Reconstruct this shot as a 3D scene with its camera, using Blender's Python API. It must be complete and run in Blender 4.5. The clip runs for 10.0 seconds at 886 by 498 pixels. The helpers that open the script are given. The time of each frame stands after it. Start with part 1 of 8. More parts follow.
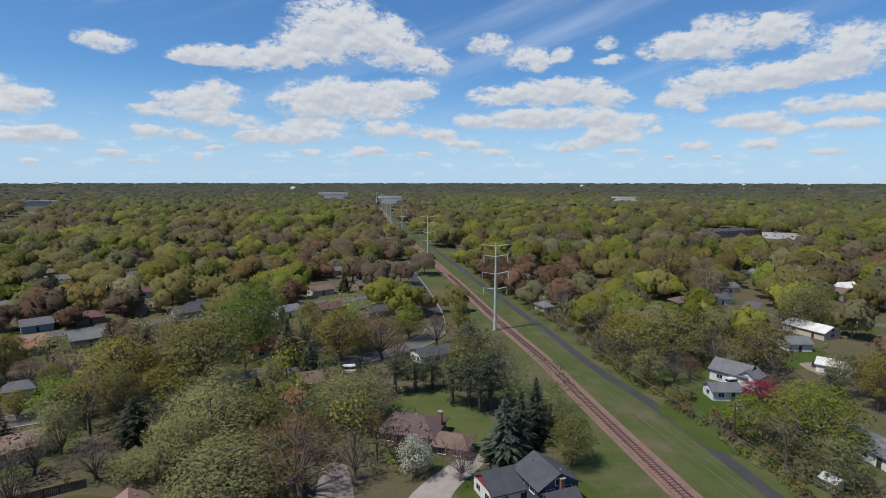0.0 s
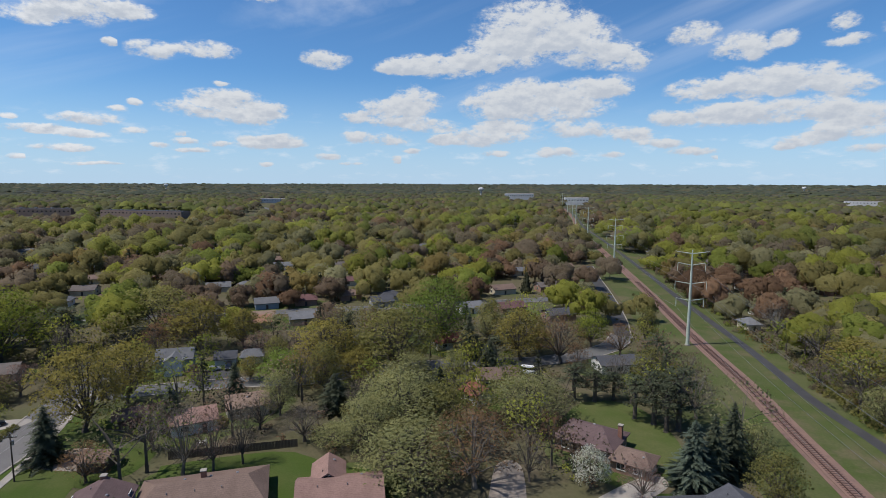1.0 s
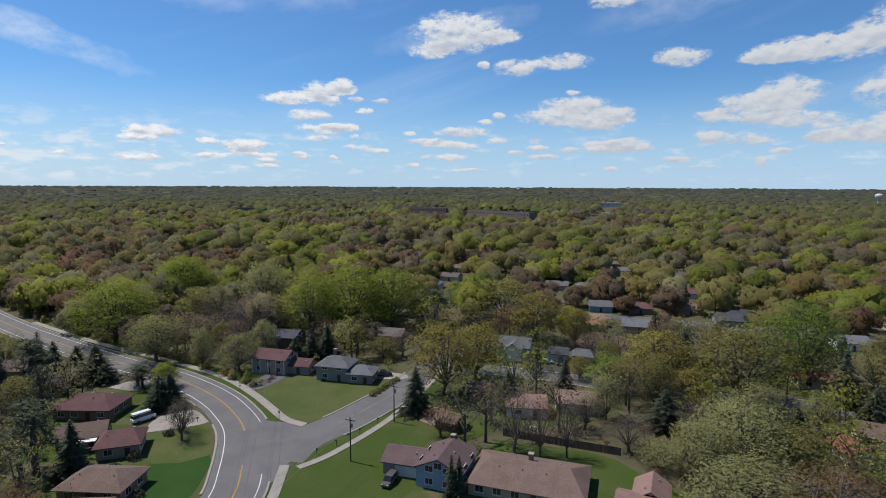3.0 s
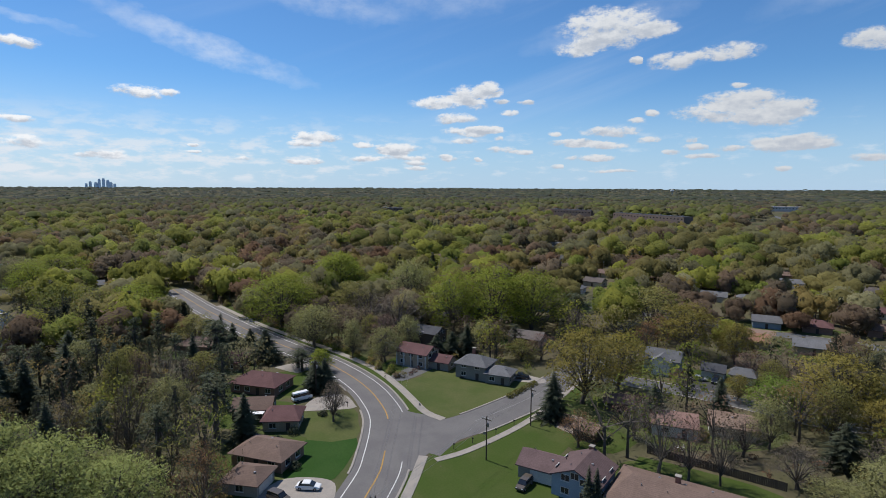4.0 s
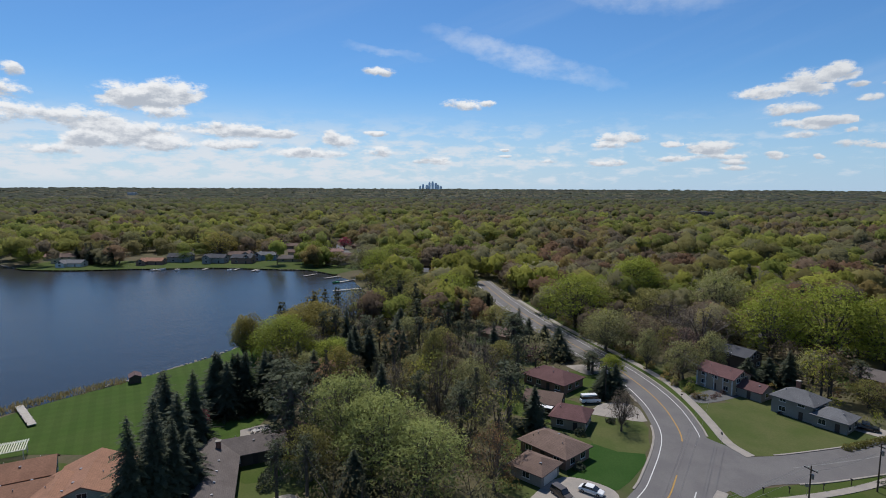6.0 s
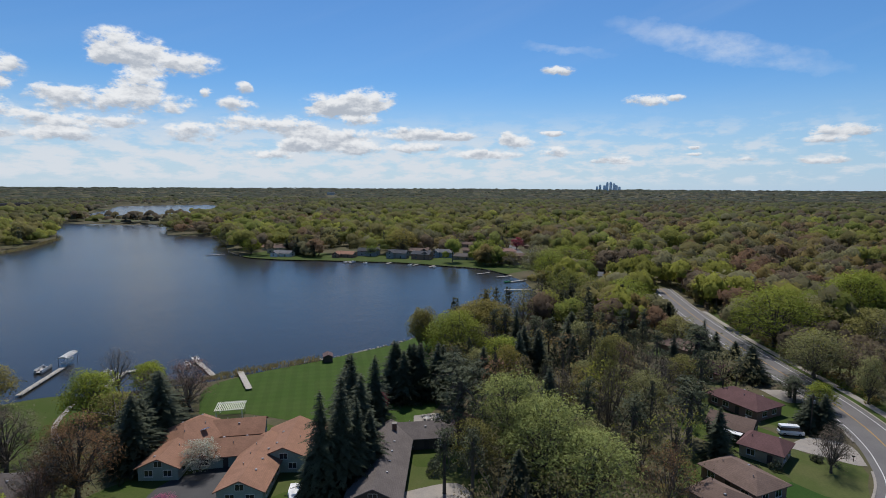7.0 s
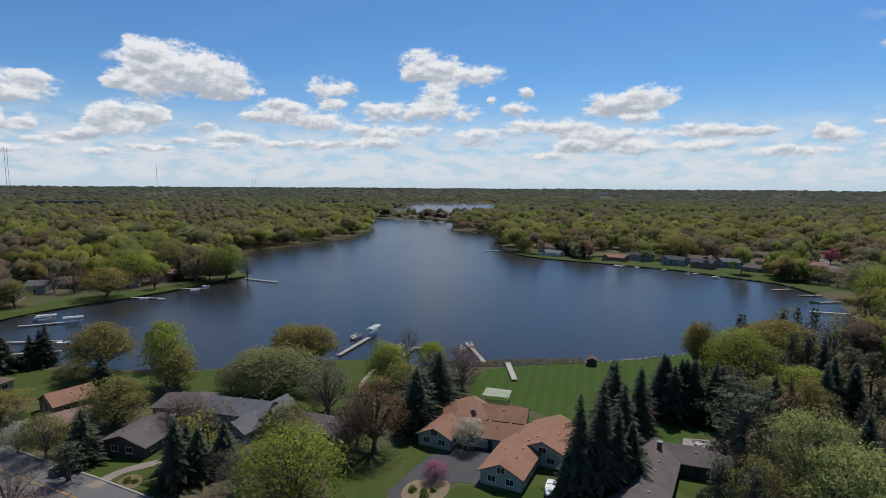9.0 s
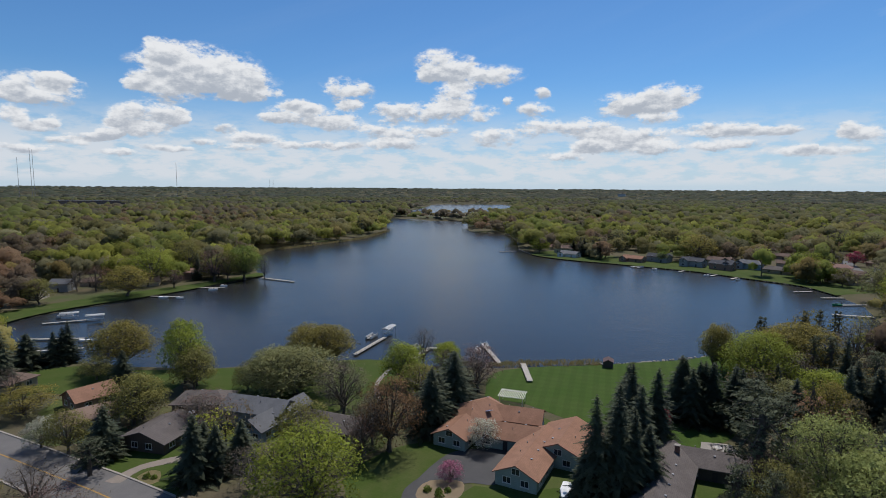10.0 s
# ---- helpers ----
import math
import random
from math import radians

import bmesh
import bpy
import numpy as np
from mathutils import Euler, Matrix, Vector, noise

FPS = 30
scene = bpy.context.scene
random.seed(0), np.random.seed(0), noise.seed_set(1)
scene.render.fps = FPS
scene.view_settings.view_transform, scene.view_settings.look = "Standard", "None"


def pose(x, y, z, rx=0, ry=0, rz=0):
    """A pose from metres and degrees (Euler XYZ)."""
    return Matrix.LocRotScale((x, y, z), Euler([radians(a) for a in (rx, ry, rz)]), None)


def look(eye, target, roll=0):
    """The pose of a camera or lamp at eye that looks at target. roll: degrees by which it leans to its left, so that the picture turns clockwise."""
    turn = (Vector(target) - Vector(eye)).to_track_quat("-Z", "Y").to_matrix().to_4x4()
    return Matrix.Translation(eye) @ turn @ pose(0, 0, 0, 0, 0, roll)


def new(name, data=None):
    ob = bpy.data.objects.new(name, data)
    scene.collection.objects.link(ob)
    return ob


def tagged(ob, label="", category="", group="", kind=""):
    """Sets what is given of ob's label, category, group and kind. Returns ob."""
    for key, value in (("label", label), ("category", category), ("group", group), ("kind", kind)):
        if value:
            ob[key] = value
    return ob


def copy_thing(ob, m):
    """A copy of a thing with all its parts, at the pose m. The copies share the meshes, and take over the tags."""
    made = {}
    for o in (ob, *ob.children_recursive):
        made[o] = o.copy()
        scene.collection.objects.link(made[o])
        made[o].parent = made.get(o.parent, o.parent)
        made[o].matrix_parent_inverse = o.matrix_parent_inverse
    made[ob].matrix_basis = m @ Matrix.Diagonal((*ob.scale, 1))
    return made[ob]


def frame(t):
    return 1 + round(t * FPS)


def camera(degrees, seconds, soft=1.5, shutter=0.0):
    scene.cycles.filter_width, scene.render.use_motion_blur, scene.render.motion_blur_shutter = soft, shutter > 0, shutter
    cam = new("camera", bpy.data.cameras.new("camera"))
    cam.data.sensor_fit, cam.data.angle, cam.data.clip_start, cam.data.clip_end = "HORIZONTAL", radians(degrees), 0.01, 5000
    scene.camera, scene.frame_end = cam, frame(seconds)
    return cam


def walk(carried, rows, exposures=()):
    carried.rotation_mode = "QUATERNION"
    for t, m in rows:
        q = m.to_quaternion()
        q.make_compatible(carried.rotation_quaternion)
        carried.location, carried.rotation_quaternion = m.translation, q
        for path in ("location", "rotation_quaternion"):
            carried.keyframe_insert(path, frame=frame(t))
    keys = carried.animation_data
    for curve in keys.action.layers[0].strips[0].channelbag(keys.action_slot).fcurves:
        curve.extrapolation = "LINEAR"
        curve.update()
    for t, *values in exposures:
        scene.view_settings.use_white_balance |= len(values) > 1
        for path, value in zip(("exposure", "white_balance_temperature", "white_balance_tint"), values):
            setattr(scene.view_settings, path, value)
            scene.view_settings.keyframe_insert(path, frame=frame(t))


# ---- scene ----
# ---- camera and its turn ----
cam = camera(77.54, 10.0, soft=0.9)
EYE = 57.0
TURN = [
    (0.0, 0.00, -6.94, -0.05), (0.5, 9.37, -6.92, -0.10), (1.0, 19.01, -6.86, -0.15), (1.5, 28.14, -6.78, -0.22),
    (2.0, 36.92, -6.69, -0.25), (2.5, 45.44, -6.60, -0.26), (3.0, 53.30, -6.54, -0.26), (3.5, 60.75, -6.48, -0.26),
    (4.0, 67.99, -6.43, -0.25), (4.5, 75.30, -6.38, -0.25),
    (5.0, 82.36, -6.35, -0.25), (5.5, 90.05, -6.35, -0.25), (6.0, 98.35, -6.36, -0.25), (6.5, 107.11, -6.36, -0.25),
    (7.0, 116.22, -6.38, -0.27), (7.5, 125.41, -6.41, -0.28), (8.0, 134.77, -6.42, -0.30), (8.5, 141.62, -6.43, -0.33),
    (9.0, 143.89, -6.43, -0.36), (9.5, 144.98, -6.41, -0.38), (10.0, 145.52, -6.40, -0.38),
]
walk(cam, [(t, pose(0, 0, EYE, 90 + p, r, y)) for t, y, p, r in TURN], exposures=[(0.0, 0.06), (2.5, 0.04), (4.5, 0.0), (6.5, -0.12), (10.0, -0.18)])

# ---- sun and sky ----
SUN_H, SUN_EL = Vector((-0.87, -0.49)).normalized(), radians(60)
SUN_DIR = Vector((SUN_H.x * math.cos(SUN_EL), SUN_H.y * math.cos(SUN_EL), math.sin(SUN_EL)))
sun_data = bpy.data.lights.new("sun", "SUN")
sun_data.energy, sun_data.angle, sun_data.color = 4.8, radians(0.53), (1.0, 0.95, 0.90)
sun = new("sun", sun_data)
sun.matrix_world = look(SUN_DIR * 100, (0, 0, 0))


class Nodes:
    """Short names for building a node tree."""

    def __init__(self, tree, keep=False):
        self.t = tree
        if not keep:
            tree.nodes.clear()

    def add(self, kind, ins=(), **props):
        n = self.t.nodes.new(kind)
        for k, v in props.items():
            setattr(n, k, v)
        items = ins.items() if isinstance(ins, dict) else enumerate(ins)
        for k, v in items:
            if v is None:
                continue
            if isinstance(v, bpy.types.NodeSocket):
                self.t.links.new(v, n.inputs[k])
            else:
                n.inputs[k].default_value = v
        return n

    def math(self, op, *ins, clamp=False):
        return self.add("ShaderNodeMath", ins, operation=op, use_clamp=clamp).outputs[0]

    def vec(self, op, *ins):
        n = self.add("ShaderNodeVectorMath", ins, operation=op)
        return n.outputs[1] if op in ("DOT_PRODUCT", "LENGTH") else n.outputs[0]

    def mix(self, fac, a, b, blend="MIX"):
        n = self.add("ShaderNodeMix", (), data_type="RGBA", blend_type=blend)
        for sock, v in ((n.inputs[0], fac), (n.inputs[6], a), (n.inputs[7], b)):
            if isinstance(v, bpy.types.NodeSocket):
                self.t.links.new(v, sock)
            else:
                sock.default_value = v if not isinstance(v, tuple) or len(v) == 4 else (*v, 1)
        return n.outputs[2]

    def noise(self, vector, scale, detail=4.0, rough=0.55, dim="3D"):
        n = self.add("ShaderNodeTexNoise", {"Scale": scale, "Detail": detail, "Roughness": rough}, noise_dimensions=dim)
        if vector is not None:
            self.t.links.new(vector, n.inputs["Vector"])
        return n.outputs[0]

    def band(self, v, a, b, c=0.0, d=1.0, smooth=True):
        n = self.add("ShaderNodeMapRange", {0: v, 1: a, 2: b, 3: c, 4: d},
                     interpolation_type="SMOOTHSTEP" if smooth else "LINEAR")
        return n.outputs[0]


# Cumulus clouds: bearing and height of the middle, half width and half height, all in degrees.
CLOUDS_0 = [
    (-37.1, 6.5, 1.43, 0.76), (-35.7, 4.8, 2.57, 0.5), (-35.6, 10.7, 3.57, 2.1), (-34.7, 2.6, 1.53, 0.28), (-33.7, 6.5, 2.69, 0.83), (-32.3, 9.1, 3.52, 1.1),
    (-31.3, 4.6, 1.65, 0.53), (-30.8, 12.9, 2.04, 1.35), (-29.7, 3.4, 1.71, 0.54), (-28.7, 5.4, 3.42, 0.79), (-27.2, 9.1, 5.96, 1.36), (-26.2, 2.3, 0.7, 0.21),
    (-26.0, 12.8, 4.17, 1.79), (-24.7, 3.3, 1.65, 0.57), (-24.3, 6.7, 0.95, 0.35), (-22.6, 7.7, 2.16, 0.92), (-22.3, 2.3, 0.59, 0.21), (-21.8, 12.2, 2.87, 1.17),
    (-20.7, 4.8, 0.75, 0.47), (-18.2, 2.9, 1.55, 0.38), (-17.6, 5.8, 3.33, 0.91), (-16.6, 4.5, 3.12, 0.81),
]
CLOUDS_1 = [
    (-16.5, 8.0, 2.34, 1.0), (-16.3, 11.5, 1.81, 0.46), (-15.9, 13.0, 1.25, 0.65), (-13.9, 3.7, 2.16, 0.61), (-13.2, 8.9, 3.2, 1.28), (-12.3, 3.2, 0.83, 0.28),
    (-11.8, 12.2, 1.19, 0.67), (-11.7, 6.3, 5.39, 0.93), (-9.4, 8.7, 3.3, 1.3), (-8.8, 11.9, 2.48, 1.15), (-7.0, 2.4, 0.57, 0.23), (-6.6, 6.1, 3.38, 0.94),
    (-5.0, 3.0, 2.29, 0.4), (-4.9, 8.4, 2.54, 0.93), (-4.6, 13.3, 2.24, 1.04), (-2.6, 6.1, 1.72, 0.73), (-2.1, 3.8, 2.3, 0.45), (0.2, 4.7, 2.31, 0.62),
    (1.1, 11.8, 2.55, 1.27), (2.1, 2.8, 1.27, 0.29), (2.5, 9.1, 2.28, 0.98), (5.3, 13.3, 3.38, 2.19),
]
CLOUDS_2 = [
    (5.4, 5.3, 3.73, 0.73), (5.4, 8.8, 3.41, 1.31), (7.7, 3.0, 2.29, 0.51), (8.2, 7.1, 5.68, 0.99), (10.3, 15.1, 5.25, 2.42), (10.4, 8.7, 3.35, 1.4),
    (12.7, 5.6, 2.77, 0.6), (13.3, 12.6, 4.64, 1.54), (13.6, 3.0, 1.37, 0.33), (13.7, 7.8, 3.28, 1.77), (14.9, 4.6, 5.51, 0.87), (19.1, 4.3, 1.56, 0.48),
    (19.3, 11.5, 5.73, 1.1), (21.1, 5.8, 3.58, 0.73), (21.7, 8.2, 2.51, 1.33), (22.2, 3.2, 1.0, 0.32), (23.3, 11.4, 2.68, 0.78), (23.7, 2.3, 0.73, 0.37),
    (24.3, 4.3, 2.19, 0.52), (24.4, 7.0, 3.41, 1.21), (27.8, 4.6, 1.51, 0.5), (27.9, 6.5, 1.27, 0.54),
]
CLOUDS_3 = [
    (28.4, 1.9, 1.36, 0.2), (30.5, 2.6, 1.39, 0.34), (30.6, 11.9, 2.36, 0.82), (34.6, 3.7, 2.0, 0.42), (35.2, 4.2, 2.31, 0.45), (35.6, 17.2, 1.68, 0.64),
    (36.0, 7.0, 1.72, 0.72), (36.6, 1.7, 0.75, 0.23), (37.2, 3.7, 2.26, 0.5), (37.8, 6.1, 2.88, 0.73), (37.8, 17.2, 1.4, 0.64), (38.5, 4.2, 0.92, 0.34),
    (40.2, 7.9, 3.44, 0.77), (40.5, 9.1, 0.8, 0.22), (41.0, 3.6, 1.27, 0.28), (41.2, 6.8, 4.88, 0.78), (41.5, 12.0, 2.83, 0.69), (43.1, 3.0, 1.61, 0.23),
    (43.7, 3.8, 1.26, 0.28), (44.1, 4.4, 0.8, 0.22), (45.8, 11.6, 2.34, 0.79), (45.9, 3.4, 0.79, 0.28),
]
CLOUDS_4 = [
    (47.4, 14.4, 1.92, 0.66), (47.7, 7.0, 0.61, 0.33), (47.9, 4.6, 1.12, 0.33), (49.0, 6.4, 0.77, 0.27), (49.2, 11.9, 0.65, 0.36), (51.2, 1.6, 2.2, 0.17),
    (51.4, 5.4, 2.73, 0.49), (51.8, 14.9, 4.56, 1.79), (52.1, 4.1, 2.45, 0.33), (53.1, 2.9, 2.43, 0.33), (54.3, 4.4, 2.93, 0.38), (54.6, 13.2, 2.34, 0.74),
    (56.4, 2.1, 0.78, 0.22), (56.8, 5.3, 0.67, 0.26), (59.6, 8.4, 0.88, 0.25), (59.9, 3.5, 1.24, 0.26), (61.3, 7.4, 0.86, 0.3), (62.0, 3.8, 1.54, 0.36),
    (62.1, 8.5, 0.85, 0.25), (62.2, 4.9, 0.71, 0.25), (63.4, 9.6, 1.39, 0.73), (63.6, 5.8, 1.87, 0.4),
]
CLOUDS_5 = [
    (64.4, 2.8, 0.46, 0.2), (64.6, 8.2, 1.13, 0.44), (65.0, 5.6, 2.99, 0.45), (65.5, 9.2, 2.02, 0.81), (65.9, 4.7, 1.34, 0.3), (66.7, 6.9, 1.98, 0.53),
    (67.4, 2.8, 0.87, 0.25), (67.8, 3.1, 0.85, 0.23), (68.3, 8.4, 3.0, 0.61), (70.5, 2.9, 1.14, 0.29), (70.8, 1.9, 1.22, 0.24), (70.9, 2.4, 1.44, 0.23),
    (72.7, 3.0, 1.55, 0.32), (72.7, 4.0, 2.42, 0.4), (72.9, 3.4, 1.44, 0.29), (73.1, 3.6, 1.93, 0.37), (75.8, 2.8, 1.62, 0.29), (76.1, 4.2, 1.04, 0.34),
    (80.7, 4.9, 2.59, 0.51), (81.9, 2.5, 2.01, 0.34), (81.9, 4.2, 1.72, 0.34), (87.8, 2.7, 1.0, 0.28),
]
CLOUDS_6 = [
    (92.0, 3.2, 0.96, 0.16), (92.1, 3.8, 0.53, 0.16), (93.7, 8.4, 0.78, 0.31), (96.3, 8.3, 2.13, 0.56), (99.0, 2.9, 1.42, 0.28), (99.5, 2.6, 2.21, 0.26),
    (104.8, 3.6, 1.44, 0.46), (104.9, 11.4, 1.44, 0.37), (105.1, 5.4, 1.15, 0.23), (108.8, 4.6, 1.62, 0.51), (109.7, 5.0, 0.69, 0.45), (112.0, 3.3, 3.47, 0.34),
    (112.6, 3.6, 0.92, 0.34), (115.4, 5.2, 2.56, 0.33), (117.6, 5.0, 3.95, 0.33), (118.8, 4.0, 2.8, 0.39), (119.8, 5.5, 2.77, 0.44), (123.8, 8.6, 2.39, 0.9),
    (124.6, 6.7, 1.85, 0.43), (124.7, 4.0, 2.13, 0.6), (125.4, 7.8, 3.16, 0.58), (126.8, 5.2, 3.13, 0.58),
]
CLOUDS_7 = [
    (127.4, 8.0, 2.56, 0.99), (128.8, 4.3, 3.05, 0.69), (130.8, 4.1, 1.72, 0.52), (130.9, 5.8, 2.7, 0.72), (133.2, 3.2, 1.9, 0.41), (135.6, 9.2, 0.67, 0.48),
    (135.8, 5.9, 2.49, 0.74), (136.4, 7.7, 1.39, 0.6), (139.0, 8.6, 0.45, 0.44), (140.5, 5.0, 2.06, 0.71), (141.8, 11.0, 3.67, 0.97), (144.4, 9.1, 2.0, 0.93),
    (145.2, 7.5, 4.59, 0.83), (145.5, 12.1, 2.56, 1.22), (145.8, 5.7, 1.44, 0.45), (147.0, 11.0, 1.43, 0.59), (150.4, 5.5, 3.45, 0.62), (151.0, 4.3, 3.45, 0.45),
    (151.0, 7.4, 1.6, 0.83), (154.9, 8.0, 1.12, 0.44), (155.2, 9.5, 2.24, 0.91), (156.0, 6.2, 2.52, 0.61),
]
CLOUDS_8 = [
    (156.6, 4.1, 2.24, 0.39), (158.8, 6.9, 3.59, 0.81), (159.8, 7.8, 1.9, 0.48), (160.5, 4.0, 1.63, 0.33), (162.0, 6.5, 1.6, 0.37), (164.2, 4.6, 2.36, 0.48),
    (164.5, 8.8, 2.33, 0.73), (165.7, 3.7, 2.06, 0.32), (166.5, 9.7, 3.82, 1.32), (166.7, 5.4, 1.01, 0.37), (168.7, 4.1, 1.08, 0.26), (168.9, 10.7, 4.71, 1.64),
    (171.0, 6.3, 1.18, 0.56), (171.4, 8.8, 2.84, 1.14), (171.6, 3.4, 1.9, 0.26), (171.7, 11.4, 1.62, 1.15), (173.3, 6.2, 3.0, 0.89), (174.3, 4.9, 2.73, 0.54),
    (174.3, 8.8, 0.8, 0.38), (175.7, 2.9, 1.23, 0.25), (176.0, 5.5, 0.86, 0.29), (176.4, 4.4, 1.07, 0.39),
]
CLOUDS_9 = [
    (177.7, 4.1, 1.9, 0.29), (179.4, 3.7, 1.62, 0.28), (179.9, 8.5, 1.18, 0.59), (180.4, 5.3, 0.7, 0.42), (180.9, 7.7, 2.75, 1.04), (181.4, 4.9, 1.54, 0.5),
    (182.5, 3.0, 1.89, 0.37), (182.6, 7.3, 1.3, 0.58), (183.0, 5.7, 1.1, 0.49),
]
CLOUDS = CLOUDS_0 + CLOUDS_1 + CLOUDS_2 + CLOUDS_3 + CLOUDS_4 + CLOUDS_5 + CLOUDS_6 + CLOUDS_7 + CLOUDS_8 + CLOUDS_9

world = bpy.data.worlds.new("sky")
scene.world = world
world.use_nodes = True
world.cycles.sampling_method, world.cycles.sample_map_resolution = "MANUAL", 512
w = Nodes(world.node_tree)
sky_colour = w.add("ShaderNodeTexSky", sky_type="NISHITA", sun_disc=False, sun_elevation=SUN_EL,
                   sun_rotation=math.atan2(SUN_H.x, SUN_H.y), altitude=300, air_density=1.0, dust_density=0.1, ozone_density=3.0).outputs[0]
way = w.add("ShaderNodeTexCoord").outputs["Generated"]
sep = w.add("ShaderNodeSeparateXYZ", [way])
azimuth = w.math("MULTIPLY", w.math("ARCTAN2", w.math("MULTIPLY", sep.outputs[0], -1.0), sep.outputs[1]), 57.2958)
azimuth = w.math("ADD", azimuth, w.math("MULTIPLY", w.math("LESS_THAN", azimuth, -90.0), 360.0))
height = w.math("MULTIPLY", w.math("ARCSINE", sep.outputs[2]), 57.2958)
flat = w.add("ShaderNodeCombineXYZ", [azimuth, height, 0.0]).outputs[0]
tall = w.add("ShaderNodeCombineXYZ", [azimuth, w.math("MULTIPLY", height, 1.7), 0.0]).outputs[0]
warp_n = w.add("ShaderNodeTexNoise", {"Vector": tall, "Scale": 0.42, "Detail": 5.0, "Roughness": 0.6})
warp = w.vec("MULTIPLY", w.vec("SUBTRACT", warp_n.outputs[1], (0.5, 0.5, 0.5)), (7.0, 3.6, 0.0))
airs = [w.vec("MULTIPLY_ADD", warp, (k, k, 0.0), flat) for k in (0.42, 0.26, 0.15)]
fine = w.noise(tall, 0.55, 7.0, 0.62)
raised = w.noise(w.vec("ADD", tall, (0.18, 0.75, 0.0)), 0.55, 5.0, 0.58)
bumps = w.math("SUBTRACT", 0.42, w.add("ShaderNodeTexVoronoi", {"Vector": w.vec("MULTIPLY_ADD", warp, (0.10, 0.14, 0.0), tall), "Scale": 0.75, "Smoothness": 0.5}, feature="SMOOTH_F1").outputs[0])
tiny = w.noise(tall, 2.1, 4.0, 0.6)
grain = w.math("ADD", w.math("MULTIPLY_ADD", fine, 1.9, -0.95), w.math("MULTIPLY_ADD", tiny, 1.1, w.math("MULTIPLY_ADD", bumps, 0.55, -0.55)))
relief = w.math("MULTIPLY", w.math("SUBTRACT", fine, raised), 2.6)


def cloud_slots():
    """Clouds dealt into rows, so that those in one row lie clear of one another along the horizon."""
    rows = []
    for az, el, hw, hh in sorted(CLOUDS):
        hw, hh = hw * (1.24 if az < 100 else 1.42), hh * (1.30 if az < 100 else 1.58)
        air = 0 if hh > 1.1 else 1 if hh > 0.55 else 2
        a, b = az - hw - (1.5, 0.8, 0.4)[air], az + hw + (1.5, 0.8, 0.4)[air]
        row = next((r for r in rows if r[0] == air and r[1][-1][1] + 1.9 < a and len(r[1]) < 15), None)
        if row is None:
            row = (air, [])
            rows.append(row)
        row[1].append((a, b, az, el, hw, hh))
    return rows


def cloud_row(air, row):
    """One row of clouds: a table along the horizon gives the nearest cloud's middle and size."""
    ramp = w.add("ShaderNodeValToRGB", [w.math("MULTIPLY_ADD", azimuth, 1 / 260, 60 / 260)])
    table = ramp.color_ramp
    table.interpolation = "CONSTANT"
    table.elements.remove(table.elements[1])
    none = (0.0, 1.0, 0.02, 0.02)
    table.elements[0].position, table.elements[0].color = 0.0, none
    for a, b, az, el, hw, hh in row:
        e = table.elements.new((a + 60) / 260)
        e.color = ((az + 60) / 260, el / 30, hw / 15, hh / 8)
        e = table.elements.new((b + 60) / 260)
        e.color = none
    got = w.add("ShaderNodeSeparateColor", [ramp.outputs[0]]).outputs
    mid = w.add("ShaderNodeCombineXYZ", [w.math("MULTIPLY_ADD", got[0], 260.0, -60.0), w.math("MULTIPLY", got[1], 30.0), 0.0]).outputs[0]
    size = w.add("ShaderNodeCombineXYZ", [w.math("MULTIPLY", got[2], 15.0), w.math("MULTIPLY", ramp.outputs[1], 8.0), 1.0]).outputs[0]
    v = w.vec("DIVIDE", w.vec("SUBTRACT", airs[air], mid), size)
    q = w.math("SUBTRACT", 1.0, w.vec("DOT_PRODUCT", v, v), clamp=True)
    return q, w.math("MULTIPLY", q, w.vec("DOT_PRODUCT", v, (0.0, 1.0, 0.0)))


total, lift = None, None
for air, row in cloud_slots():
    q, up = cloud_row(air, row)
    total = q if total is None else w.math("ADD", total, q)
    lift = up if lift is None else w.math("ADD", lift, up)
dens = w.math("SUBTRACT", w.math("MULTIPLY_ADD", grain, w.band(total, 0.0, 0.6), total), 0.10)
cover = w.band(dens, 0.0, 0.78)
lit = w.band(w.math("ADD", w.math("DIVIDE", lift, w.math("ADD", total, 0.06)), w.math("MULTIPLY_ADD", w.band(dens, 0.5, 1.7), -0.34, relief)), -0.80, 0.42)
# low rows of small far clouds, and thin high streaks
rows_v = w.add("ShaderNodeCombineXYZ", [w.math("MULTIPLY", azimuth, 0.34), w.math("MULTIPLY", height, 0.95), 3.0]).outputs[0]
rows_n = w.noise(rows_v, 1.0, 6.0, 0.6)
rows_m = w.math("MULTIPLY", w.band(height, 0.0, 1.0), w.band(height, 8.0, 2.5))
rows_n = w.math("ADD", rows_n, w.band(azimuth, 55.0, 125.0, -0.06, 0.09))
rows_c = w.math("MULTIPLY", w.band(rows_n, 0.46, 0.66), rows_m)
streak_v = w.add("ShaderNodeCombineXYZ", [w.math("MULTIPLY_ADD", height, 0.06, w.math("MULTIPLY", azimuth, 0.035)),
                                          w.math("MULTIPLY_ADD", azimuth, 0.05, w.math("MULTIPLY", height, 0.17)), 9.0]).outputs[0]
streak_n = w.noise(streak_v, 1.0, 5.0, 0.55)
streak = w.math("MULTIPLY", w.band(streak_n, 0.48, 0.9, 0.0, 0.30), w.band(height, 3.0, 12.0))
streak = w.math("MULTIPLY", streak, w.band(azimuth, 110.0, 35.0, 0.2, 1.7))
SKY_GAIN = 0.088
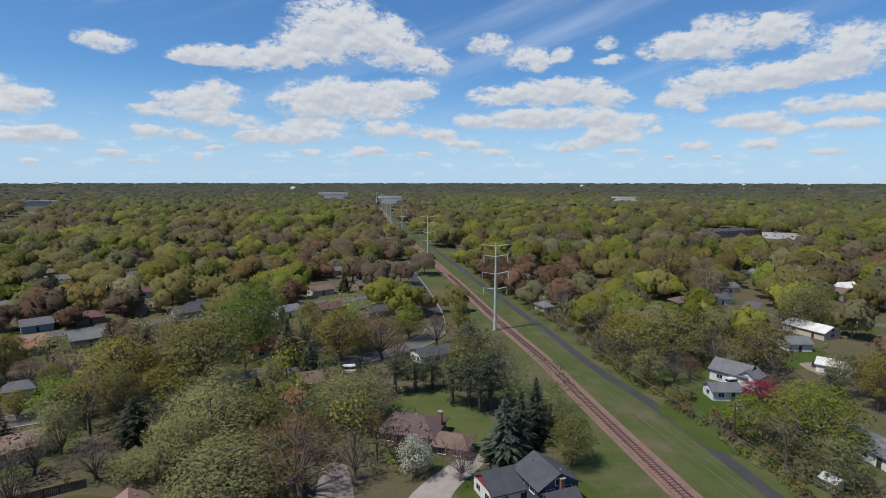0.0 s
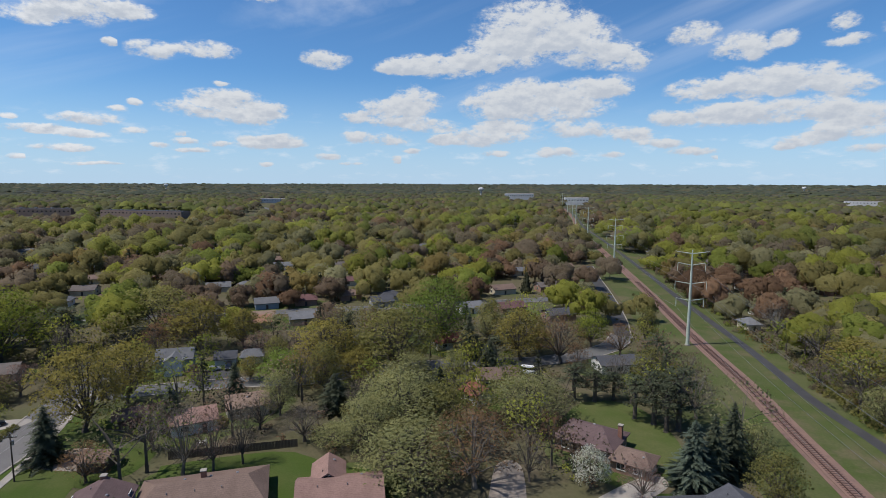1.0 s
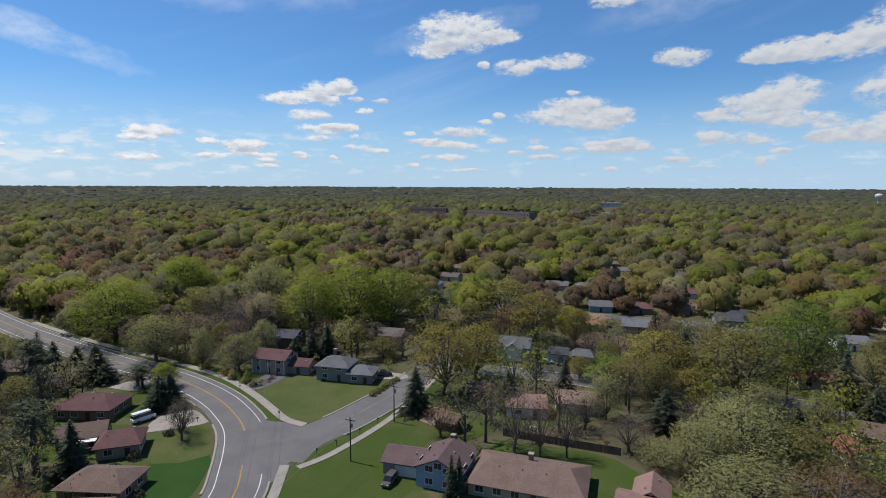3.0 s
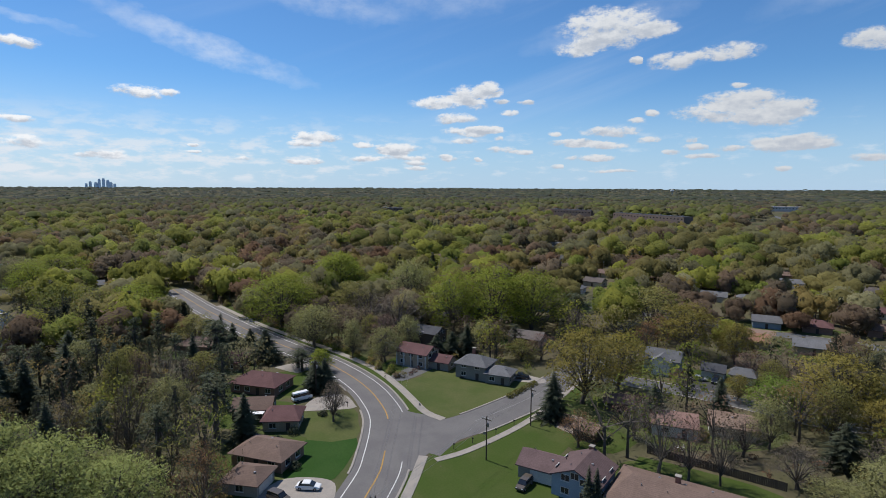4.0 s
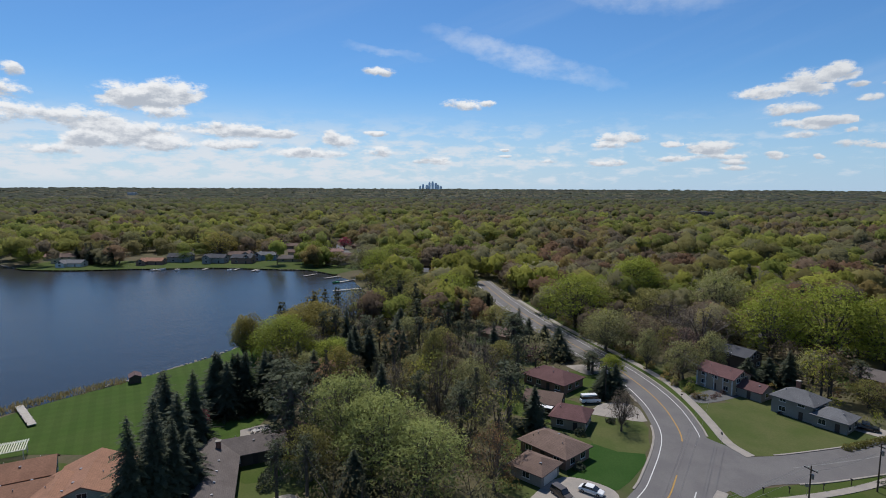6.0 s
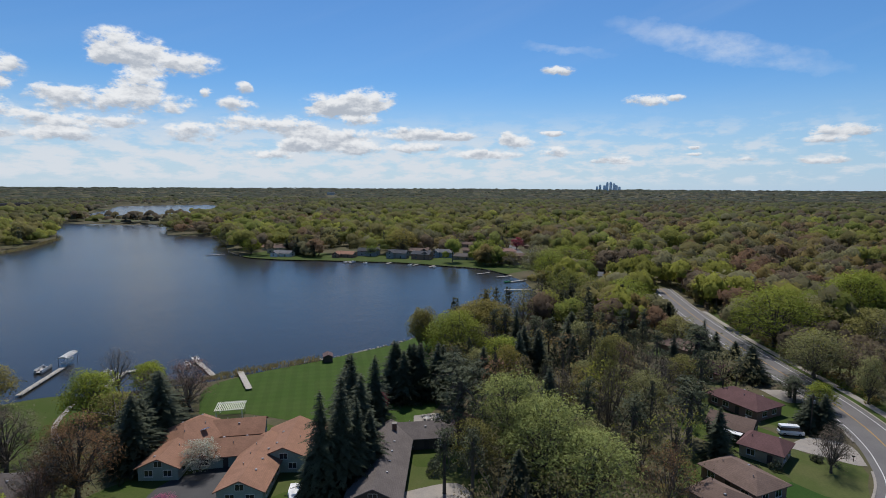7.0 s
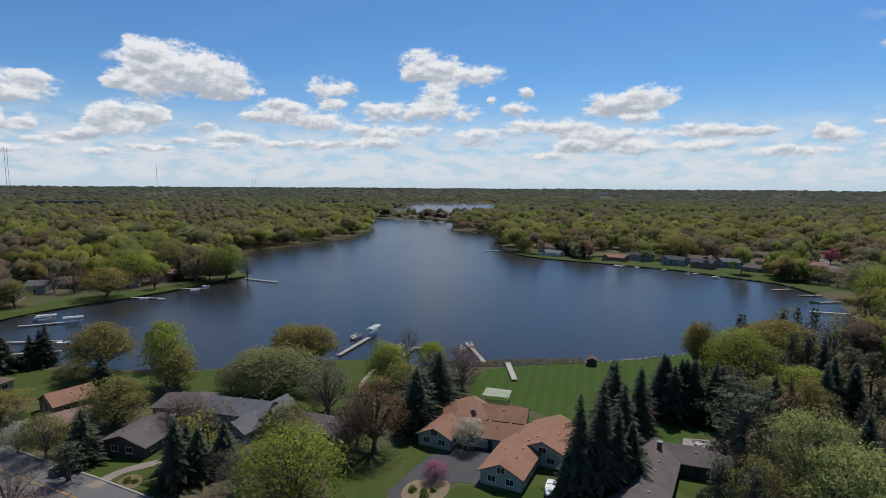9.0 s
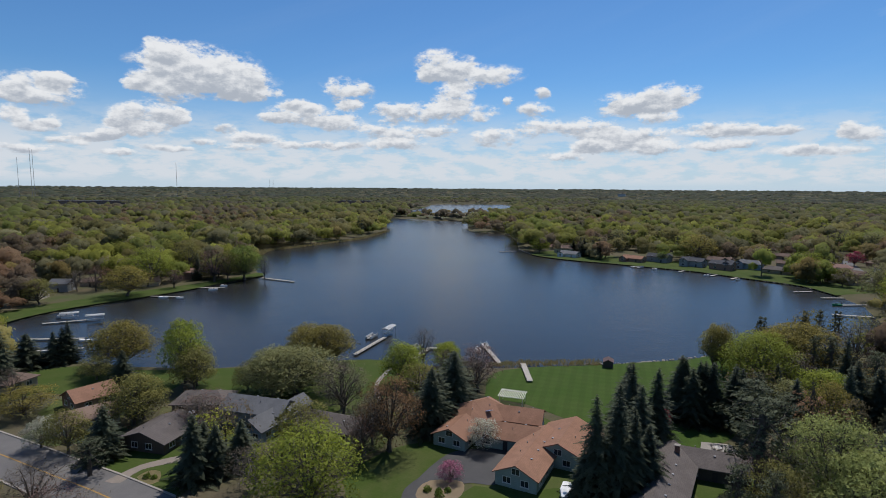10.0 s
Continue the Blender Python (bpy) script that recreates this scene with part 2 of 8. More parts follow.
sky_lit = w.mix(1.0, sky_colour, (SKY_GAIN * 0.62, SKY_GAIN * 0.97, SKY_GAIN * 1.28), "MULTIPLY")
crest = w.mix(w.band(azimuth, 25.0, 100.0), (0.63, 0.66, 0.70), (0.90, 0.92, 0.95))
haze = w.band(height, 11.0, -1.5, 0.0, 0.85)
out = w.mix(haze, sky_lit, w.mix(w.band(azimuth, 60.0, 120.0), (0.45, 0.61, 0.82), (0.60, 0.71, 0.85)))
out = w.mix(streak, out, (0.72, 0.79, 0.90))
# wisps of high cloud: bearing, height, tilt, half length, half width, strength
WISPS = [(90.5, 12.6, 16.0, 11.0, 1.3, 0.60), (80.0, 17.5, 10.0, 9.0, 1.6, 0.40), (65.0, 19.0, -8.0, 12.0, 2.6, 0.35), (52.0, 15.0, -12.0, 9.0, 1.6, 0.30),
         (181.5, 20.5, 17.0, 9.5, 0.8, 0.32), (27.0, 18.0, -14.0, 14.0, 2.2, 0.30), (10.0, 21.0, -10.0, 12.0, 1.5, 0.30), (104.0, 13.2, 8.0, 5.0, 0.5, 0.35)]
soft_n = w.noise(tall, 0.35, 5.0, 0.6)
for az, el, tilt, hl, hw, power in WISPS:
    c, s = math.cos(radians(tilt)), math.sin(radians(tilt))
    p = w.vec("MULTIPLY_ADD", warp, (0.35, 0.5, 0.0), w.vec("SUBTRACT", flat, (az, el, 0.0)))
    a = w.math("POWER", w.vec("DOT_PRODUCT", p, (c / hl, s / hl, 0.0)), 2.0)
    b = w.math("POWER", w.vec("DOT_PRODUCT", p, (-s / hw, c / hw, 0.0)), 2.0)
    q = w.math("SUBTRACT", 1.0, w.math("ADD", a, b), clamp=True)
    q = w.math("MULTIPLY", q, w.band(soft_n, 0.25, 0.7, 0.05, power * 0.8))
    out = w.mix(q, out, (0.80, 0.85, 0.93))
out = w.mix(w.math("MULTIPLY", rows_c, w.band(azimuth, 40.0, 110.0, 0.42, 0.85)), out, (0.76, 0.80, 0.86))
out = w.mix(cover, out, w.mix(lit, (0.47, 0.52, 0.60), crest))
w.add("ShaderNodeOutputWorld", [w.add("ShaderNodeBackground", [out, 1.0]).outputs[0]])


# ---- materials ----
def material(name, colour, colour2=None, scale=1.0, fine_scale=12.0, rough=0.85, metal=0.0, bump=0.0, bump_scale=8.0,
             spread=0.0, colour3=None, scale3=0.1, translucent=0.0, attribute="", coords="Object", spec=0.3, holes=0.0, holes_at=0.5):
    m = bpy.data.materials.new(name)
    m.use_nodes = True
    n = Nodes(m.node_tree)
    pos = n.add("ShaderNodeTexCoord").outputs["Object"] if coords == "Object" else n.add("ShaderNodeNewGeometry").outputs["Position"]
    big = n.noise(pos, scale, 5.0, 0.6)
    small = n.noise(pos, fine_scale, 3.0, 0.6)
    c2 = colour2 or tuple(c * 0.75 for c in colour)
    col = n.mix(n.band(big, 0.35, 0.65), (*colour, 1), (*c2, 1))
    if colour3:
        col = n.mix(n.band(n.noise(pos, scale3, 4.0, 0.6), 0.5, 0.68), col, (*colour3, 1))
    col = n.mix(n.band(small, 0.3, 0.7, 0.0, 0.30), col, tuple(c * 0.55 for c in colour) + (1,))
    if attribute:
        a = n.add("ShaderNodeAttribute", attribute_name=attribute).outputs["Color"]
        col = n.mix(1.0, col, a, "MULTIPLY")
    if spread:
        r = n.add("ShaderNodeObjectInfo").outputs["Random"]
        f = n.math("MULTIPLY_ADD", r, 2 * spread, 1 - spread)
        g = n.add("ShaderNodeCombineColor", [f, f, f]).outputs[0]
        col = n.mix(1.0, col, g, "MULTIPLY")
    p = n.add("ShaderNodeBsdfPrincipled", {"Base Color": col, "Roughness": rough, "Metallic": metal, "Specular IOR Level": spec})
    if bump:
        b = n.add("ShaderNodeBump", {"Strength": bump, "Distance": 0.05, "Height": n.noise(pos, bump_scale, 4.0, 0.6)})
        n.t.links.new(b.outputs[0], p.inputs["Normal"])
    res = p.outputs[0]
    if translucent:
        tr = n.add("ShaderNodeBsdfTranslucent", [col])
        res = n.add("ShaderNodeMixShader", [translucent, res, tr.outputs[0]]).outputs[0]
    if holes:
        # gaps between the leaves of a spray
        gap = n.math("GREATER_THAN", n.noise(pos, holes, 1.0, 0.5), holes_at)
        clear = n.add("ShaderNodeBsdfTransparent")
        res = n.add("ShaderNodeMixShader", [gap, res, clear.outputs[0]]).outputs[0]
    n.add("ShaderNodeOutputMaterial", [res])
    return m


GRASS = material("grass", (0.058, 0.078, 0.022), (0.084, 0.090, 0.038), 0.09, 1.5, bump=0.4, bump_scale=3.0, colour3=(0.118, 0.098, 0.058), scale3=0.055, coords="w", rough=0.95, spec=0.1)
FLOOR = material("woodland_floor", (0.082, 0.078, 0.040), (0.105, 0.086, 0.056), 0.08, 1.2, bump=0.4, bump_scale=2.0, colour3=(0.055, 0.078, 0.022), scale3=0.02, coords="w", rough=0.95, spec=0.1)
LAWN = material("lawn", (0.046, 0.072, 0.014), (0.058, 0.078, 0.020), 0.12, 2.5, bump=0.3, bump_scale=6.0, coords="w", rough=0.95, spec=0.1, colour3=(0.07, 0.082, 0.026), scale3=0.06)
DEEP = material("deep_lawn", (0.024, 0.060, 0.011), (0.030, 0.066, 0.014), 0.12, 2.5, bump=0.3, bump_scale=6.0, coords="w", rough=0.95, spec=0.1)
DRY = material("dry_lawn", (0.085, 0.095, 0.034), (0.060, 0.082, 0.022), 0.09, 2.0, bump=0.3, bump_scale=5.0, coords="w", rough=0.95, spec=0.1)
ASPHALT = material("asphalt", (0.112, 0.105, 0.103), (0.136, 0.129, 0.123), 0.15, 6.0, bump=0.2, bump_scale=20.0, coords="w", rough=0.8)
ASPHALT_DARK = material("fresh_asphalt", (0.042, 0.041, 0.042), (0.054, 0.053, 0.053), 0.2, 6.0, coords="w", rough=0.75)
STREET = material("worn_street", (0.090, 0.090, 0.090), (0.115, 0.113, 0.11), 0.1, 4.0, coords="w", rough=0.85)
CONCRETE = material("concrete", (0.29, 0.26, 0.225), (0.24, 0.22, 0.195), 0.4, 6.0, coords="w", rough=0.9)
DRIVE = material("drive", (0.24, 0.20, 0.165), (0.20, 0.17, 0.14), 0.3, 5.0, coords="w", rough=0.9)
PAINT_W = material("white_paint", (0.6, 0.6, 0.58), (0.45, 0.45, 0.43), 1.5, 12.0, coords="w", rough=0.7)
PAINT_Y = material("yellow_paint", (0.38, 0.22, 0.05), (0.30, 0.19, 0.06), 1.5, 12.0, coords="w", rough=0.7)
BALLAST = material("ballast", (0.205, 0.125, 0.098), (0.165, 0.105, 0.085), 0.5, 9.0, bump=0.8, bump_scale=6.0, coords="w", rough=0.95)
TIE = material("wood_tie", (0.075, 0.045, 0.04), (0.10, 0.06, 0.052), 2.0, 10.0, spread=0.3)
RAIL = material("rusty_rail", (0.14, 0.075, 0.06), (0.10, 0.06, 0.05), 2.0, 10.0, metal=0.5, rough=0.6)
STEEL = material("weathered_pole", (0.50, 0.55, 0.47), (0.43, 0.48, 0.41), 0.3, 5.0, metal=0.2, rough=0.6)
WOODPOLE = material("wood_pole", (0.06, 0.045, 0.034), (0.08, 0.06, 0.045), 1.0, 8.0)
WIRE = material("wire", (0.20, 0.21, 0.21), rough=0.5, metal=0.6)
BARK = material("bark", (0.082, 0.068, 0.056), (0.105, 0.090, 0.074), 1.5, 9.0, spread=0.25, bump=0.5, bump_scale=6.0)
BARK_PALE = material("pale_bark", (0.13, 0.11, 0.085), (0.16, 0.14, 0.12), 1.5, 9.0, spread=0.2)
SAND = material("shore_sand", (0.22, 0.165, 0.10), (0.17, 0.13, 0.08), 0.3, 4.0, coords="w", rough=0.95)
REED = material("dry_reed", (0.30, 0.24, 0.12), (0.22, 0.20, 0.085), 0.2, 4.0, coords="w", translucent=0.5)


def leaf(name, c, c2=None, tr=0.42, sp=0.14, at=0.50):
    return material(name, c, c2 or (c[0] * 0.80, c[1] * 0.84, c[2] * 0.85), 0.35, 2.2, rough=0.75, spread=sp, translucent=tr, spec=0.15, holes=7.0, holes_at=at)


LEAF = {
    "lime": leaf("lime_leaf", (0.245, 0.280, 0.040)),
    "green": leaf("green_leaf", (0.158, 0.212, 0.038)),
    "olive": leaf("olive_leaf", (0.220, 0.205, 0.062), at=0.52),
    "sage": leaf("sage_leaf", (0.262, 0.258, 0.106)),
    "gold": leaf("gold_leaf", (0.250, 0.208, 0.052), at=0.52),
    "rust": leaf("rust_bud", (0.225, 0.130, 0.065), at=0.44),
    "bare": leaf("bare_twig", (0.165, 0.135, 0.100), (0.14, 0.118, 0.090), 0.2, at=0.40),
    "plum": leaf("plum_bud", (0.190, 0.115, 0.095), None, 0.25, at=0.42),
    "white": leaf("white_blossom", (0.50, 0.49, 0.43), (0.36, 0.38, 0.26)),
    "pink": leaf("pink_blossom", (0.48, 0.17, 0.27), (0.36, 0.12, 0.20)),
    "crimson": leaf("crimson_blossom", (0.32, 0.045, 0.085), (0.22, 0.04, 0.07)),
    "spruce": leaf("spruce_needle", (0.068, 0.080, 0.048), (0.080, 0.092, 0.056), 0.3, at=0.55),
    "bluespruce": leaf("blue_spruce_needle", (0.088, 0.110, 0.078), (0.075, 0.095, 0.066), 0.25, at=0.56),
    "pine": leaf("pine_needle", (0.072, 0.085, 0.050), (0.084, 0.096, 0.056), 0.3, at=0.52),
}
WOODS_NEAR = material("near_woods_leaf", (1.0, 1.0, 1.0), (0.82, 0.84, 0.85), 0.25, 1.5, rough=0.8, attribute="tint", translucent=0.56, coords="w", spec=0.1, holes=3.2, holes_at=0.58)
WOODS_MID = material("mid_woods_leaf", (1.0, 1.0, 1.0), (0.82, 0.84, 0.85), 0.2, 1.2, rough=0.8, attribute="tint", translucent=0.60, coords="w", spec=0.1, holes=1.5, holes_at=0.54)
WOODS_LEAF = material("woods_leaf", (1.0, 1.0, 1.0), (0.80, 0.82, 0.85), 0.09, 0.7, rough=0.8, attribute="tint", translucent=0.60, coords="w", spec=0.1)


def water_material():
    m = bpy.data.materials.new("lake_water")
    m.use_nodes = True
    n = Nodes(m.node_tree)
    pos = n.add("ShaderNodeNewGeometry").outputs["Position"]
    wave = n.math("ADD", n.noise(pos, 0.9, 3.0, 0.6), n.math("MULTIPLY", n.noise(pos, 0.12, 2.0, 0.5), 1.5))
    calm = n.band(n.noise(n.vec("MULTIPLY", pos, (0.006, 0.014, 0.0)), 1.0, 3.0), 0.35, 0.65, 0.35, 1.0)
    b = n.add("ShaderNodeBump", {"Strength": n.math("MULTIPLY", calm, 0.55), "Distance": 0.16, "Height": wave})
    p = n.add("ShaderNodeBsdfPrincipled", {"Base Color": (0.021, 0.022, 0.022, 1), "Roughness": 0.23, "IOR": 1.333, "Normal": b.outputs[0]})
    n.add("ShaderNodeOutputMaterial", [p.outputs[0]])
    return m


WATER = water_material()


# ---- building helpers ----
def part(name, bm, mat, parent=None, label=""):
    """One mesh object out of a bmesh (or a ready mesh), under a thing or a part."""
    if isinstance(bm, bpy.types.Mesh):
        me = bm
    else:
        me = bpy.data.meshes.new(name)
        bm.to_mesh(me)
        bm.free()
    if mat is not None and not me.materials:
        me.materials.append(mat)
    ob = new(name, me)
    if parent is not None:
        ob.parent = parent
    return tagged(ob, label) if label else ob


def raw(name, verts, faces, mat):
    me = bpy.data.meshes.new(name)
    me.from_pydata([tuple(v) for v in verts], [], faces)
    me.materials.append(mat)
    return me


def quads_mesh(name, quads, mat, tint=None, soft=None):
    """A mesh of loose quads from an array n x 4 x 3, with a colour for each quad."""
    n = len(quads)
    if soft is not None:
        # wind every quad to the side that its shading direction points to
        quads = np.asarray(quads).copy()
        face = np.cross(quads[:, 2] - quads[:, 0], quads[:, 3] - quads[:, 1])
        back = np.einsum("ij,ij->i", face, np.asarray(soft).mean(1)) < 0
        quads[back] = quads[back][:, ::-1]
        soft = np.asarray(soft).copy()
        soft[back] = soft[back][:, ::-1]
    me = bpy.data.meshes.new(name)
    me.vertices.add(n * 4)
    me.vertices.foreach_set("co", np.asarray(quads, dtype=np.float32).reshape(-1))
    me.loops.add(n * 4)
    me.loops.foreach_set("vertex_index", np.arange(n * 4, dtype=np.int32))
    me.polygons.add(n)
    me.polygons.foreach_set("loop_start", np.arange(0, n * 4, 4, dtype=np.int32))
    if tint is not None:
        a = me.color_attributes.new("tint", "FLOAT_COLOR", "POINT")
        c = np.ones((n, 4, 4), dtype=np.float32)
        c[:, :, :3] = np.asarray(tint, dtype=np.float32)[:, None, :]
        a.data.foreach_set("color", c.reshape(-1))
    me.materials.append(mat)
    me.update(calc_edges=True)
    if soft is not None:
        a = me.attributes.new("custom_normal", "FLOAT_VECTOR", "POINT")
        a.data.foreach_set("vector", np.asarray(soft, dtype=np.float32).reshape(-1))
        me.update()
    return me


def box(bm, x0, y0, z0, x1, y1, z1):
    v = [bm.verts.new(p) for p in ((x0, y0, z0), (x1, y0, z0), (x1, y1, z0), (x0, y1, z0), (x0, y0, z1), (x1, y0, z1), (x1, y1, z1), (x0, y1, z1))]
    for f in ((3, 2, 1, 0), (4, 5, 6, 7), (0, 1, 5, 4), (1, 2, 6, 5), (2, 3, 7, 6), (3, 0, 4, 7)):
        bm.faces.new([v[i] for i in f])
    return bm


def boxed(x0, y0, z0, x1, y1, z1, bevel=0.0):
    bm = box(bmesh.new(), x0, y0, z0, x1, y1, z1)
    if bevel:
        bmesh.ops.bevel(bm, geom=bm.edges[:], offset=bevel, segments=1, affect="EDGES")
    return bm


def tube(bm, pts, radii, sides=6, cap=True):
    rings = []
    for i, p in enumerate(pts):
        p = Vector(p)
        d = (Vector(pts[min(i + 1, len(pts) - 1)]) - Vector(pts[max(i - 1, 0)])).normalized()
        a = d.orthogonal().normalized()
        b = d.cross(a)
        rings.append([bm.verts.new(p + (a * math.cos(k * math.tau / sides) + b * math.sin(k * math.tau / sides)) * radii[i]) for k in range(sides)])
    for r0, r1 in zip(rings, rings[1:]):
        for k in range(sides):
            bm.faces.new((r0[k], r0[(k + 1) % sides], r1[(k + 1) % sides], r1[k]))
    if cap:
        bm.faces.new(rings[0][::-1])
        bm.faces.new(rings[-1])
    return bm


def smooth_line(pts, step=3.0):
    """A rounded line through the points, at even steps."""
    p = [Vector((*q, 0)) for q in pts]
    p = [p[0] * 2 - p[1]] + p + [p[-1] * 2 - p[-2]]
    res = []
    for i in range(1, len(p) - 2):
        n = max(2, int((p[i + 1] - p[i]).length / step))
        for k in range(n):
            t = k / n
            a, b, c, d = p[i - 1], p[i], p[i + 1], p[i + 2]
            res.append(0.5 * ((2 * b) + (c - a) * t + (2 * a - 5 * b + 4 * c - d) * t * t + (3 * b - a - 3 * c + d) * t ** 3))
    res.append(p[-2])
    return res


def sides_of(line):
    res = []
    for i, p in enumerate(line):
        d = (line[min(i + 1, len(line) - 1)] - line[max(i - 1, 0)]).normalized()
        res.append(Vector((-d.y, d.x, 0)))
    return res


def ribbon(name, line, off0, off1, z, mat, thick=0.0, rise=0.0):
    """A strip along a line between two offsets to its left, with depth where thick is given."""
    nn = sides_of(line)
    verts, faces = [], []
    for p, q in zip(line, nn):
        for o, zz in ((off0, z), (off1, z + rise), (off1, z - thick), (off0, z - thick)):
            v = p + q * o
            verts.append((v.x, v.y, land(v.x, v.y) + zz))
    for i in range(len(line) - 1):
        a, b = 4 * i, 4 * i + 4
        faces.append((a, a + 1, b + 1, b) if off0 > off1 else (a, b, b + 1, a + 1))
        if thick:
            faces += [(a + 1, a + 2, b + 2, b + 1), (a + 3, a, b, b + 3)]
    return raw(name, verts, faces, mat)


def sheet(name, pts, z, mat, step=0.0):
    """A flat patch of ground cover with these corners, rounded where step is given."""
    if step:
        line = smooth_line(list(pts) + [pts[0]], step)[:-1]
    else:
        line = [Vector((*p, 0)) for p in pts]
    area = sum(a.x * b.y - a.y * b.x for a, b in zip(line, line[1:] + line[:1]))
    if area < 0:
        line.reverse()
    bm = bmesh.new()
    f = bm.faces.new([bm.verts.new((p.x, p.y, z)) for p in line])
    bmesh.ops.triangulate(bm, faces=[f])
    ob = part(name, bm, mat)
    return tagged(ob, kind="structure")


def inside(poly, x, y):
    c = False
    for (x0, y0), (x1, y1) in zip(poly, poly[1:] + poly[:1]):
        if (y0 > y) != (y1 > y) and x < (x1 - x0) * (y - y0) / (y1 - y0) + x0:
            c = not c
    return c


def inside_many(poly, X, Y):
    c = np.zeros(X.shape, dtype=bool)
    for (x0, y0), (x1, y1) in zip(poly, poly[1:] + poly[:1]):
        if y0 == y1:
            continue
        hit = ((y0 > Y) != (y1 > Y)) & (X < (x1 - x0) * (Y - y0) / (y1 - y0) + x0)
        c ^= hit
    return c


def gap_many(poly, X, Y, closed=True):
    """Distance to the nearest edge of a line."""
    best = np.full(X.shape, 1e9)
    ends = poly[1:] + poly[:1] if closed else poly[1:]
    for (x0, y0), (x1, y1) in zip(poly, ends):
        dx, dy = x1 - x0, y1 - y0
        t = np.clip(((X - x0) * dx + (Y - y0) * dy) / (dx * dx + dy * dy + 1e-9), 0, 1)
        best = np.minimum(best, np.hypot(X - x0 - t * dx, Y - y0 - t * dy))
    return best


# ---- the plan ----
LAKE_NEAR = [(30, -262), (12, -238), (-2, -212), (-18, -196), (-37, -182), (-57, -174), (-76, -164), (-90, -152), (-103, -140),
             (-113, -132), (-123, -127), (-133, -121), (-143, -115), (-157, -108), (-172, -103), (-186, -99), (-204, -96), (-224, -88),
             (-238, -76), (-250, -66)]
LAKE_FAR = [(-262, -70), (-290, -86), (-324, -104), (-346, -124), (-360, -146), (-360, -176), (-360, -212), (-352, -240), (-343, -270),
            (-330, -308), (-333, -350), (-350, -384), (-398, -440), (-446, -508), (-440, -580), (-505, -668), (-560, -720), (-520, -800), (-500, -900),
            (-440, -800), (-340, -622), (-268, -548), (-195, -510), (-146, -488), (-118, -440), (-103, -352), (-78, -339), (-53, -324), (-30, -315),
            (-2, -305), (14, -295), (26, -282)]
LAKE = LAKE_NEAR + LAKE_FAR
POND = [(-640, -1085), (-700, -1040), (-770, -1010), (-920, -1035), (-1260, -1430), (-1010, -1530), (-830, -1300)]
ROAD_A = [(-335, -26), (-292, -13.5), (-262, -4), (-230, 7.6), (-200, 19.5), (-180, 28.4), (-165, 33.5), (-152, 36.4), (-140, 37.4),
          (-126, 36.4), (-109, 30.6), (-97, 24.5), (-72, 6), (-48, -24), (-26, -70), (-4, -113), (4.2, -127.6), (14.2, -145.4), (30, -172), (60, -220), (90, -270)]
ROAD_B = [(-108, 38), (-114, 46), (-116.6, 56), (-120.5, 66.5), (-125.5, 78), (-135, 95), (-150, 119)]
STREET_C = [(-137, 101), (-123.5, 112), (-107, 123.5), (-87, 134), (-75.4, 145), (-52.4, 161), (-28, 172), (-14, 184), (-5, 198), (-2.0, 214)]
STREET_E = [(-215, 165), (-166, 188), (-138, 207), (-101.7, 229), (-74, 246.5), (-40, 268), (-17, 290)]
LOT = [(-2.0, 214), (-4.0, 240), (-12, 294), (-21, 345), (-28, 390)]
TRAIL = [(64.5, 60), (60.4, 95.5), (56.9, 120.7), (53.2, 140.4), (46.7, 165.7), (39.4, 211.4), (24, 290), (6.5, 390), (-25, 560), (-60, 740), (-82, 900), (-110, 1075), (-150, 1300)]
TRACK = [(53, 45), (44.4, 94), (38.0, 133.7), (32.2, 173), (21.6, 228.6), (4.6, 329.6), (-23.8, 484.6), (-41, 575), (-67, 724), (-87, 880), (-114, 1060), (-148, 1260)]
FAR_ROAD = [(-470, 585), (-581, 755), (-711, 959), (-800, 1060)]
ROAD_R = [(150, 130), (128, 148), (117, 170), (112, 190), (120, 220), (150, 260)]
SHORE_STREET = [(-404, -122), (-456, -150), (-508, -176), (-600, -224)]
STREET_R = [(60, 300), (95, 262), (140, 235), (200, 205), (260, 180)]


def land(x, y):
    """Height of the ground: level near by, rising to the wooded skyline."""
    r = math.hypot(x, y)
    t = min(1.0, max(0.0, (r - 2300) / 2400))
    return 32.0 * t * t * (3 - 2 * t)


def land_many(X, Y):
    t = np.clip((np.hypot(X, Y) - 2300) / 2400, 0, 1)
    return 32.0 * t * t * (3 - 2 * t)


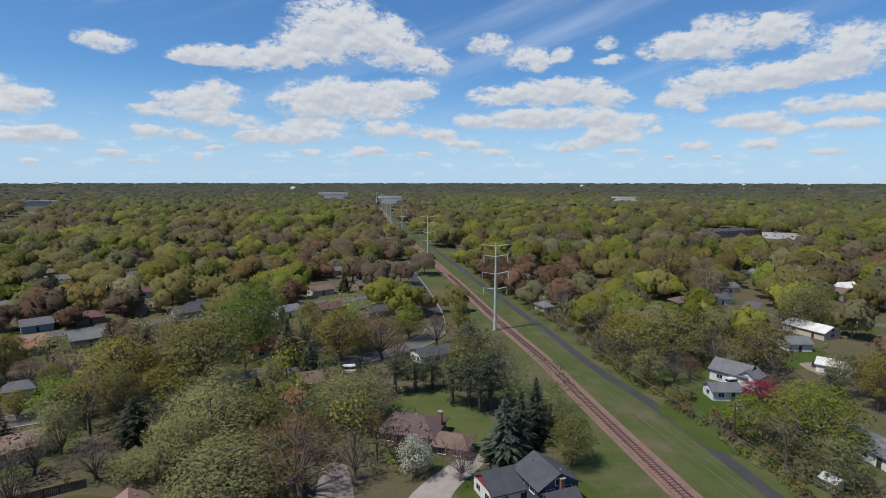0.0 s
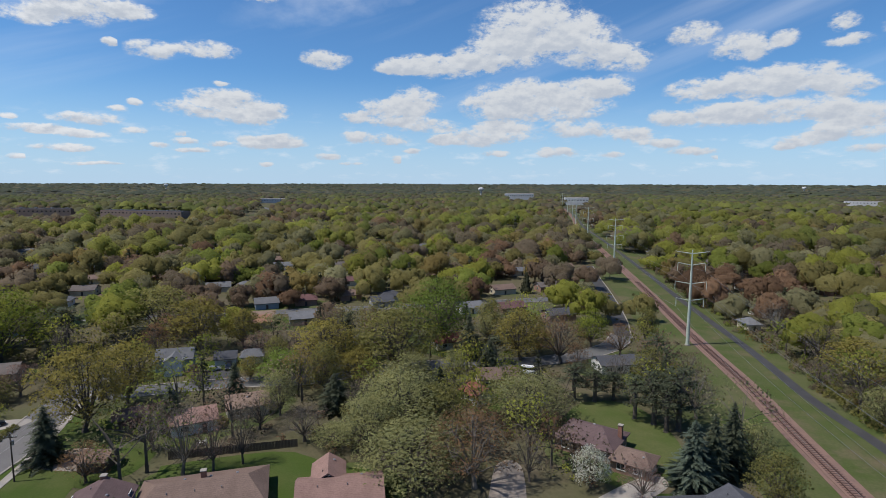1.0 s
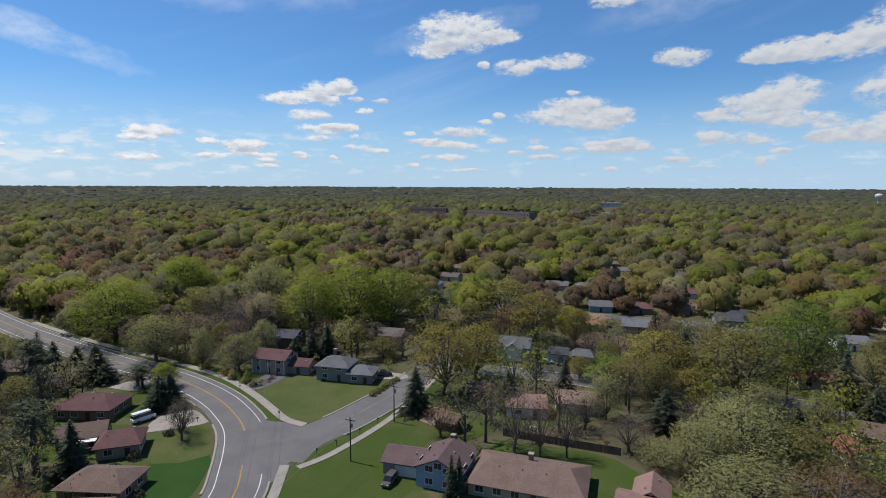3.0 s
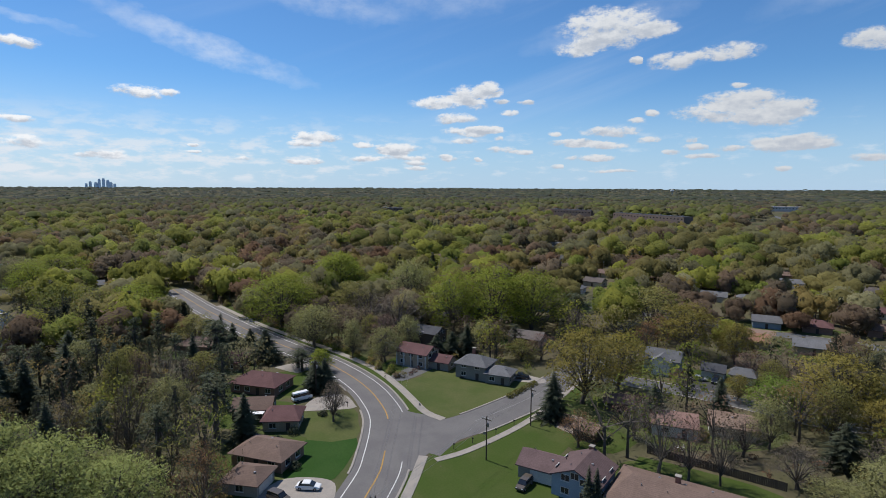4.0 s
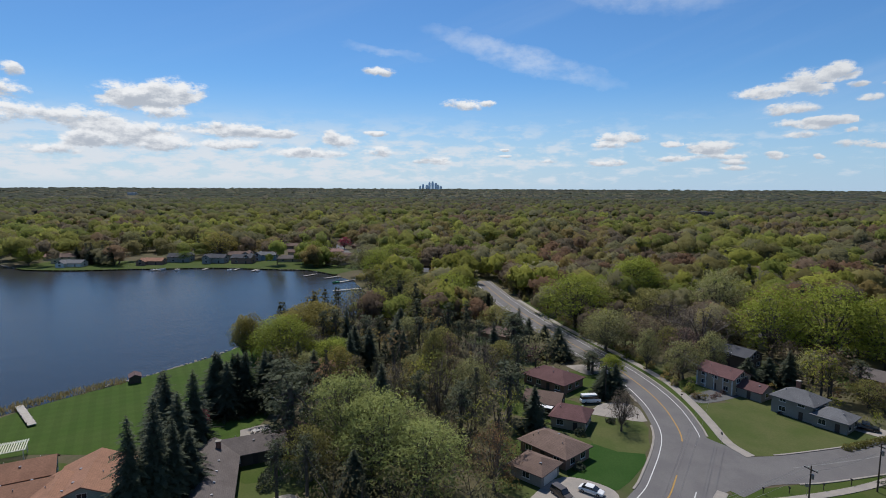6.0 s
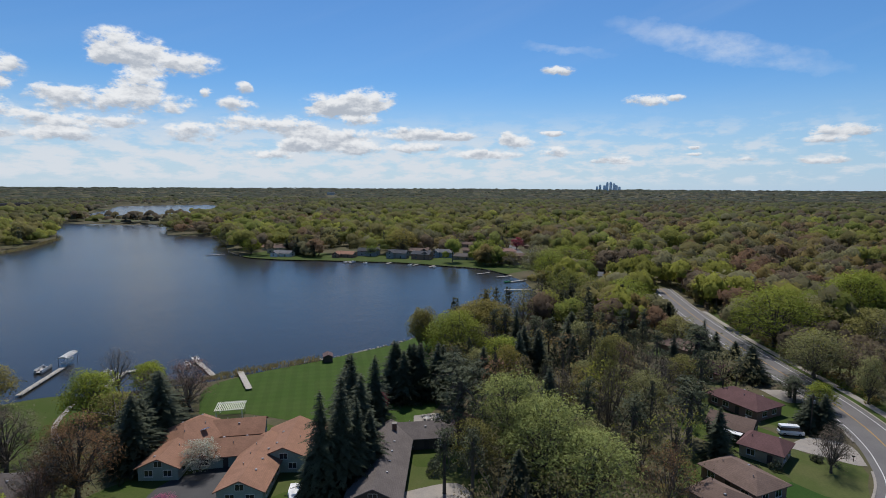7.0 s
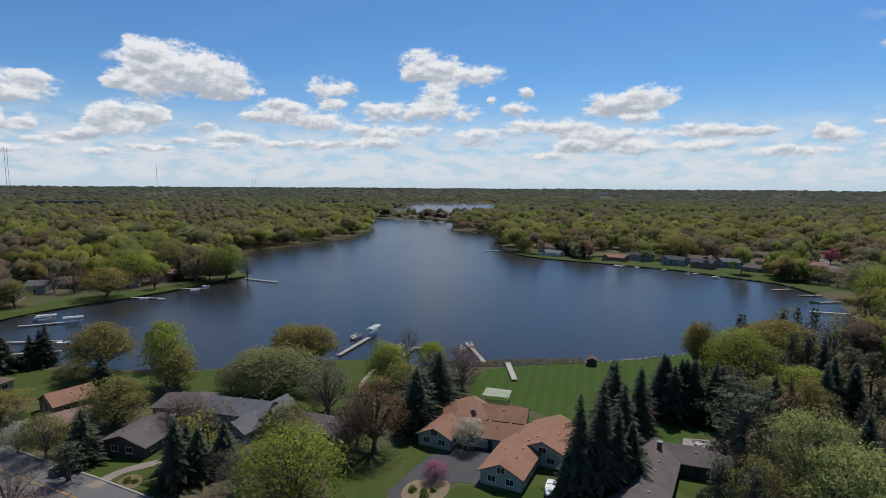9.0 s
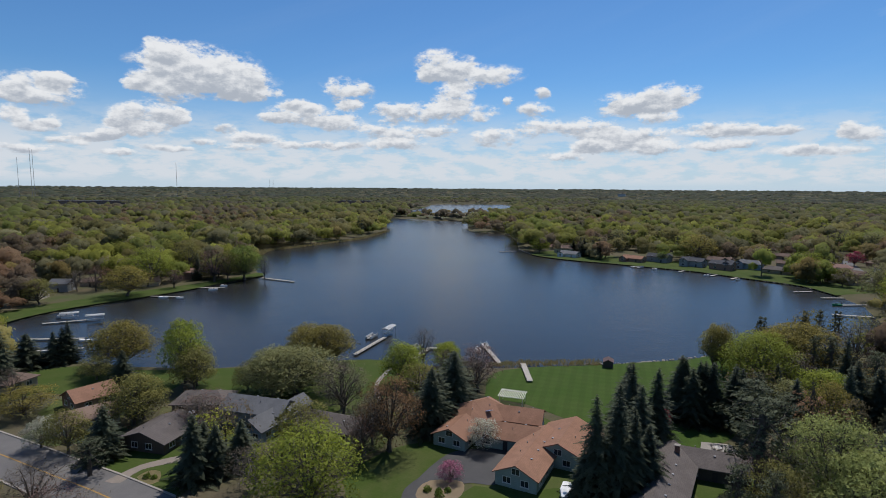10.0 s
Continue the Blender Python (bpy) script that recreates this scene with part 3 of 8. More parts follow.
# ---- ground and water ----
def build_ground():
    az = np.radians(np.concatenate([np.arange(-46, 194, 0.75), np.arange(194, 314, 4.0)]))
    rad = np.concatenate([[0.0], np.arange(30, 90, 15.0), np.geomspace(90, 640, 150), np.geomspace(640, 4950, 46)[1:]])
    A, R = np.meshgrid(az, rad)
    X, Y = -np.sin(A) * R, np.cos(A) * R
    Z = land_many(X, Y)
    for poly in (LAKE, POND):
        g = gap_many(poly, X, Y)
        s = np.where(inside_many(poly, X, Y), g, -g)
        Z -= 2.2 * np.clip((s + 3.0) / 6.0, 0, 1)
    Z += 9.0 * np.clip((R - 4700) / 200, 0, 1)
    n, m = X.shape
    verts = np.stack([X, Y, Z], -1).reshape(-1, 3)
    faces = [(i * m + j, i * m + (j + 1) % m, (i + 1) * m + (j + 1) % m, (i + 1) * m + j) for i in range(n - 1) for j in range(m)]
    me = raw("ground", verts, faces, FLOOR)
    for p in me.polygons:
        p.use_smooth = True
    tagged(new("ground", me), "spring woodland and lawn ground running to the skyline", kind="structure")
    for name, poly in (("lake_water", LAKE), ("far_lake_water", POND)):
        cx, cy = sum(p[0] for p in poly) / len(poly), sum(p[1] for p in poly) / len(poly)
        bm = bmesh.new()
        grown = [(x + (x - cx) * 0.01, y + (y - cy) * 0.01) for x, y in poly]
        f = bm.faces.new([bm.verts.new((x, y, -0.75)) for x, y in grown])
        bmesh.ops.triangulate(bm, faces=[f])
        if bm.faces[:][0].normal.z < 0:
            bmesh.ops.reverse_faces(bm, faces=bm.faces[:])
        tagged(part(name, bm, WATER), "dark blue rippled lake water", kind="structure")


build_ground()


MOUTHS = [(-115.5, 42.0, 11.5), (-108, 38, 8.0), (-142, 104, 11), (-135, 98, 8), (-100, 17, 5.5), (-142, 30, 5.5)]   # openings in the kerbs


def road(name, pts, width, mat, kerb=True, z=0.05):
    line = smooth_line(pts)
    ob = tagged(new(name, ribbon(name, line, width / 2, -width / 2, z, mat)), kind="structure")
    if kerb:
        for a, b in ((width / 2 + 0.45, width / 2), (-width / 2, -width / 2 - 0.45)):
            run = []
            for p, q in list(zip(line, sides_of(line))) + [(None, None)]:
                c = p + q * (a + b) / 2 if p is not None else None
                if p is None or any(math.hypot(c.x - x, c.y - y) < r for x, y, r in MOUTHS):
                    if len(run) > 2:
                        tagged(new("kerb", ribbon("kerb", run, a, b, z + 0.13, CONCRETE, 0.2)), kind="structure")
                    run = []
                else:
                    run.append(p)
    return line


LINE_A = road("road", ROAD_A, 11.4, ASPHALT)
LINE_B = road("road", ROAD_B, 11.0, ASPHALT, z=0.06)
LINE_C = road("road", STREET_C, 7.6, STREET)
LINE_E = road("road", STREET_E, 7.6, STREET)
LINE_R = road("road", ROAD_R, 7.0, STREET, kerb=False)
LINE_S = road("road", STREET_R, 7.0, STREET, kerb=False)
LINE_L = road("parking_road", LOT, 6.0, ASPHALT_DARK, kerb=False)
tagged(new("kerb", ribbon("kerb", LINE_L, -3.0, -3.4, 0.18, CONCRETE, 0.2)), kind="structure")
LINE_T = road("asphalt_trail", TRAIL, 3.2, ASPHALT_DARK, kerb=False)
road("road", SHORE_STREET, 8.0, STREET, kerb=False)
LINE_F = road("far_road", FAR_ROAD, 12.0, STREET, kerb=False)


# ---- railway ----
def build_track():
    line = smooth_line(TRACK, 4.0)
    tagged(new("ballast_bed", ribbon("ballast_bed", line, 2.9, -2.9, 0.12, BALLAST)), "reddish crushed stone ballast", kind="structure")
    tagged(new("ballast_crown", ribbon("ballast_crown", line, 1.9, -1.9, 0.22, BALLAST, 0.12)), kind="structure")
    base = tagged(new("railway_track"), "single rusty railway track on wooden ties", "railway track", kind="structure")
    for s in (0.72, -0.72):
        part("rail", ribbon("rail", line, s + 0.06, s - 0.06, 0.46, RAIL, 0.2), None, base)
    tie = boxed(-1.3, -0.12, 0.14, 1.3, 0.12, 0.30)
    me = bpy.data.meshes.new("tie")
    tie.to_mesh(me)
    tie.free()
    me.materials.append(TIE)
    fine_line, nn = smooth_line(TRACK, 0.9), None
    nn = sides_of(fine_line)
    count = 0
    for p, q in zip(fine_line, nn):
        if 85 < p.y and count < 280:
            ob = part("tie", me, None, base)
            ob.location = (p.x, p.y, 0)
            ob.rotation_euler = (0, 0, math.atan2(q.y, q.x) + random.uniform(-0.03, 0.03))
            count += 1


build_track()


def transmission_tower():
    """A tapered steel pole with three pairs of davit arms."""
    base = new("transmission_pole")
    part("pole", tube(bmesh.new(), [(0, 0, 0), (0, 0, 12), (0, 0, 24), (0, 0, 34)], [0.62, 0.5, 0.36, 0.2], 12), STEEL, base)
    part("footing", tube(bmesh.new(), [(0, 0, -0.2), (0, 0, 0.35)], [0.95, 0.95], 12), CONCRETE, base)
    for z, reach in ((33.2, 5.6), (29.2, 4.6), (22.6, 5.2), (16.6, 4.6)):
        for s in (1, -1):
            arm = part("arm", tube(bmesh.new(), [(0, 0, z - 0.5), (s * reach * 0.5, 0, z - 0.1), (s * reach, 0, z + 0.35)], [0.2, 0.15, 0.09], 6), STEEL, base)
            if z < 33:
                part("insulator", tube(bmesh.new(), [(s * reach, 0, z + 0.3), (s * reach, 0, z - 1.2), (s * reach, 0, z - 2.6)], [0.07, 0.13, 0.07], 6), STEEL, arm)
    return tagged(base, "pale green-grey steel transmission pole beside the track", "power pole", "poles along the railway")


TOWERS = [(20.1, 208.0), (-10.6, 380.2), (-41, 552), (-69, 724), (-91, 897), (-118, 1070), (-149, 1243)]
tower = transmission_tower()
tower.matrix_basis = pose(20.1, 208.0, 0, 0, 0, 10)
for x, y in TOWERS[1:]:
    copy_thing(tower, pose(x, y, 0, 0, 0, 10))


def wire(a, b, sag, r=0.03, name="power_line"):
    a, b = Vector(a), Vector(b)
    pts = []
    for i in range(13):
        t = i / 12
        p = a.lerp(b, t)
        p.z -= sag * 4 * t * (1 - t)
        pts.append(p)
    return tube(bmesh.new(), pts, [r] * 13, 3, False)


def build_power_lines():
    pts = [(48, 34)] + TOWERS[:5]
    c, s = math.cos(radians(10)), math.sin(radians(10))
    for z, reach in ((26.6, 4.6), (20.0, 5.2), (14.0, 4.6)):
        for side in (1, -1):
            base = tagged(new("power_line"), "thin sagging steel power line between transmission poles", "power line", "lines along the railway")
            for a, b in zip(pts, pts[1:]):
                o = Vector((c * reach * side, s * reach * side, z))
                part("span", wire(Vector((*a, 0)) + o, Vector((*b, 0)) + o, 3.5, 0.03), WIRE, base)


build_power_lines()


# ---- trees ----
def rand_unit(rng):
    v = rng.normal(size=3)
    return v / np.linalg.norm(v)


def cards(points, normals, size, rng, squash=0.75, jitter=0.75):
    """Leaf sprays: one small bent quad for each point, turned outwards and roughly level."""
    n = len(points)
    nor = normals + rng.normal(size=(n, 3)) * jitter
    nor /= np.linalg.norm(nor, axis=1)[:, None] + 1e-9
    a = np.cross(nor, rng.normal(size=(n, 3)))
    a /= np.linalg.norm(a, axis=1)[:, None] + 1e-9
    b = np.cross(nor, a)
    s = size * rng.uniform(0.6, 1.4, size=(n, 1))
    a, b = a * s, b * s * squash
    k = rng.uniform(0.5, 1.0, size=(n, 4, 1))
    q = np.stack([a, b, -a, -b], 1) * k
    return points[:, None, :] + q


def even_normals(points, normals, heart, rng, rough=0.40):
    """Shading directions for leaf sprays that follow the clump and the whole crown."""
    out = points - np.array(heart)
    out /= np.linalg.norm(out, axis=1)[:, None] + 1e-9
    inner = normals / (np.linalg.norm(normals, axis=1)[:, None] + 1e-9)
    res = out * 0.55 + inner * 0.75 + rng.normal(size=points.shape) * rough
    res /= np.linalg.norm(res, axis=1)[:, None] + 1e-9
    return np.repeat(res[:, None, :], 4, 1)


def limbs_mesh(name, rng, h, w, lean, lumps, fork, mat, twigs):
    bm = bmesh.new()
    r0 = 0.022 * h + 0.06
    z1 = h * fork
    tube(bm, [(0, 0, -0.3), (0, 0, 0.4), (lean[0] * 0.4, lean[1] * 0.4, z1 * 0.6), (lean[0], lean[1], z1)], [r0 * 1.5, r0 * 1.05, r0 * 0.9, r0 * 0.75], 7)
    for p, rad in lumps:
        p = Vector(p)
        a = Vector((lean[0], lean[1], z1 * rng.uniform(0.75, 1.0)))
        mid = a.lerp(p, 0.5) + Vector((0, 0, (p - a).length * rng.uniform(0.05, 0.16)))
        rb = r0 * rng.uniform(0.35, 0.5)
        tube(bm, [a, a.lerp(mid, 0.55) - Vector((0, 0, 0.1)), mid, p], [rb, rb * 0.8, rb * 0.6, rb * 0.22], 5, False)
        for _ in range(twigs):
            d = Vector(rand_unit(rng) + np.array((0, 0, 0.5))).normalized() * rad * rng.uniform(0.7, 1.15)
            s = mid.lerp(p, rng.uniform(0.25, 1.0))
            tube(bm, [s, s + d * 0.55 + Vector((0, 0, 0.05)), s + d], [rb * 0.3, rb * 0.2, rb * 0.07], 3, False)
    me = bpy.data.meshes.new(name)
    bm.to_mesh(me)
    bm.free()
    me.materials.append(mat)
    return me


def make_broadleaf(seed, leaves, leaf_size, fork=0.3, flat=0.85, twigs=6, n_lumps=13, mat=None, dome=1.0):
    """A round-crowned tree 1 m wide... scaled: 12 m high and 10 m wide. Gives limbs and crown arrays."""
    rng = np.random.default_rng(seed)
    h, w = 12.0, 10.0
    lumps = []
    for i in range(n_lumps):
        a = i * 2.399 + rng.uniform(-0.3, 0.3)
        f = (i + 0.5) / n_lumps
        el = math.asin(min(0.98, f * 1.45 - 0.48)) if i else 1.4
        r = rng.uniform(0.62, 0.86)
        p = (math.cos(a) * math.cos(el) * w / 2 * r, math.sin(a) * math.cos(el) * w / 2 * r, h * (fork + 0.24) + math.sin(el) * h * (0.72 - fork) * r * dome)
        lumps.append((p, w * rng.uniform(0.15, 0.23)))
    lean = rng.uniform(-0.4, 0.4, 2)
    limbs = limbs_mesh("trunk", rng, h, w, lean, lumps, fork, mat or BARK, twigs)
    pts, nor = [], []
    per = leaves // n_lumps
    for p, rad in lumps:
        d = rng.normal(size=(per, 3))
        d /= np.linalg.norm(d, axis=1)[:, None]
        d[:, 2] = np.where(d[:, 2] < -0.3, -d[:, 2], d[:, 2])
        rr = rad * rng.uniform(0.35, 1.1, size=(per, 1)) ** 0.6
        pts.append(np.array(p) + d * rr * np.array((1.15, 1.15, flat)))
        nor.append(d + np.array((0, 0, 0.35)))
    pts, nor = np.concatenate(pts), np.concatenate(nor)
    return limbs, cards(pts, nor, leaf_size, rng), even_normals(pts, nor, (0, 0, h * 0.42), rng)


def make_conifer(seed, tiers, per, droop, width, bare=0.06, card=1.0):
    """A conifer 16 m high: trunk and tiers of drooping boughs."""
    rng = np.random.default_rng(seed)
    h = 16.0
    bm = tube(bmesh.new(), [(0, 0, -0.3), (0, 0, h * 0.4), (0, 0, h * 0.97)], [0.26, 0.17, 0.03], 6)
    me = bpy.data.meshes.new("trunk")
    bm.to_mesh(me)
    bm.free()
    me.materials.append(BARK)
    quads = []
    for i in range(tiers):
        f = i / (tiers - 1)
        z = h * (bare + (0.99 - bare) * f)
        reach = width * (1 - f) ** 0.70 * rng.uniform(0.72, 1.12) * (0.82 + 0.18 * math.sin(i * 1.9)) + 0.22
        n = max(4, int(per * (1 - 0.55 * f)))
        for k in range(n):
            a = k * math.tau / n + rng.uniform(-0.25, 0.25) + i * 0.7
            L = reach * rng.uniform(0.62, 1.22)
            d = np.array((math.cos(a), math.sin(a), 0.0))
            s = np.array((-math.sin(a), math.cos(a), 0.0))
            for m in range(3):
                t0, t1 = m / 3, (m + 1) / 3 + 0.08
                zz = lambda t: z + 0.10 * L * t - droop * L * t * t + rng.uniform(-0.12, 0.12)
                w0, w1 = L * 0.24 * card * (1.15 - t0) + 0.08, L * 0.24 * card * (1.1 - t1) + 0.03
                p0, p1 = d * L * t0, d * L * t1
                quads.append([p0 - s * w0 + (0, 0, zz(t0) - w0 * 0.35), p0 + s * w0 + (0, 0, zz(t0) - w0 * 0.35), p1 + s * w1 + (0, 0, zz(t1) - w1 * 0.3), p1 - s * w1 + (0, 0, zz(t1) - w1 * 0.3)])
    quads = np.array(quads)
    mid = quads.mean(1)
    out = mid * np.array((1, 1, 0)) / (np.linalg.norm(mid[:, :2], axis=1)[:, None] + 0.1) + np.array((0, 0, 0.6))
    return me, quads, even_normals(mid, out, (0, 0, h * 0.3), rng)


def make_pine(seed):
    """An open-crowned pine, 14 m high, with layered tufts on a long bare trunk."""
    rng = np.random.default_rng(seed)
    h, w = 14.0, 7.0
    lumps = []
    for i in range(15):
        f = i / 14
        a = i * 2.4
        r = w / 2 * (1 - 0.75 * f) * rng.uniform(0.45, 0.95)
        lumps.append(((math.cos(a) * r, math.sin(a) * r, h * (0.34 + 0.62 * f)), rng.uniform(0.8, 1.5)))
    limbs = limbs_mesh("trunk", rng, h, w, (0, 0), lumps, 0.8, BARK, 2)
    pts, nor = [], []
    for p, rad in lumps:
        d = rng.normal(size=(84, 3))
        d /= np.linalg.norm(d, axis=1)[:, None]
        pts.append(np.array(p) + d * rad * np.array((1.3, 1.3, 0.55)) * rng.uniform(0.4, 1.1, size=(84, 1)))
        nor.append(d + np.array((0, 0, 0.6)))
    pts, nor = np.concatenate(pts), np.concatenate(nor)
    return limbs, cards(pts, nor, 0.42, rng, 0.5), even_normals(pts, nor, (0, 0, h * 0.5), rng)


# each kind: unit height, unit width, and some shapes
SHAPES = {
    "round": (12.0, 10.4, [make_broadleaf(s, 3400, 0.34, 0.16, 0.9, 5, 22) for s in (1, 2, 3, 4)]),
    "vase": (12.0, 10.4, [make_broadleaf(s, 4600, 0.27, 0.16, 0.85, 8, 24) for s in (11, 12, 13)]),
    "thin": (12.0, 10.4, [make_broadleaf(s, 3000, 0.25, 0.18, 0.9, 11, 18, BARK_PALE if s == 22 else BARK) for s in (21, 22, 23)]),
    "grand": (12.0, 10.4, [make_broadleaf(s, 8000, 0.225, 0.16, 0.9, 6, 34) for s in (61, 62)]),
    "spruce": (16.0, 6.6, [make_conifer(s, 40, 17, 0.34, 3.3, card=0.9) for s in (31, 32, 33)]),
    "slim": (16.0, 4.2, [make_conifer(s, 38, 14, 0.30, 2.3, card=1.0) for s in (41, 42)]),
    "pine": (14.0, 8.4, [make_pine(s) for s in (51, 52, 53)]),
}
KIND = {"lime": ("round", "lime"), "green": ("round", "green"), "olive": ("vase", "olive"), "sage": ("round", "sage"), "willow": ("round", "willow"),
        "gold": ("vase", "gold"), "rust": ("thin", "rust"), "bare": ("thin", "bare"), "plum": ("thin", "plum"), "white": ("round", "white"),
        "pink": ("round", "pink"), "crimson": ("round", "crimson"), "spruce": ("spruce", "spruce"), "bluespruce": ("spruce", "bluespruce"),
        "pine": ("pine", "pine")}
LEAF["willow"] = leaf("willow_leaf", (0.270, 0.300, 0.095))
LABEL = {"lime": "tall broadleaf tree in fresh yellow-green spring leaf", "green": "full broadleaf tree in bright green leaf", "olive": "spreading tree with thin olive-green young leaf",
         "sage": "broad tree with pale grey-green young leaf", "willow": "large billowing willow in pale green leaf", "gold": "vase-shaped tree with thin gold-green buds",
         "rust": "tree with sparse rust-brown buds", "bare": "nearly bare grey-brown spring tree", "plum": "bare tree with dull purple-brown buds", "white": "small tree in white blossom",
         "pink": "small tree in pink blossom", "crimson": "small crabapple tree in crimson blossom", "spruce": "dark green conical spruce tree", "bluespruce": "blue-green conical spruce tree",
         "pine": "dark open-crowned pine tree"}
CACHE = {}
TREES = []


def plant(x, y, h, w, kind, n=0):
    shape, colour = KIND[kind]
    if shape == "spruce" and w < 0.24 * h:
        shape = "slim"
    if shape == "round" and w > 12.5:
        shape = "grand"
    if shape in ("spruce", "slim", "pine"):
        w *= 1.62
    else:
        w *= 1.12
    uh, uw, forms = SHAPES[shape]
    i = n % len(forms)
    key = (shape, i, colour)
    if key not in CACHE:
        limbs, q, soft = forms[i]
        base = new("tree")
        part("trunk", limbs, None, base)
        part("crown", quads_mesh("crown", q, LEAF[colour], None, soft), None, base)
        tagged(base, LABEL[kind], "tree", "broadleaf trees" if shape in ("round", "vase", "thin", "grand") else "conifers")
        CACHE[key] = base
        ob = base
        ob.matrix_basis = pose(x, y, land(x, y), 0, 0, (n * 137) % 360)
    else:
        ob = copy_thing(CACHE[key], pose(x, y, land(x, y), 0, 0, (n * 137) % 360))
    ob.scale = (w / uw, w / uw, h / uh)
    TREES.append((x, y, w))


RAIL_SIDE_A = [
    (12.7, 107.7, 13.4, 7.2, "bluespruce"), (20.5, 116.7, 14.7, 5.7, "spruce"), (16.4, 111.3, 13.7, 5.4, "spruce"), (6.7, 135.0, 13.4, 8.7, "pine"),
    (12.0, 133.3, 15.7, 8.6, "pine"), (9.3, 131.6, 13.1, 7.7, "pine"), (2.4, 136.8, 11.3, 6.6, "pine"), (-12.8, 143.7, 10.3, 7.4, "pine"),
    (-7.5, 144.5, 10.0, 7.7, "pine"), (-2.9, 147.4, 7.8, 6.3, "pine"), (25.9, 105.4, 10.8, 8.6, "olive"), (24.8, 120.6, 9.4, 7.8, "sage"),
    (-5.4, 101.7, 8.6, 6.6, "white"), (3.4, 99.7, 8.8, 7.8, "plum"), (-21.9, 125.6, 12.3, 19.5, "sage"), (-47.4, 109.9, 15.7, 20.2, "sage"),
    (-50.3, 101.0, 12.6, 14.3, "sage"), (-38.1, 93.3, 11.8, 19.4, "sage"), (-39.7, 113.7, 12.8, 13.5, "olive"), (-26.1, 94.3, 17.2, 15.4, "rust"),
    (-16.7, 100.0, 11.4, 6.5, "bare"), (8.8, 181.4, 10.2, 8.0, "pine"), (-32.5, 171.8, 17.2, 16.4, "gold"), (-19.9, 173.0, 16.1, 16.1, "rust"),
]
RAIL_SIDE_B = [
    (-12.1, 194.8, 14.0, 10.3, "lime"), (-22.6, 258.3, 10.9, 16.2, "sage"), (-48.7, 167.9, 15.4, 6.4, "spruce"), (-39.4, 166.3, 9.0, 7.4, "pine"),
    (-62.6, 177.6, 25.3, 21.6, "green"), (-65.4, 147.3, 22.4, 22.0, "olive"), (-83.5, 137.0, 18.6, 19.0, "gold"), (-91.8, 128.0, 10.5, 12.4, "green"),
    (-68.7, 116.8, 9.8, 6.3, "spruce"), (-114.0, 146.3, 9.6, 11.2, "plum"), (-102.9, 127.4, 7.4, 6.8, "gold"), (-79.8, 101.6, 9.5, 9.9, "bare"),
    (-66.7, 100.0, 9.1, 10.9, "bare"), (-59.1, 100.0, 5.7, 8.7, "sage"), (-78.5, 146.4, 12.8, 10.9, "olive"), (79.0, 111.4, 15.5, 18.0, "lime"),
    (68.7, 117.9, 9.9, 10.2, "lime"), (74.2, 97.8, 10.8, 9.1, "sage"), (83.2, 138.1, 6.1, 9.7, "crimson"), (97.0, 164.5, 15.5, 13.6, "olive"),
    (71.7, 154.7, 7.5, 6.9, "rust"), (73.5, 171.0, 17.5, 19.9, "olive"), (62.5, 181.6, 14.1, 17.3, "gold"), (123.1, 194.5, 9.0, 10.7, "bare"),
]
RAIL_SIDE_C = [
    (120.0, 291.1, 25.0, 30.3, "rust"), (126.0, 258.9, 19.9, 21.6, "plum"), (82.6, 165.6, 14.4, 10.5, "bare"), (57.1, 196.5, 14.7, 14.5, "bare"),
    (52.2, 230.7, 14.7, 14.5, "bare"), (139.3, 208.4, 18.9, 17.5, "sage"),
]
RAIL_SIDE = RAIL_SIDE_A + RAIL_SIDE_B + RAIL_SIDE_C
JUNCTION_A = [
    (-116.7, 87.3, 21.3, 17.2, "gold"), (-121.9, 103.0, 16.9, 16.2, "gold"), (-111.3, 74.7, 12.2, 5.9, "spruce"), (-96.4, 71.5, 8.6, 8.4, "rust"),
    (-81.2, 79.9, 16.6, 9.8, "bare"), (-76.7, 83.1, 13.9, 7.5, "plum"), (-73.0, 87.3, 13.8, 6.7, "bare"), (-74.3, 57.5, 9.4, 2.4, "spruce"),
    (-73.3, 58.5, 9.2, 2.2, "spruce"), (-192.8, 100.1, 27.5, 26.2, "lime"), (-185.9, 113.4, 25.4, 24.5, "lime"), (-195.6, 83.6, 25.3, 22.9, "lime"),
    (-245.3, 31.5, 17.2, 26.9, "olive"), (-272.6, 53.1, 24.9, 24.2, "lime"), (-196.7, 62.3, 19.1, 21.3, "bare"), (-214.9, 55.0, 18.4, 16.1, "bare"),
    (-183.5, 93.0, 9.5, 12.4, "rust"), (-168.7, 66.0, 8.0, 5.6, "spruce"), (-168.5, 71.7, 8.3, 5.8, "spruce"), (-167.5, 76.9, 10.9, 5.9, "spruce"),
    (-189.1, 92.5, 12.8, 6.3, "spruce"), (-169.6, 21.8, 7.1, 6.1, "pine"), (-151.2, 23.1, 9.2, 5.3, "spruce"), (-151.0, 25.6, 9.7, 4.8, "spruce"),
]
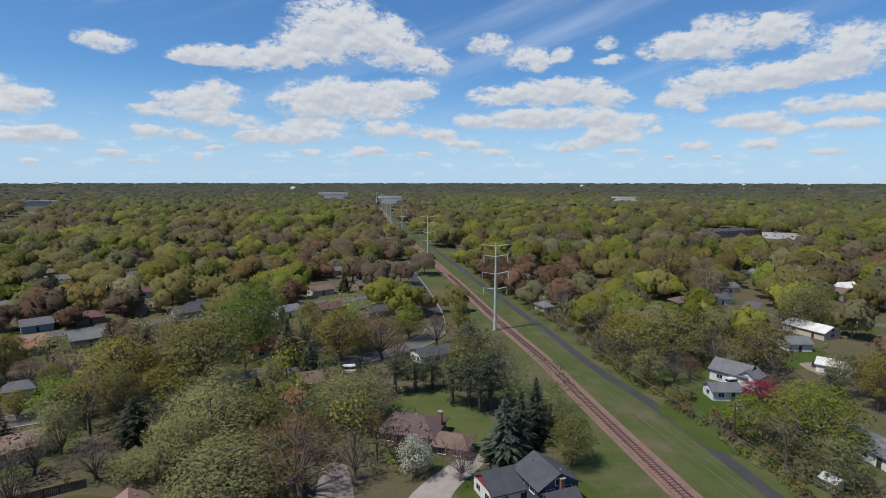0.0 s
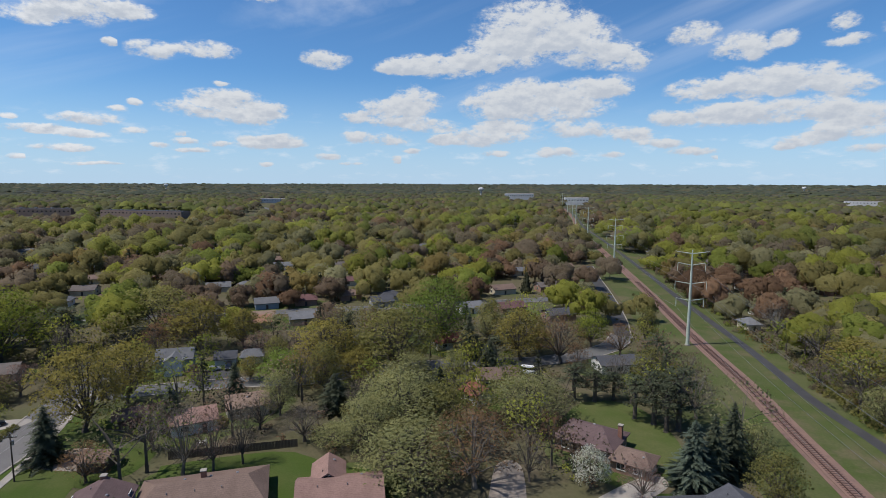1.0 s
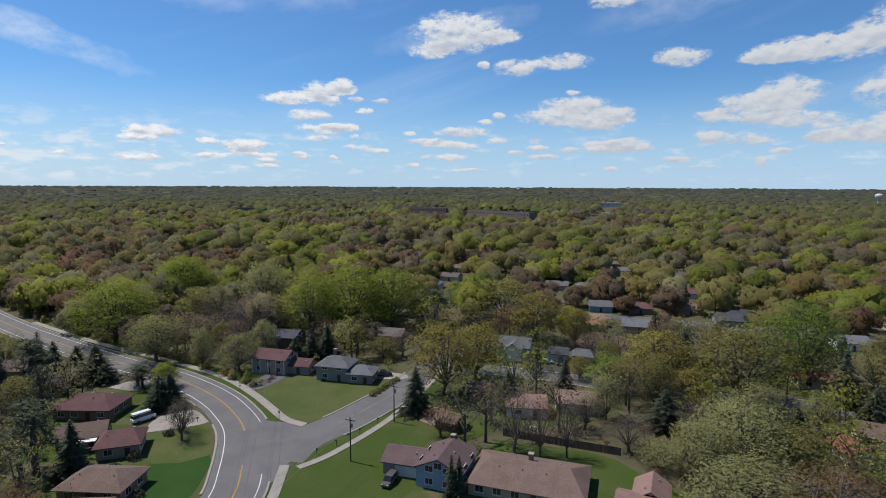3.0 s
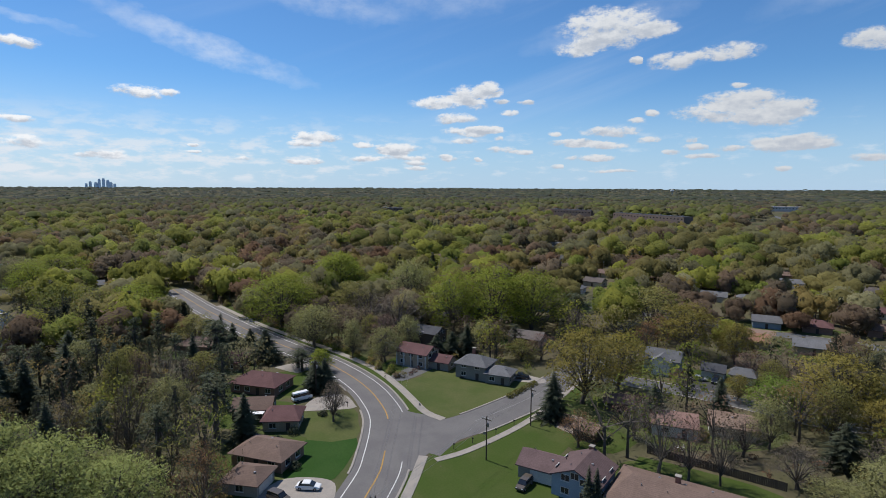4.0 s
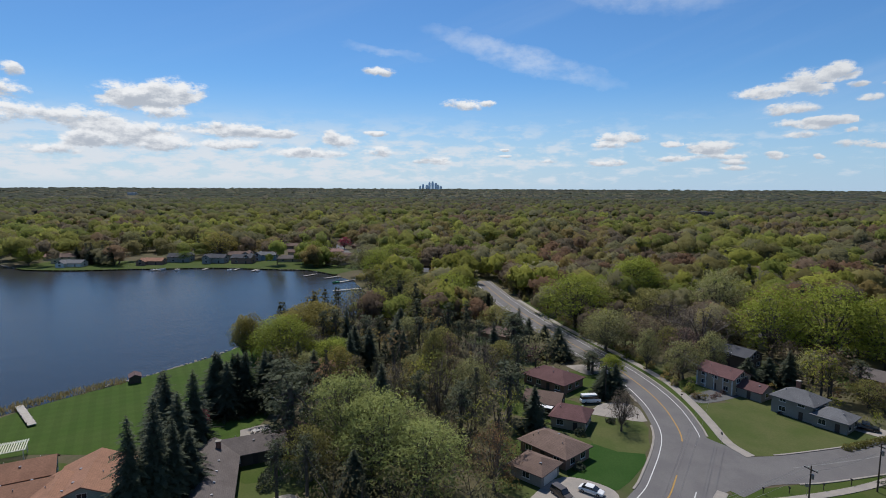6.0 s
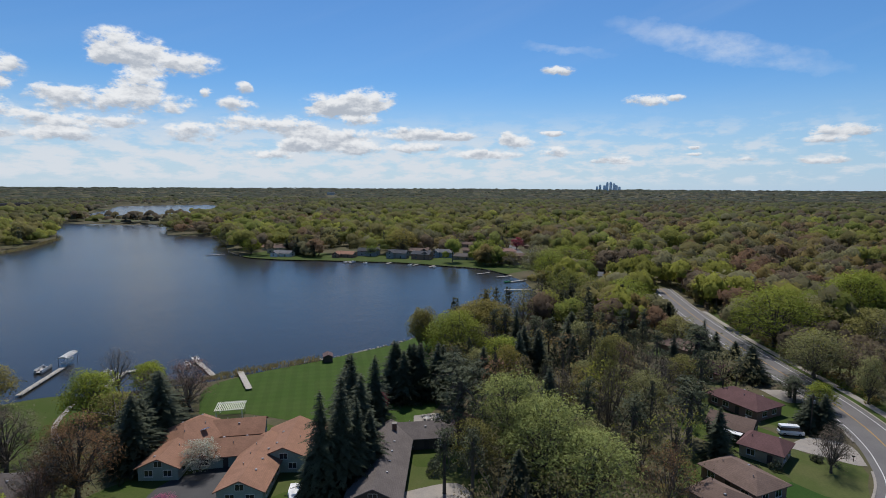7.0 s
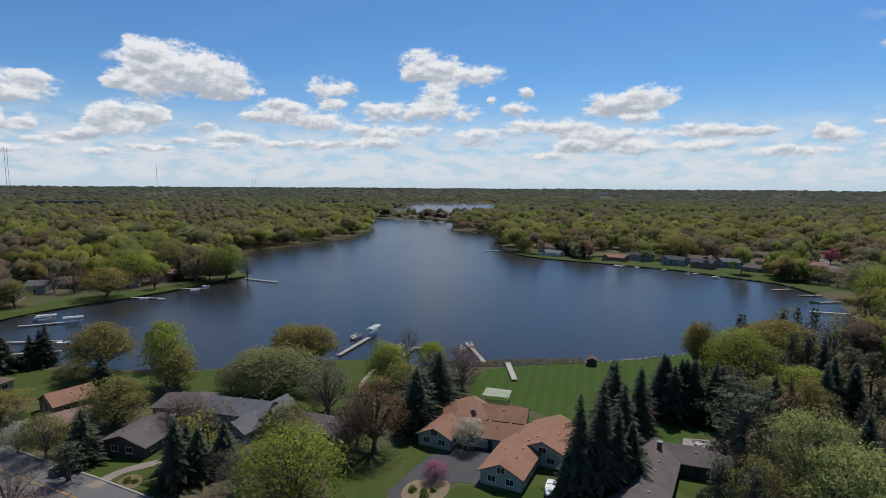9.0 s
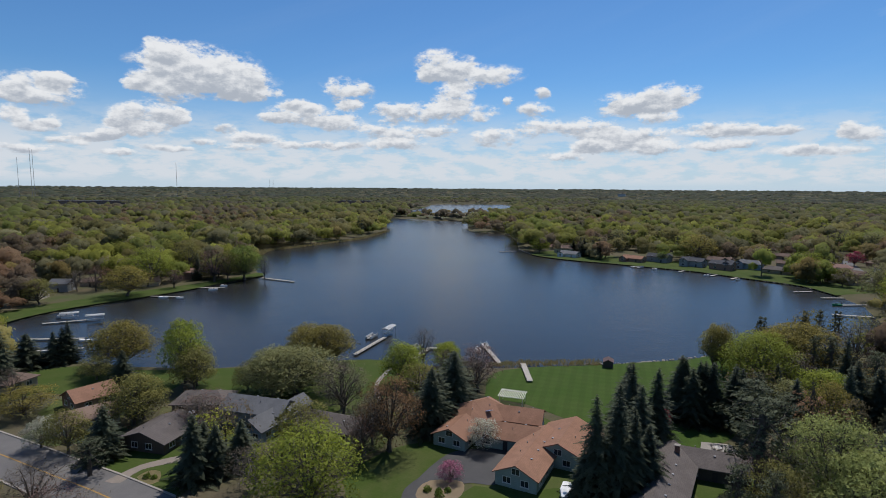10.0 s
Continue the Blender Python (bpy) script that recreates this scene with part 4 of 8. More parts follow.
JUNCTION_B = [
    (-168.3, 27.4, 7.4, 5.9, "lime"), (-134.0, 24.9, 8.9, 6.8, "bare"), (-152.4, 96.9, 9.5, 11.2, "plum"), (-154.3, 90.7, 7.5, 11.0, "olive"),
    (-165.2, 154.9, 19.2, 26.1, "olive"), (-180.9, 131.5, 15.3, 13.9, "pine"), (-137.7, 146.5, 19.3, 19.0, "gold"), (-95.1, 136.7, 7.1, 8.7, "green"),
    (-99.1, 95.0, 10.6, 5.9, "spruce"), (-114.9, 119.8, 6.3, 7.9, "rust"),
]
JUNCTION = JUNCTION_A + JUNCTION_B
LAKE_ROAD_A = [
    (-108.2, -36.2, 19.2, 15.9, "willow"), (-99.5, -25.1, 17.8, 16.6, "willow"), (-94.9, -16.9, 15.2, 15.6, "willow"), (-102.7, -29.5, 16.7, 11.5, "willow"),
    (-99.4, -4.6, 13.0, 9.4, "rust"), (-104.8, -46.9, 10.8, 7.1, "plum"), (-124.8, -75.9, 16.1, 7.5, "spruce"), (-128.2, -71.8, 14.9, 7.0, "spruce"),
    (-122.9, -71.8, 14.4, 5.9, "spruce"), (-112.2, -81.9, 14.7, 7.0, "spruce"), (-131.0, -65.7, 15.3, 6.9, "spruce"), (-123.7, -57.3, 15.5, 11.5, "pine"),
    (-122.0, -51.2, 14.5, 8.4, "pine"), (-160.3, -50.8, 15.4, 6.4, "spruce"), (-161.7, -46.6, 14.5, 6.4, "spruce"), (-196.0, -44.5, 12.9, 8.4, "spruce"),
    (-200.5, -30.5, 9.2, 7.2, "spruce"), (-158.1, -57.6, 11.8, 11.0, "lime"), (-151.4, -30.1, 10.0, 10.1, "sage"), (-84.9, -118.2, 12.9, 9.3, "spruce"),
    (-71.8, -105.9, 12.9, 8.6, "spruce"), (-98.9, -140.7, 7.9, 6.7, "lime"), (-100.0, -125.8, 10.9, 11.3, "plum"), (-72.8, -89.7, 7.1, 6.5, "white"),
]
LAKE_ROAD_B = [
    (-117.0, -75.8, 4.3, 4.0, "crimson"), (-184.7, 12.2, 10.8, 8.4, "spruce"), (-205.9, 2.7, 8.8, 4.9, "spruce"), (-206.3, 8.6, 6.1, 4.5, "spruce"),
    (-173.3, 21.1, 5.9, 7.1, "pine"), (-152.4, 23.0, 8.7, 5.3, "spruce"), (-153.4, 25.9, 7.6, 5.3, "spruce"), (-167.4, 27.2, 7.0, 6.8, "lime"),
    (-129.5, 23.8, 10.4, 7.5, "bare"), (-228.5, 21.9, 22.9, 26.7, "lime"), (-268.9, 53.4, 25.4, 22.7, "lime"), (-260.6, -34.6, 16.4, 21.1, "lime"),
    (-379.6, -89.0, 18.2, 31.4, "lime"), (-195.2, 29.5, 15.3, 16.9, "sage"), (-231.6, 52.3, 17.6, 19.4, "olive"), (-121.3, -32.1, 16.6, 6.7, "spruce"),
    (-122.4, -18.8, 18.9, 5.9, "bare"), (-115.6, -12.8, 15.2, 7.4, "pine"), (-151.2, -9.4, 14.4, 9.4, "bare"), (-141.7, -13.0, 12.2, 10.4, "sage"),
    (-89.3, -37.6, 13.1, 5.2, "pine"), (-91.0, -29.3, 10.3, 6.2, "spruce"), (-87.7, -42.6, 13.1, 4.7, "pine"), (-146.4, -24.3, 19.2, 7.8, "olive"),
]
LAKE_ROAD_C = [
    (-164.1, -66.7, 13.3, 14.9, "bare"), (-174.7, -75.3, 17.2, 17.9, "gold"), (-184.8, -2.7, 15.3, 11.2, "pine"), (-211.4, -9.6, 12.0, 12.9, "olive"),
    (-204.5, 58.4, 15.3, 16.9, "bare"), (-241.0, 81.4, 24.1, 21.7, "sage"), (-172.7, -40.1, 15.2, 6.7, "spruce"), (-130.7, -2.6, 15.2, 9.4, "pine"),
]
LAKE_ROAD = LAKE_ROAD_A + LAKE_ROAD_B + LAKE_ROAD_C
LAKE_LAWNS_A = [
    (-32.5, -88.8, 16.6, 17.2, "lime"), (-103.2, -68.0, 19.0, 7.4, "spruce"), (-99.8, -73.5, 16.9, 7.5, "spruce"), (-90.1, -62.8, 19.5, 7.3, "spruce"),
    (-84.3, -64.2, 15.9, 6.5, "spruce"), (-79.3, -62.8, 12.1, 5.2, "bluespruce"), (-17.9, -110.5, 13.6, 6.1, "spruce"), (-22.0, -110.3, 10.7, 5.4, "spruce"),
    (-27.2, -111.4, 10.0, 5.3, "spruce"), (-20.7, -114.4, 10.1, 5.0, "spruce"), (-4.3, -130.4, 11.9, 6.2, "spruce"), (-1.3, -124.2, 7.8, 5.8, "pine"),
    (7.4, -115.5, 9.4, 11.9, "bare"), (6.9, -143.9, 7.3, 6.4, "white"), (2.1, -137.6, 10.3, 8.7, "olive"), (10.8, -167.1, 7.7, 12.6, "gold"),
    (-13.3, -148.3, 11.4, 11.1, "olive"), (-11.1, -173.4, 11.4, 6.3, "spruce"), (-5.2, -187.1, 7.5, 8.7, "olive"), (2.6, -211.1, 11.9, 6.2, "spruce"),
    (5.1, -210.7, 10.9, 5.4, "spruce"), (-12.3, -199.2, 13.8, 16.6, "gold"), (-28.8, -188.4, 15.2, 10.1, "green"), (-27.4, -162.6, 12.7, 11.4, "olive"),
]
LAKE_LAWNS_B = [
    (-44.4, -145.8, 13.2, 14.2, "sage"), (-49.5, -143.9, 13.4, 14.3, "sage"), (-55.0, -123.4, 13.9, 11.6, "bare"), (-61.2, -167.1, 13.0, 11.3, "gold"),
    (-69.8, -163.6, 12.8, 12.1, "gold"), (-55.2, -100.1, 17.9, 12.2, "rust"), (-53.3, -104.5, 12.9, 8.7, "bare"), (-68.1, -103.1, 15.7, 7.7, "spruce"),
    (-78.2, -108.0, 16.5, 8.5, "spruce"), (-94.0, -134.6, 10.7, 7.6, "lime"), (-92.7, -116.9, 14.6, 12.6, "plum"), (-77.5, -133.8, 13.4, 10.1, "lime"),
    (-77.5, -124.4, 9.6, 9.3, "olive"), (-166.7, -91.1, 15.5, 6.4, "gold"), (-166.5, -88.1, 16.2, 7.8, "gold"), (-165.4, -76.9, 15.7, 18.6, "lime"),
    (-181.8, -74.9, 17.2, 17.4, "gold"), (-204.4, -66.4, 16.0, 10.8, "bare"), (-193.7, -70.2, 14.5, 12.4, "bare"), (-23.0, -134.9, 9.6, 9.3, "bare"),
    (14.7, -185.3, 7.9, 7.7, "bare"), (12.1, -211.9, 10.9, 8.9, "spruce"), (17.0, -191.9, 17.7, 7.9, "spruce"), (-39.9, -154.3, 8.2, 7.9, "olive"),
]
LAKE_LAWNS_C = [
    (-47.9, -99.0, 11.0, 7.0, "plum"), (-12.7, -194.6, 15.6, 17.8, "gold"), (-26.3, -169.5, 19.7, 11.9, "lime"), (-28.6, -165.1, 12.0, 9.4, "olive"),
    (-49.9, -143.5, 14.1, 22.9, "sage"), (-44.5, -147.7, 13.3, 13.7, "sage"), (-64.8, -171.8, 12.8, 12.9, "gold"), (-66.9, -163.1, 13.2, 14.3, "gold"),
    (-56.2, -126.9, 14.4, 12.9, "bare"), (-55.5, -100.9, 16.2, 14.6, "rust"), (-50.0, -101.9, 13.6, 10.8, "bare"), (-71.5, -108.6, 12.9, 8.3, "spruce"),
    (-83.2, -115.4, 14.0, 9.1, "spruce"), (-79.7, -134.3, 12.6, 9.8, "lime"), (-101.2, -144.1, 7.2, 7.4, "lime"), (-59.4, -83.2, 4.1, 4.6, "pink"),
    (-115.6, -74.7, 4.8, 3.6, "crimson"), (-76.6, -62.4, 20.6, 6.3, "spruce"), (-78.9, -59.4, 23.3, 6.4, "spruce"), (-82.0, -58.2, 18.0, 5.4, "spruce"),
    (-96.2, -69.4, 21.2, 7.4, "spruce"), (-85.7, -57.7, 14.5, 6.4, "spruce"), (-74.9, -63.7, 9.9, 4.2, "spruce"), (-125.7, -75.6, 15.5, 8.0, "spruce"),
]
LAKE_LAWNS_D = [
    (-127.0, -72.4, 15.2, 6.5, "spruce"), (-127.9, -69.5, 15.4, 7.1, "spruce"), (-169.8, -91.7, 14.3, 10.3, "sage"), (-159.0, -73.5, 17.8, 18.2, "lime"),
    (-186.1, -72.0, 16.3, 20.0, "gold"), (-164.6, -58.1, 10.0, 11.8, "green"), (-105.5, -47.5, 19.0, 11.1, "pine"), (-130.0, -63.6, 15.1, 7.0, "spruce"),
    (1.2, -211.7, 13.4, 5.9, "spruce"), (-10.9, -145.6, 13.4, 13.0, "olive"), (-25.1, -134.6, 9.4, 13.0, "plum"),
]
LAKE_LAWNS = LAKE_LAWNS_A + LAKE_LAWNS_B + LAKE_LAWNS_C + LAKE_LAWNS_D

for n, (x, y, h, wd, kind) in enumerate(RAIL_SIDE + JUNCTION + LAKE_ROAD + LAKE_LAWNS):
    plant(x, y, h, wd, kind, n)



# ---- lawns, yards, drives and walks ----
def ground_patch(name, pts, mat, z, label="", step=4.0):
    ob = sheet(name, pts, z, mat, step)
    return tagged(ob, label) if label else ob


LAKE_LAWN = [(-91.8, -113.0), (-106, -126.8), (-121.4, -124.0), (-138.5, -115.0), (-155.8, -107.4), (-170.0, -101.5), (-184, -98.0), (-186, -84),
             (-149.5, -72), (-123.4, -62), (-108, -66), (-104, -80), (-100, -90), (-98, -103)]
STRIPED = material("mown_lawn", (0.041, 0.075, 0.013), (0.050, 0.080, 0.017), 0.1, 2.5, bump=0.3, bump_scale=6.0, coords="w", rough=0.95, spec=0.1)


def add_stripes(mat, across, width, gain):
    """Mower stripes: bands of lighter cut grass."""
    t = mat.node_tree
    n = Nodes(t, True)
    p = next(k for k in t.nodes if k.type == "BSDF_PRINCIPLED")
    src = p.inputs["Base Color"].links[0].from_socket
    pos = n.add("ShaderNodeNewGeometry").outputs["Position"]
    d = n.vec("DOT_PRODUCT", pos, (*across, 0.0))
    s = n.math("SINE", n.math("MULTIPLY", d, math.pi / width))
    f = n.band(s, -0.25, 0.25, 1.0 - gain, 1.0 + gain)
    g = n.add("ShaderNodeCombineColor", [f, f, f]).outputs[0]
    t.links.new(n.mix(1.0, src, g, "MULTIPLY"), p.inputs["Base Color"])


add_stripes(STRIPED, (0.62, -0.78), 1.7, 0.055)
add_stripes(STRIPED, (0.78, 0.62), 1.7, 0.03)
LAWNS = [
    ("lake_lawn", LAKE_LAWN, STRIPED),
    ("lawn", [(12, -207), (-2, -204), (-16, -190), (-28, -181), (-22, -166), (-8, -172), (8, -184)], LAWN),
    ("lawn", [(-31, -181), (-52, -171), (-76, -163), (-86, -152), (-76, -131), (-58, -125), (-45, -136), (-39, -152), (-28, -162)], LAWN),
    ("lawn", [(-39.8, -84), (-42, -95), (-56, -101), (-68, -97.5), (-68.5, -91), (-56, -88), (-46, -80)], LAWN),
    ("lawn", [(-54, -76), (-62, -79), (-68, -72), (-78, -68), (-74, -60), (-56, -68)], LAWN),
    ("lawn", [(2, -131), (-12, -134), (-20, -128), (-17, -109), (-10.5, -107), (-1, -121)], LAWN),
    ("corner_lawn", [(-148, 46.5), (-152, 55), (-142, 66), (-131.5, 79), (-127.5, 68), (-123.4, 58), (-121, 49.4), (-127, 47.2), (-137, 47.4)], DRY),
    ("lawn", [(-98, 34.6), (-102.0, 49), (-106.5, 63), (-113, 74.5), (-103, 78), (-95, 66), (-80, 50), (-86, 28)], LAWN),
    ("lawn", [(-112, 10), (-122.2, 16.5), (-118.8, 27), (-110.5, 24), (-103, 19), (-102.5, 15.5), (-103.5, 10)], DEEP),
    ("dry_lawn", [(-137, 19), (-136.2, 30.0), (-127, 29.4), (-118.6, 26.8), (-121.8, 16.4)], DRY),
    ("lawn", [(-171, 14), (-171, 22.5), (-161, 26), (-148.5, 28), (-149.6, 22), (-151.5, 14)], LAWN),
    ("lawn", [(-88, 81), (-79.1, 88), (-66.0, 95), (-52, 89), (-63, 80), (-80.8, 73.7)], LAWN),
    ("lawn", [(-15, 128), (-10.6, 142.6), (0.9, 146), (10.2, 131.9), (12.6, 113.8), (3.3, 112), (-5.0, 117.2)], DRY),
    ("lawn", [(12, 84), (26, 84), (29, 96), (22, 104), (14, 100)], LAWN),
    ("lawn", [(54, 134), (70, 144), (73, 128), (68, 110), (58, 112)], LAWN),
    ("lawn", [(108, 178), (128, 186), (122, 170), (107, 164)], LAWN),
    ("lawn", [(-138, 196), (-128, 202), (-118, 190), (-126, 178), (-136, 184)], LAWN),
    ("lawn", [(-100, -44), (-112, -48), (-114, -62), (-102, -62), (-94, -52)], LAWN),
]
for i, (nm, pts, mat) in enumerate(LAWNS):
    ground_patch(nm, pts, mat, 0.040 + 0.001 * i)
tagged(new("verge", ribbon("verge", smooth_line(TRACK, 6.0), 17.0, 2.9, 0.02, GRASS)), "rough mown grass beside the railway", kind="structure")
tagged(new("verge", ribbon("verge", smooth_line(TRACK, 6.0), -2.9, -22.0, 0.02, GRASS)), "rough mown grass beside the railway", kind="structure")

DRIVES = [
    ("asphalt_drive", [(-46, -80.5), (-50.4, -85.5), (-54.5, -87.3), (-60.8, -90.6), (-67.2, -92.3), (-74.5, -89), (-77.5, -84.9), (-71.5, -80.3), (-65.8, -76.9), (-60.8, -80.7), (-54.5, -77.2)], ASPHALT_DARK),
    ("planting_bed", [(-52.5, -84.2), (-55.9, -85.3), (-60.9, -81.4), (-56.6, -77.2), (-50.4, -80.9)], SAND),
    ("mulch_bed", [(-8.8, -118.4), (-11.0, -119.8), (-13.0, -118.2), (-12.2, -114.2), (-9.8, -114.4)], REED),
    ("drive", [(-3.5, -120.0), (-10, -123.3), (-17.5, -123.0), (-17.5, -120.6), (-10, -121), (-6.0, -117.7)], DRIVE),
    ("drive", [(-93.5, 0), (-104.5, 6.5), (-106, 12.1), (-101.1, 18.6), (-90.8, 13.5)], CONCRETE),
    ("drive", [(-138.6, 16.8), (-146.4, 22.2), (-146, 29.6), (-138.1, 31.0), (-135.6, 29.6)], CONCRETE),
    ("drive", [(-155.0, 45.2), (-150.3, 48.4), (-158.7, 61.6), (-164.7, 59.3)], STREET),
    ("drive", [(-176.5, 14.1), (-178.6, 20.8), (-174.0, 25.5), (-168.7, 20.5)], CONCRETE),
    ("drive", [(-112.8, 71.4), (-114.6, 77.2), (-107.4, 82.0), (-101.3, 74.7)], DRIVE),
    ("drive", [(-8, 88), (-4.7, 97.1), (4.8, 109.6), (8.8, 107.6), (2.7, 97.1), (-1, 88)], CONCRETE),
    ("drive", [(-22.2, 88), (-24.1, 104.2), (-19.4, 105.2), (-15.5, 88)], DRIVE),
    ("drive", [(112, 158), (124, 158), (126, 168), (113, 169)], DRIVE),
    ("drive", [(-124, 127), (-113, 133), (-108, 127), (-117, 121)], ASPHALT_DARK),
    ("patio", [(-116, -65), (-120, -60), (-114, -56), (-110, -61)], CONCRETE),
    ("drive", [(-82, -52), (-92, -42), (-84, -36), (-74, -48)], CONCRETE),
    ("drive", [(-140, 77), (-133.5, 85), (-136, 88), (-144, 82)], CONCRETE),
]
for i, (nm, pts, mat) in enumerate(DRIVES):
    ground_patch(nm, pts, mat, 0.070 + 0.001 * i, step=1.5)
WALKS = [([(-120.7, 49.1), (-126.6, 46.6), (-136.3, 46.2), (-147.9, 45.6), (-161.2, 43.9), (-171.7, 41.0), (-191.7, 33.2), (-212.5, 23.6), (-241.8, 11.5), (-280, -2)], 2.2),
         ([(-91.0, 29.6), (-97.1, 33.5), (-105.0, 38.2)], 2.0),
         ([(-102.4, 40.0), (-103.8, 48.2), (-110.0, 63.8), (-118.0, 77.8), (-126.5, 90.2), (-136.5, 104.8)], 1.7),
         ([(-66, -125), (-72, -138), (-84, -150)], 1.2)]
for i, (pts, _) in enumerate(WALKS[:3]):
    tagged(new("verge", ribbon("verge", smooth_line(pts, 3.0), 4.2, -4.2, 0.031 + 0.005 * i, LAWN)), "mown grass strip beside the walk", kind="structure")
for i, (pts, wd) in enumerate(WALKS):
    tagged(new("pavement", ribbon("pavement", smooth_line(pts, 2.0), wd / 2, -wd / 2, 0.14 + 0.006 * i, CONCRETE, 0.14)), "pale concrete walk", kind="structure")
ground_patch("road_mouth", [(-131, 41), (-127, 44.0), (-122.5, 48.5), (-117, 52), (-110.5, 52), (-107.8, 43), (-104, 37.5), (-100, 33), (-112, 31)], ASPHALT, 0.066, step=2.0)


def stripes(line, off, width, mat, skip, z=0.075):
    run = []
    for p, q in zip(line, sides_of(line)):
        if skip(p):
            if len(run) > 1:
                tagged(new("road_marking", ribbon("road_marking", run, width / 2, -width / 2, z, mat)), kind="structure")
            run = []
        else:
            run.append(p + q * off)
    if len(run) > 1:
        tagged(new("road_marking", ribbon("road_marking", run, width / 2, -width / 2, z, mat)), kind="structure")


FINE_A = smooth_line(ROAD_A, 1.5)
stripes(FINE_A, 0.15, 0.30, PAINT_Y, lambda p: -125.5 < p.x < -111 and p.y > 20)
stripes(FINE_A, 4.2, 0.20, PAINT_W, lambda p: p.x > -40 or -128 < p.x < -107 and p.y > 20)
stripes(FINE_A, -4.2, 0.20, PAINT_W, lambda p: p.x > -40)
stripes(smooth_line(ROAD_B, 1.5), 0.4, 0.22, material("worn_marking", (0.22, 0.22, 0.21), coords="w"), lambda p: p.y < 55)

# ---- houses ----
def shingle(name, c, c2=None):
    m = material(name, c, c2 or tuple(k * 0.82 for k in c), 0.35, 3.5, rough=0.9, spread=0.10, bump=0.35, bump_scale=5.0, spec=0.15)
    t = m.node_tree
    n = Nodes(t, True)
    p = next(k for k in t.nodes if k.type == "BSDF_PRINCIPLED")
    src = p.inputs["Base Color"].links[0].from_socket
    pos = n.add("ShaderNodeTexCoord").outputs["Object"]
    z = n.add("ShaderNodeSeparateXYZ", [pos]).outputs[2]
    course = n.math("FRACT", n.math("MULTIPLY", z, 7.0))
    tabs = n.noise(n.vec("MULTIPLY", pos, (3.0, 3.0, 9.0)), 1.0, 2.0)
    f = n.math("MULTIPLY_ADD", tabs, 0.5, n.band(course, 0.0, 0.3, 0.62, 0.8))
    g = n.add("ShaderNodeCombineColor", [f, f, f]).outputs[0]
    t.links.new(n.mix(1.0, src, g, "MULTIPLY"), p.inputs["Base Color"])
    return m


ROOF = {
    "grey": shingle("grey_shingle", (0.135, 0.137, 0.142)), "dark": shingle("charcoal_shingle", (0.068, 0.070, 0.078)),
    "brown": shingle("brown_shingle", (0.150, 0.105, 0.085)), "maroon": shingle("maroon_shingle", (0.125, 0.068, 0.066)),
    "tan": shingle("tan_shingle", (0.215, 0.150, 0.115)), "terra": shingle("terracotta_shingle", (0.255, 0.140, 0.092)),
    "pink": shingle("rose_shingle", (0.240, 0.150, 0.125)), "red": shingle("red_shingle", (0.190, 0.075, 0.055)), "white": shingle("white_roof", (0.62, 0.61, 0.58)),
    "mauve": shingle("mauve_shingle", (0.120, 0.082, 0.080)), "taupe": shingle("taupe_shingle", (0.125, 0.108, 0.100)),
}


def siding(name, c):
    return material(name, c, tuple(k * 0.88 for k in c), 0.4, 5.0, rough=0.8, spread=0.06, bump=0.15, bump_scale=3.0)


WALL = {
    "white": siding("white_siding", (0.66, 0.65, 0.61)), "cream": siding("cream_siding", (0.50, 0.44, 0.33)), "blue": siding("blue_siding", (0.24, 0.31, 0.37)),
    "navy": siding("navy_siding", (0.055, 0.075, 0.105)), "grey": siding("grey_siding", (0.27, 0.275, 0.27)), "brick": siding("brick_wall", (0.25, 0.155, 0.115)),
    "stone": siding("stone_wall", (0.25, 0.235, 0.21)), "yellow": siding("yellow_siding", (0.48, 0.36, 0.17)), "sage": siding("sage_siding", (0.26, 0.31, 0.27)),
    "tan": siding("tan_siding", (0.36, 0.29, 0.21)), "dark": siding("dark_siding", (0.085, 0.065, 0.052)), "redwood": siding("red_siding", (0.28, 0.045, 0.045)),
}
TRIM = material("white_trim", (0.62, 0.61, 0.58), rough=0.6)
GLASS = material("window_glass", (0.022, 0.027, 0.033), rough=0.08, spec=0.6)
DOOR = material("garage_panel", (0.55, 0.54, 0.50), (0.48, 0.47, 0.44), 0.6, 5.0, rough=0.6)
DARK_DOOR = material("dark_door", (0.06, 0.045, 0.04), rough=0.6)
BRICK = material("chimney_brick", (0.26, 0.13, 0.09), (0.19, 0.10, 0.075), 1.5, 9.0)
METAL = material("vent_metal", (0.30, 0.30, 0.31), rough=0.45, metal=0.7)
CLEAR = []
SEEN = []   # far buildings that show above or between the trees in front of them


def mesh_of(bm, name, mat):
    me = bpy.data.meshes.new(name)
    bm.to_mesh(me)
    bm.free()
    me.materials.append(mat)
    return me


def frame_mesh(w, h):
    """A window frame round an opening, in the plane x-z, facing -y."""
    bm = bmesh.new()
    t = 0.09
    box(bm, -w / 2 - t, -0.07, -t, w / 2 + t, 0.05, 0)
    box(bm, -w / 2 - t, -0.07, h, w / 2 + t, 0.05, h + t)
    box(bm, -w / 2 - t, -0.07, 0, -w / 2, 0.05, h)
    box(bm, w / 2, -0.07, 0, w / 2 + t, 0.05, h)
    box(bm, -0.03, -0.05, 0, 0.03, 0.05, h)
    return mesh_of(bm, "window", TRIM)


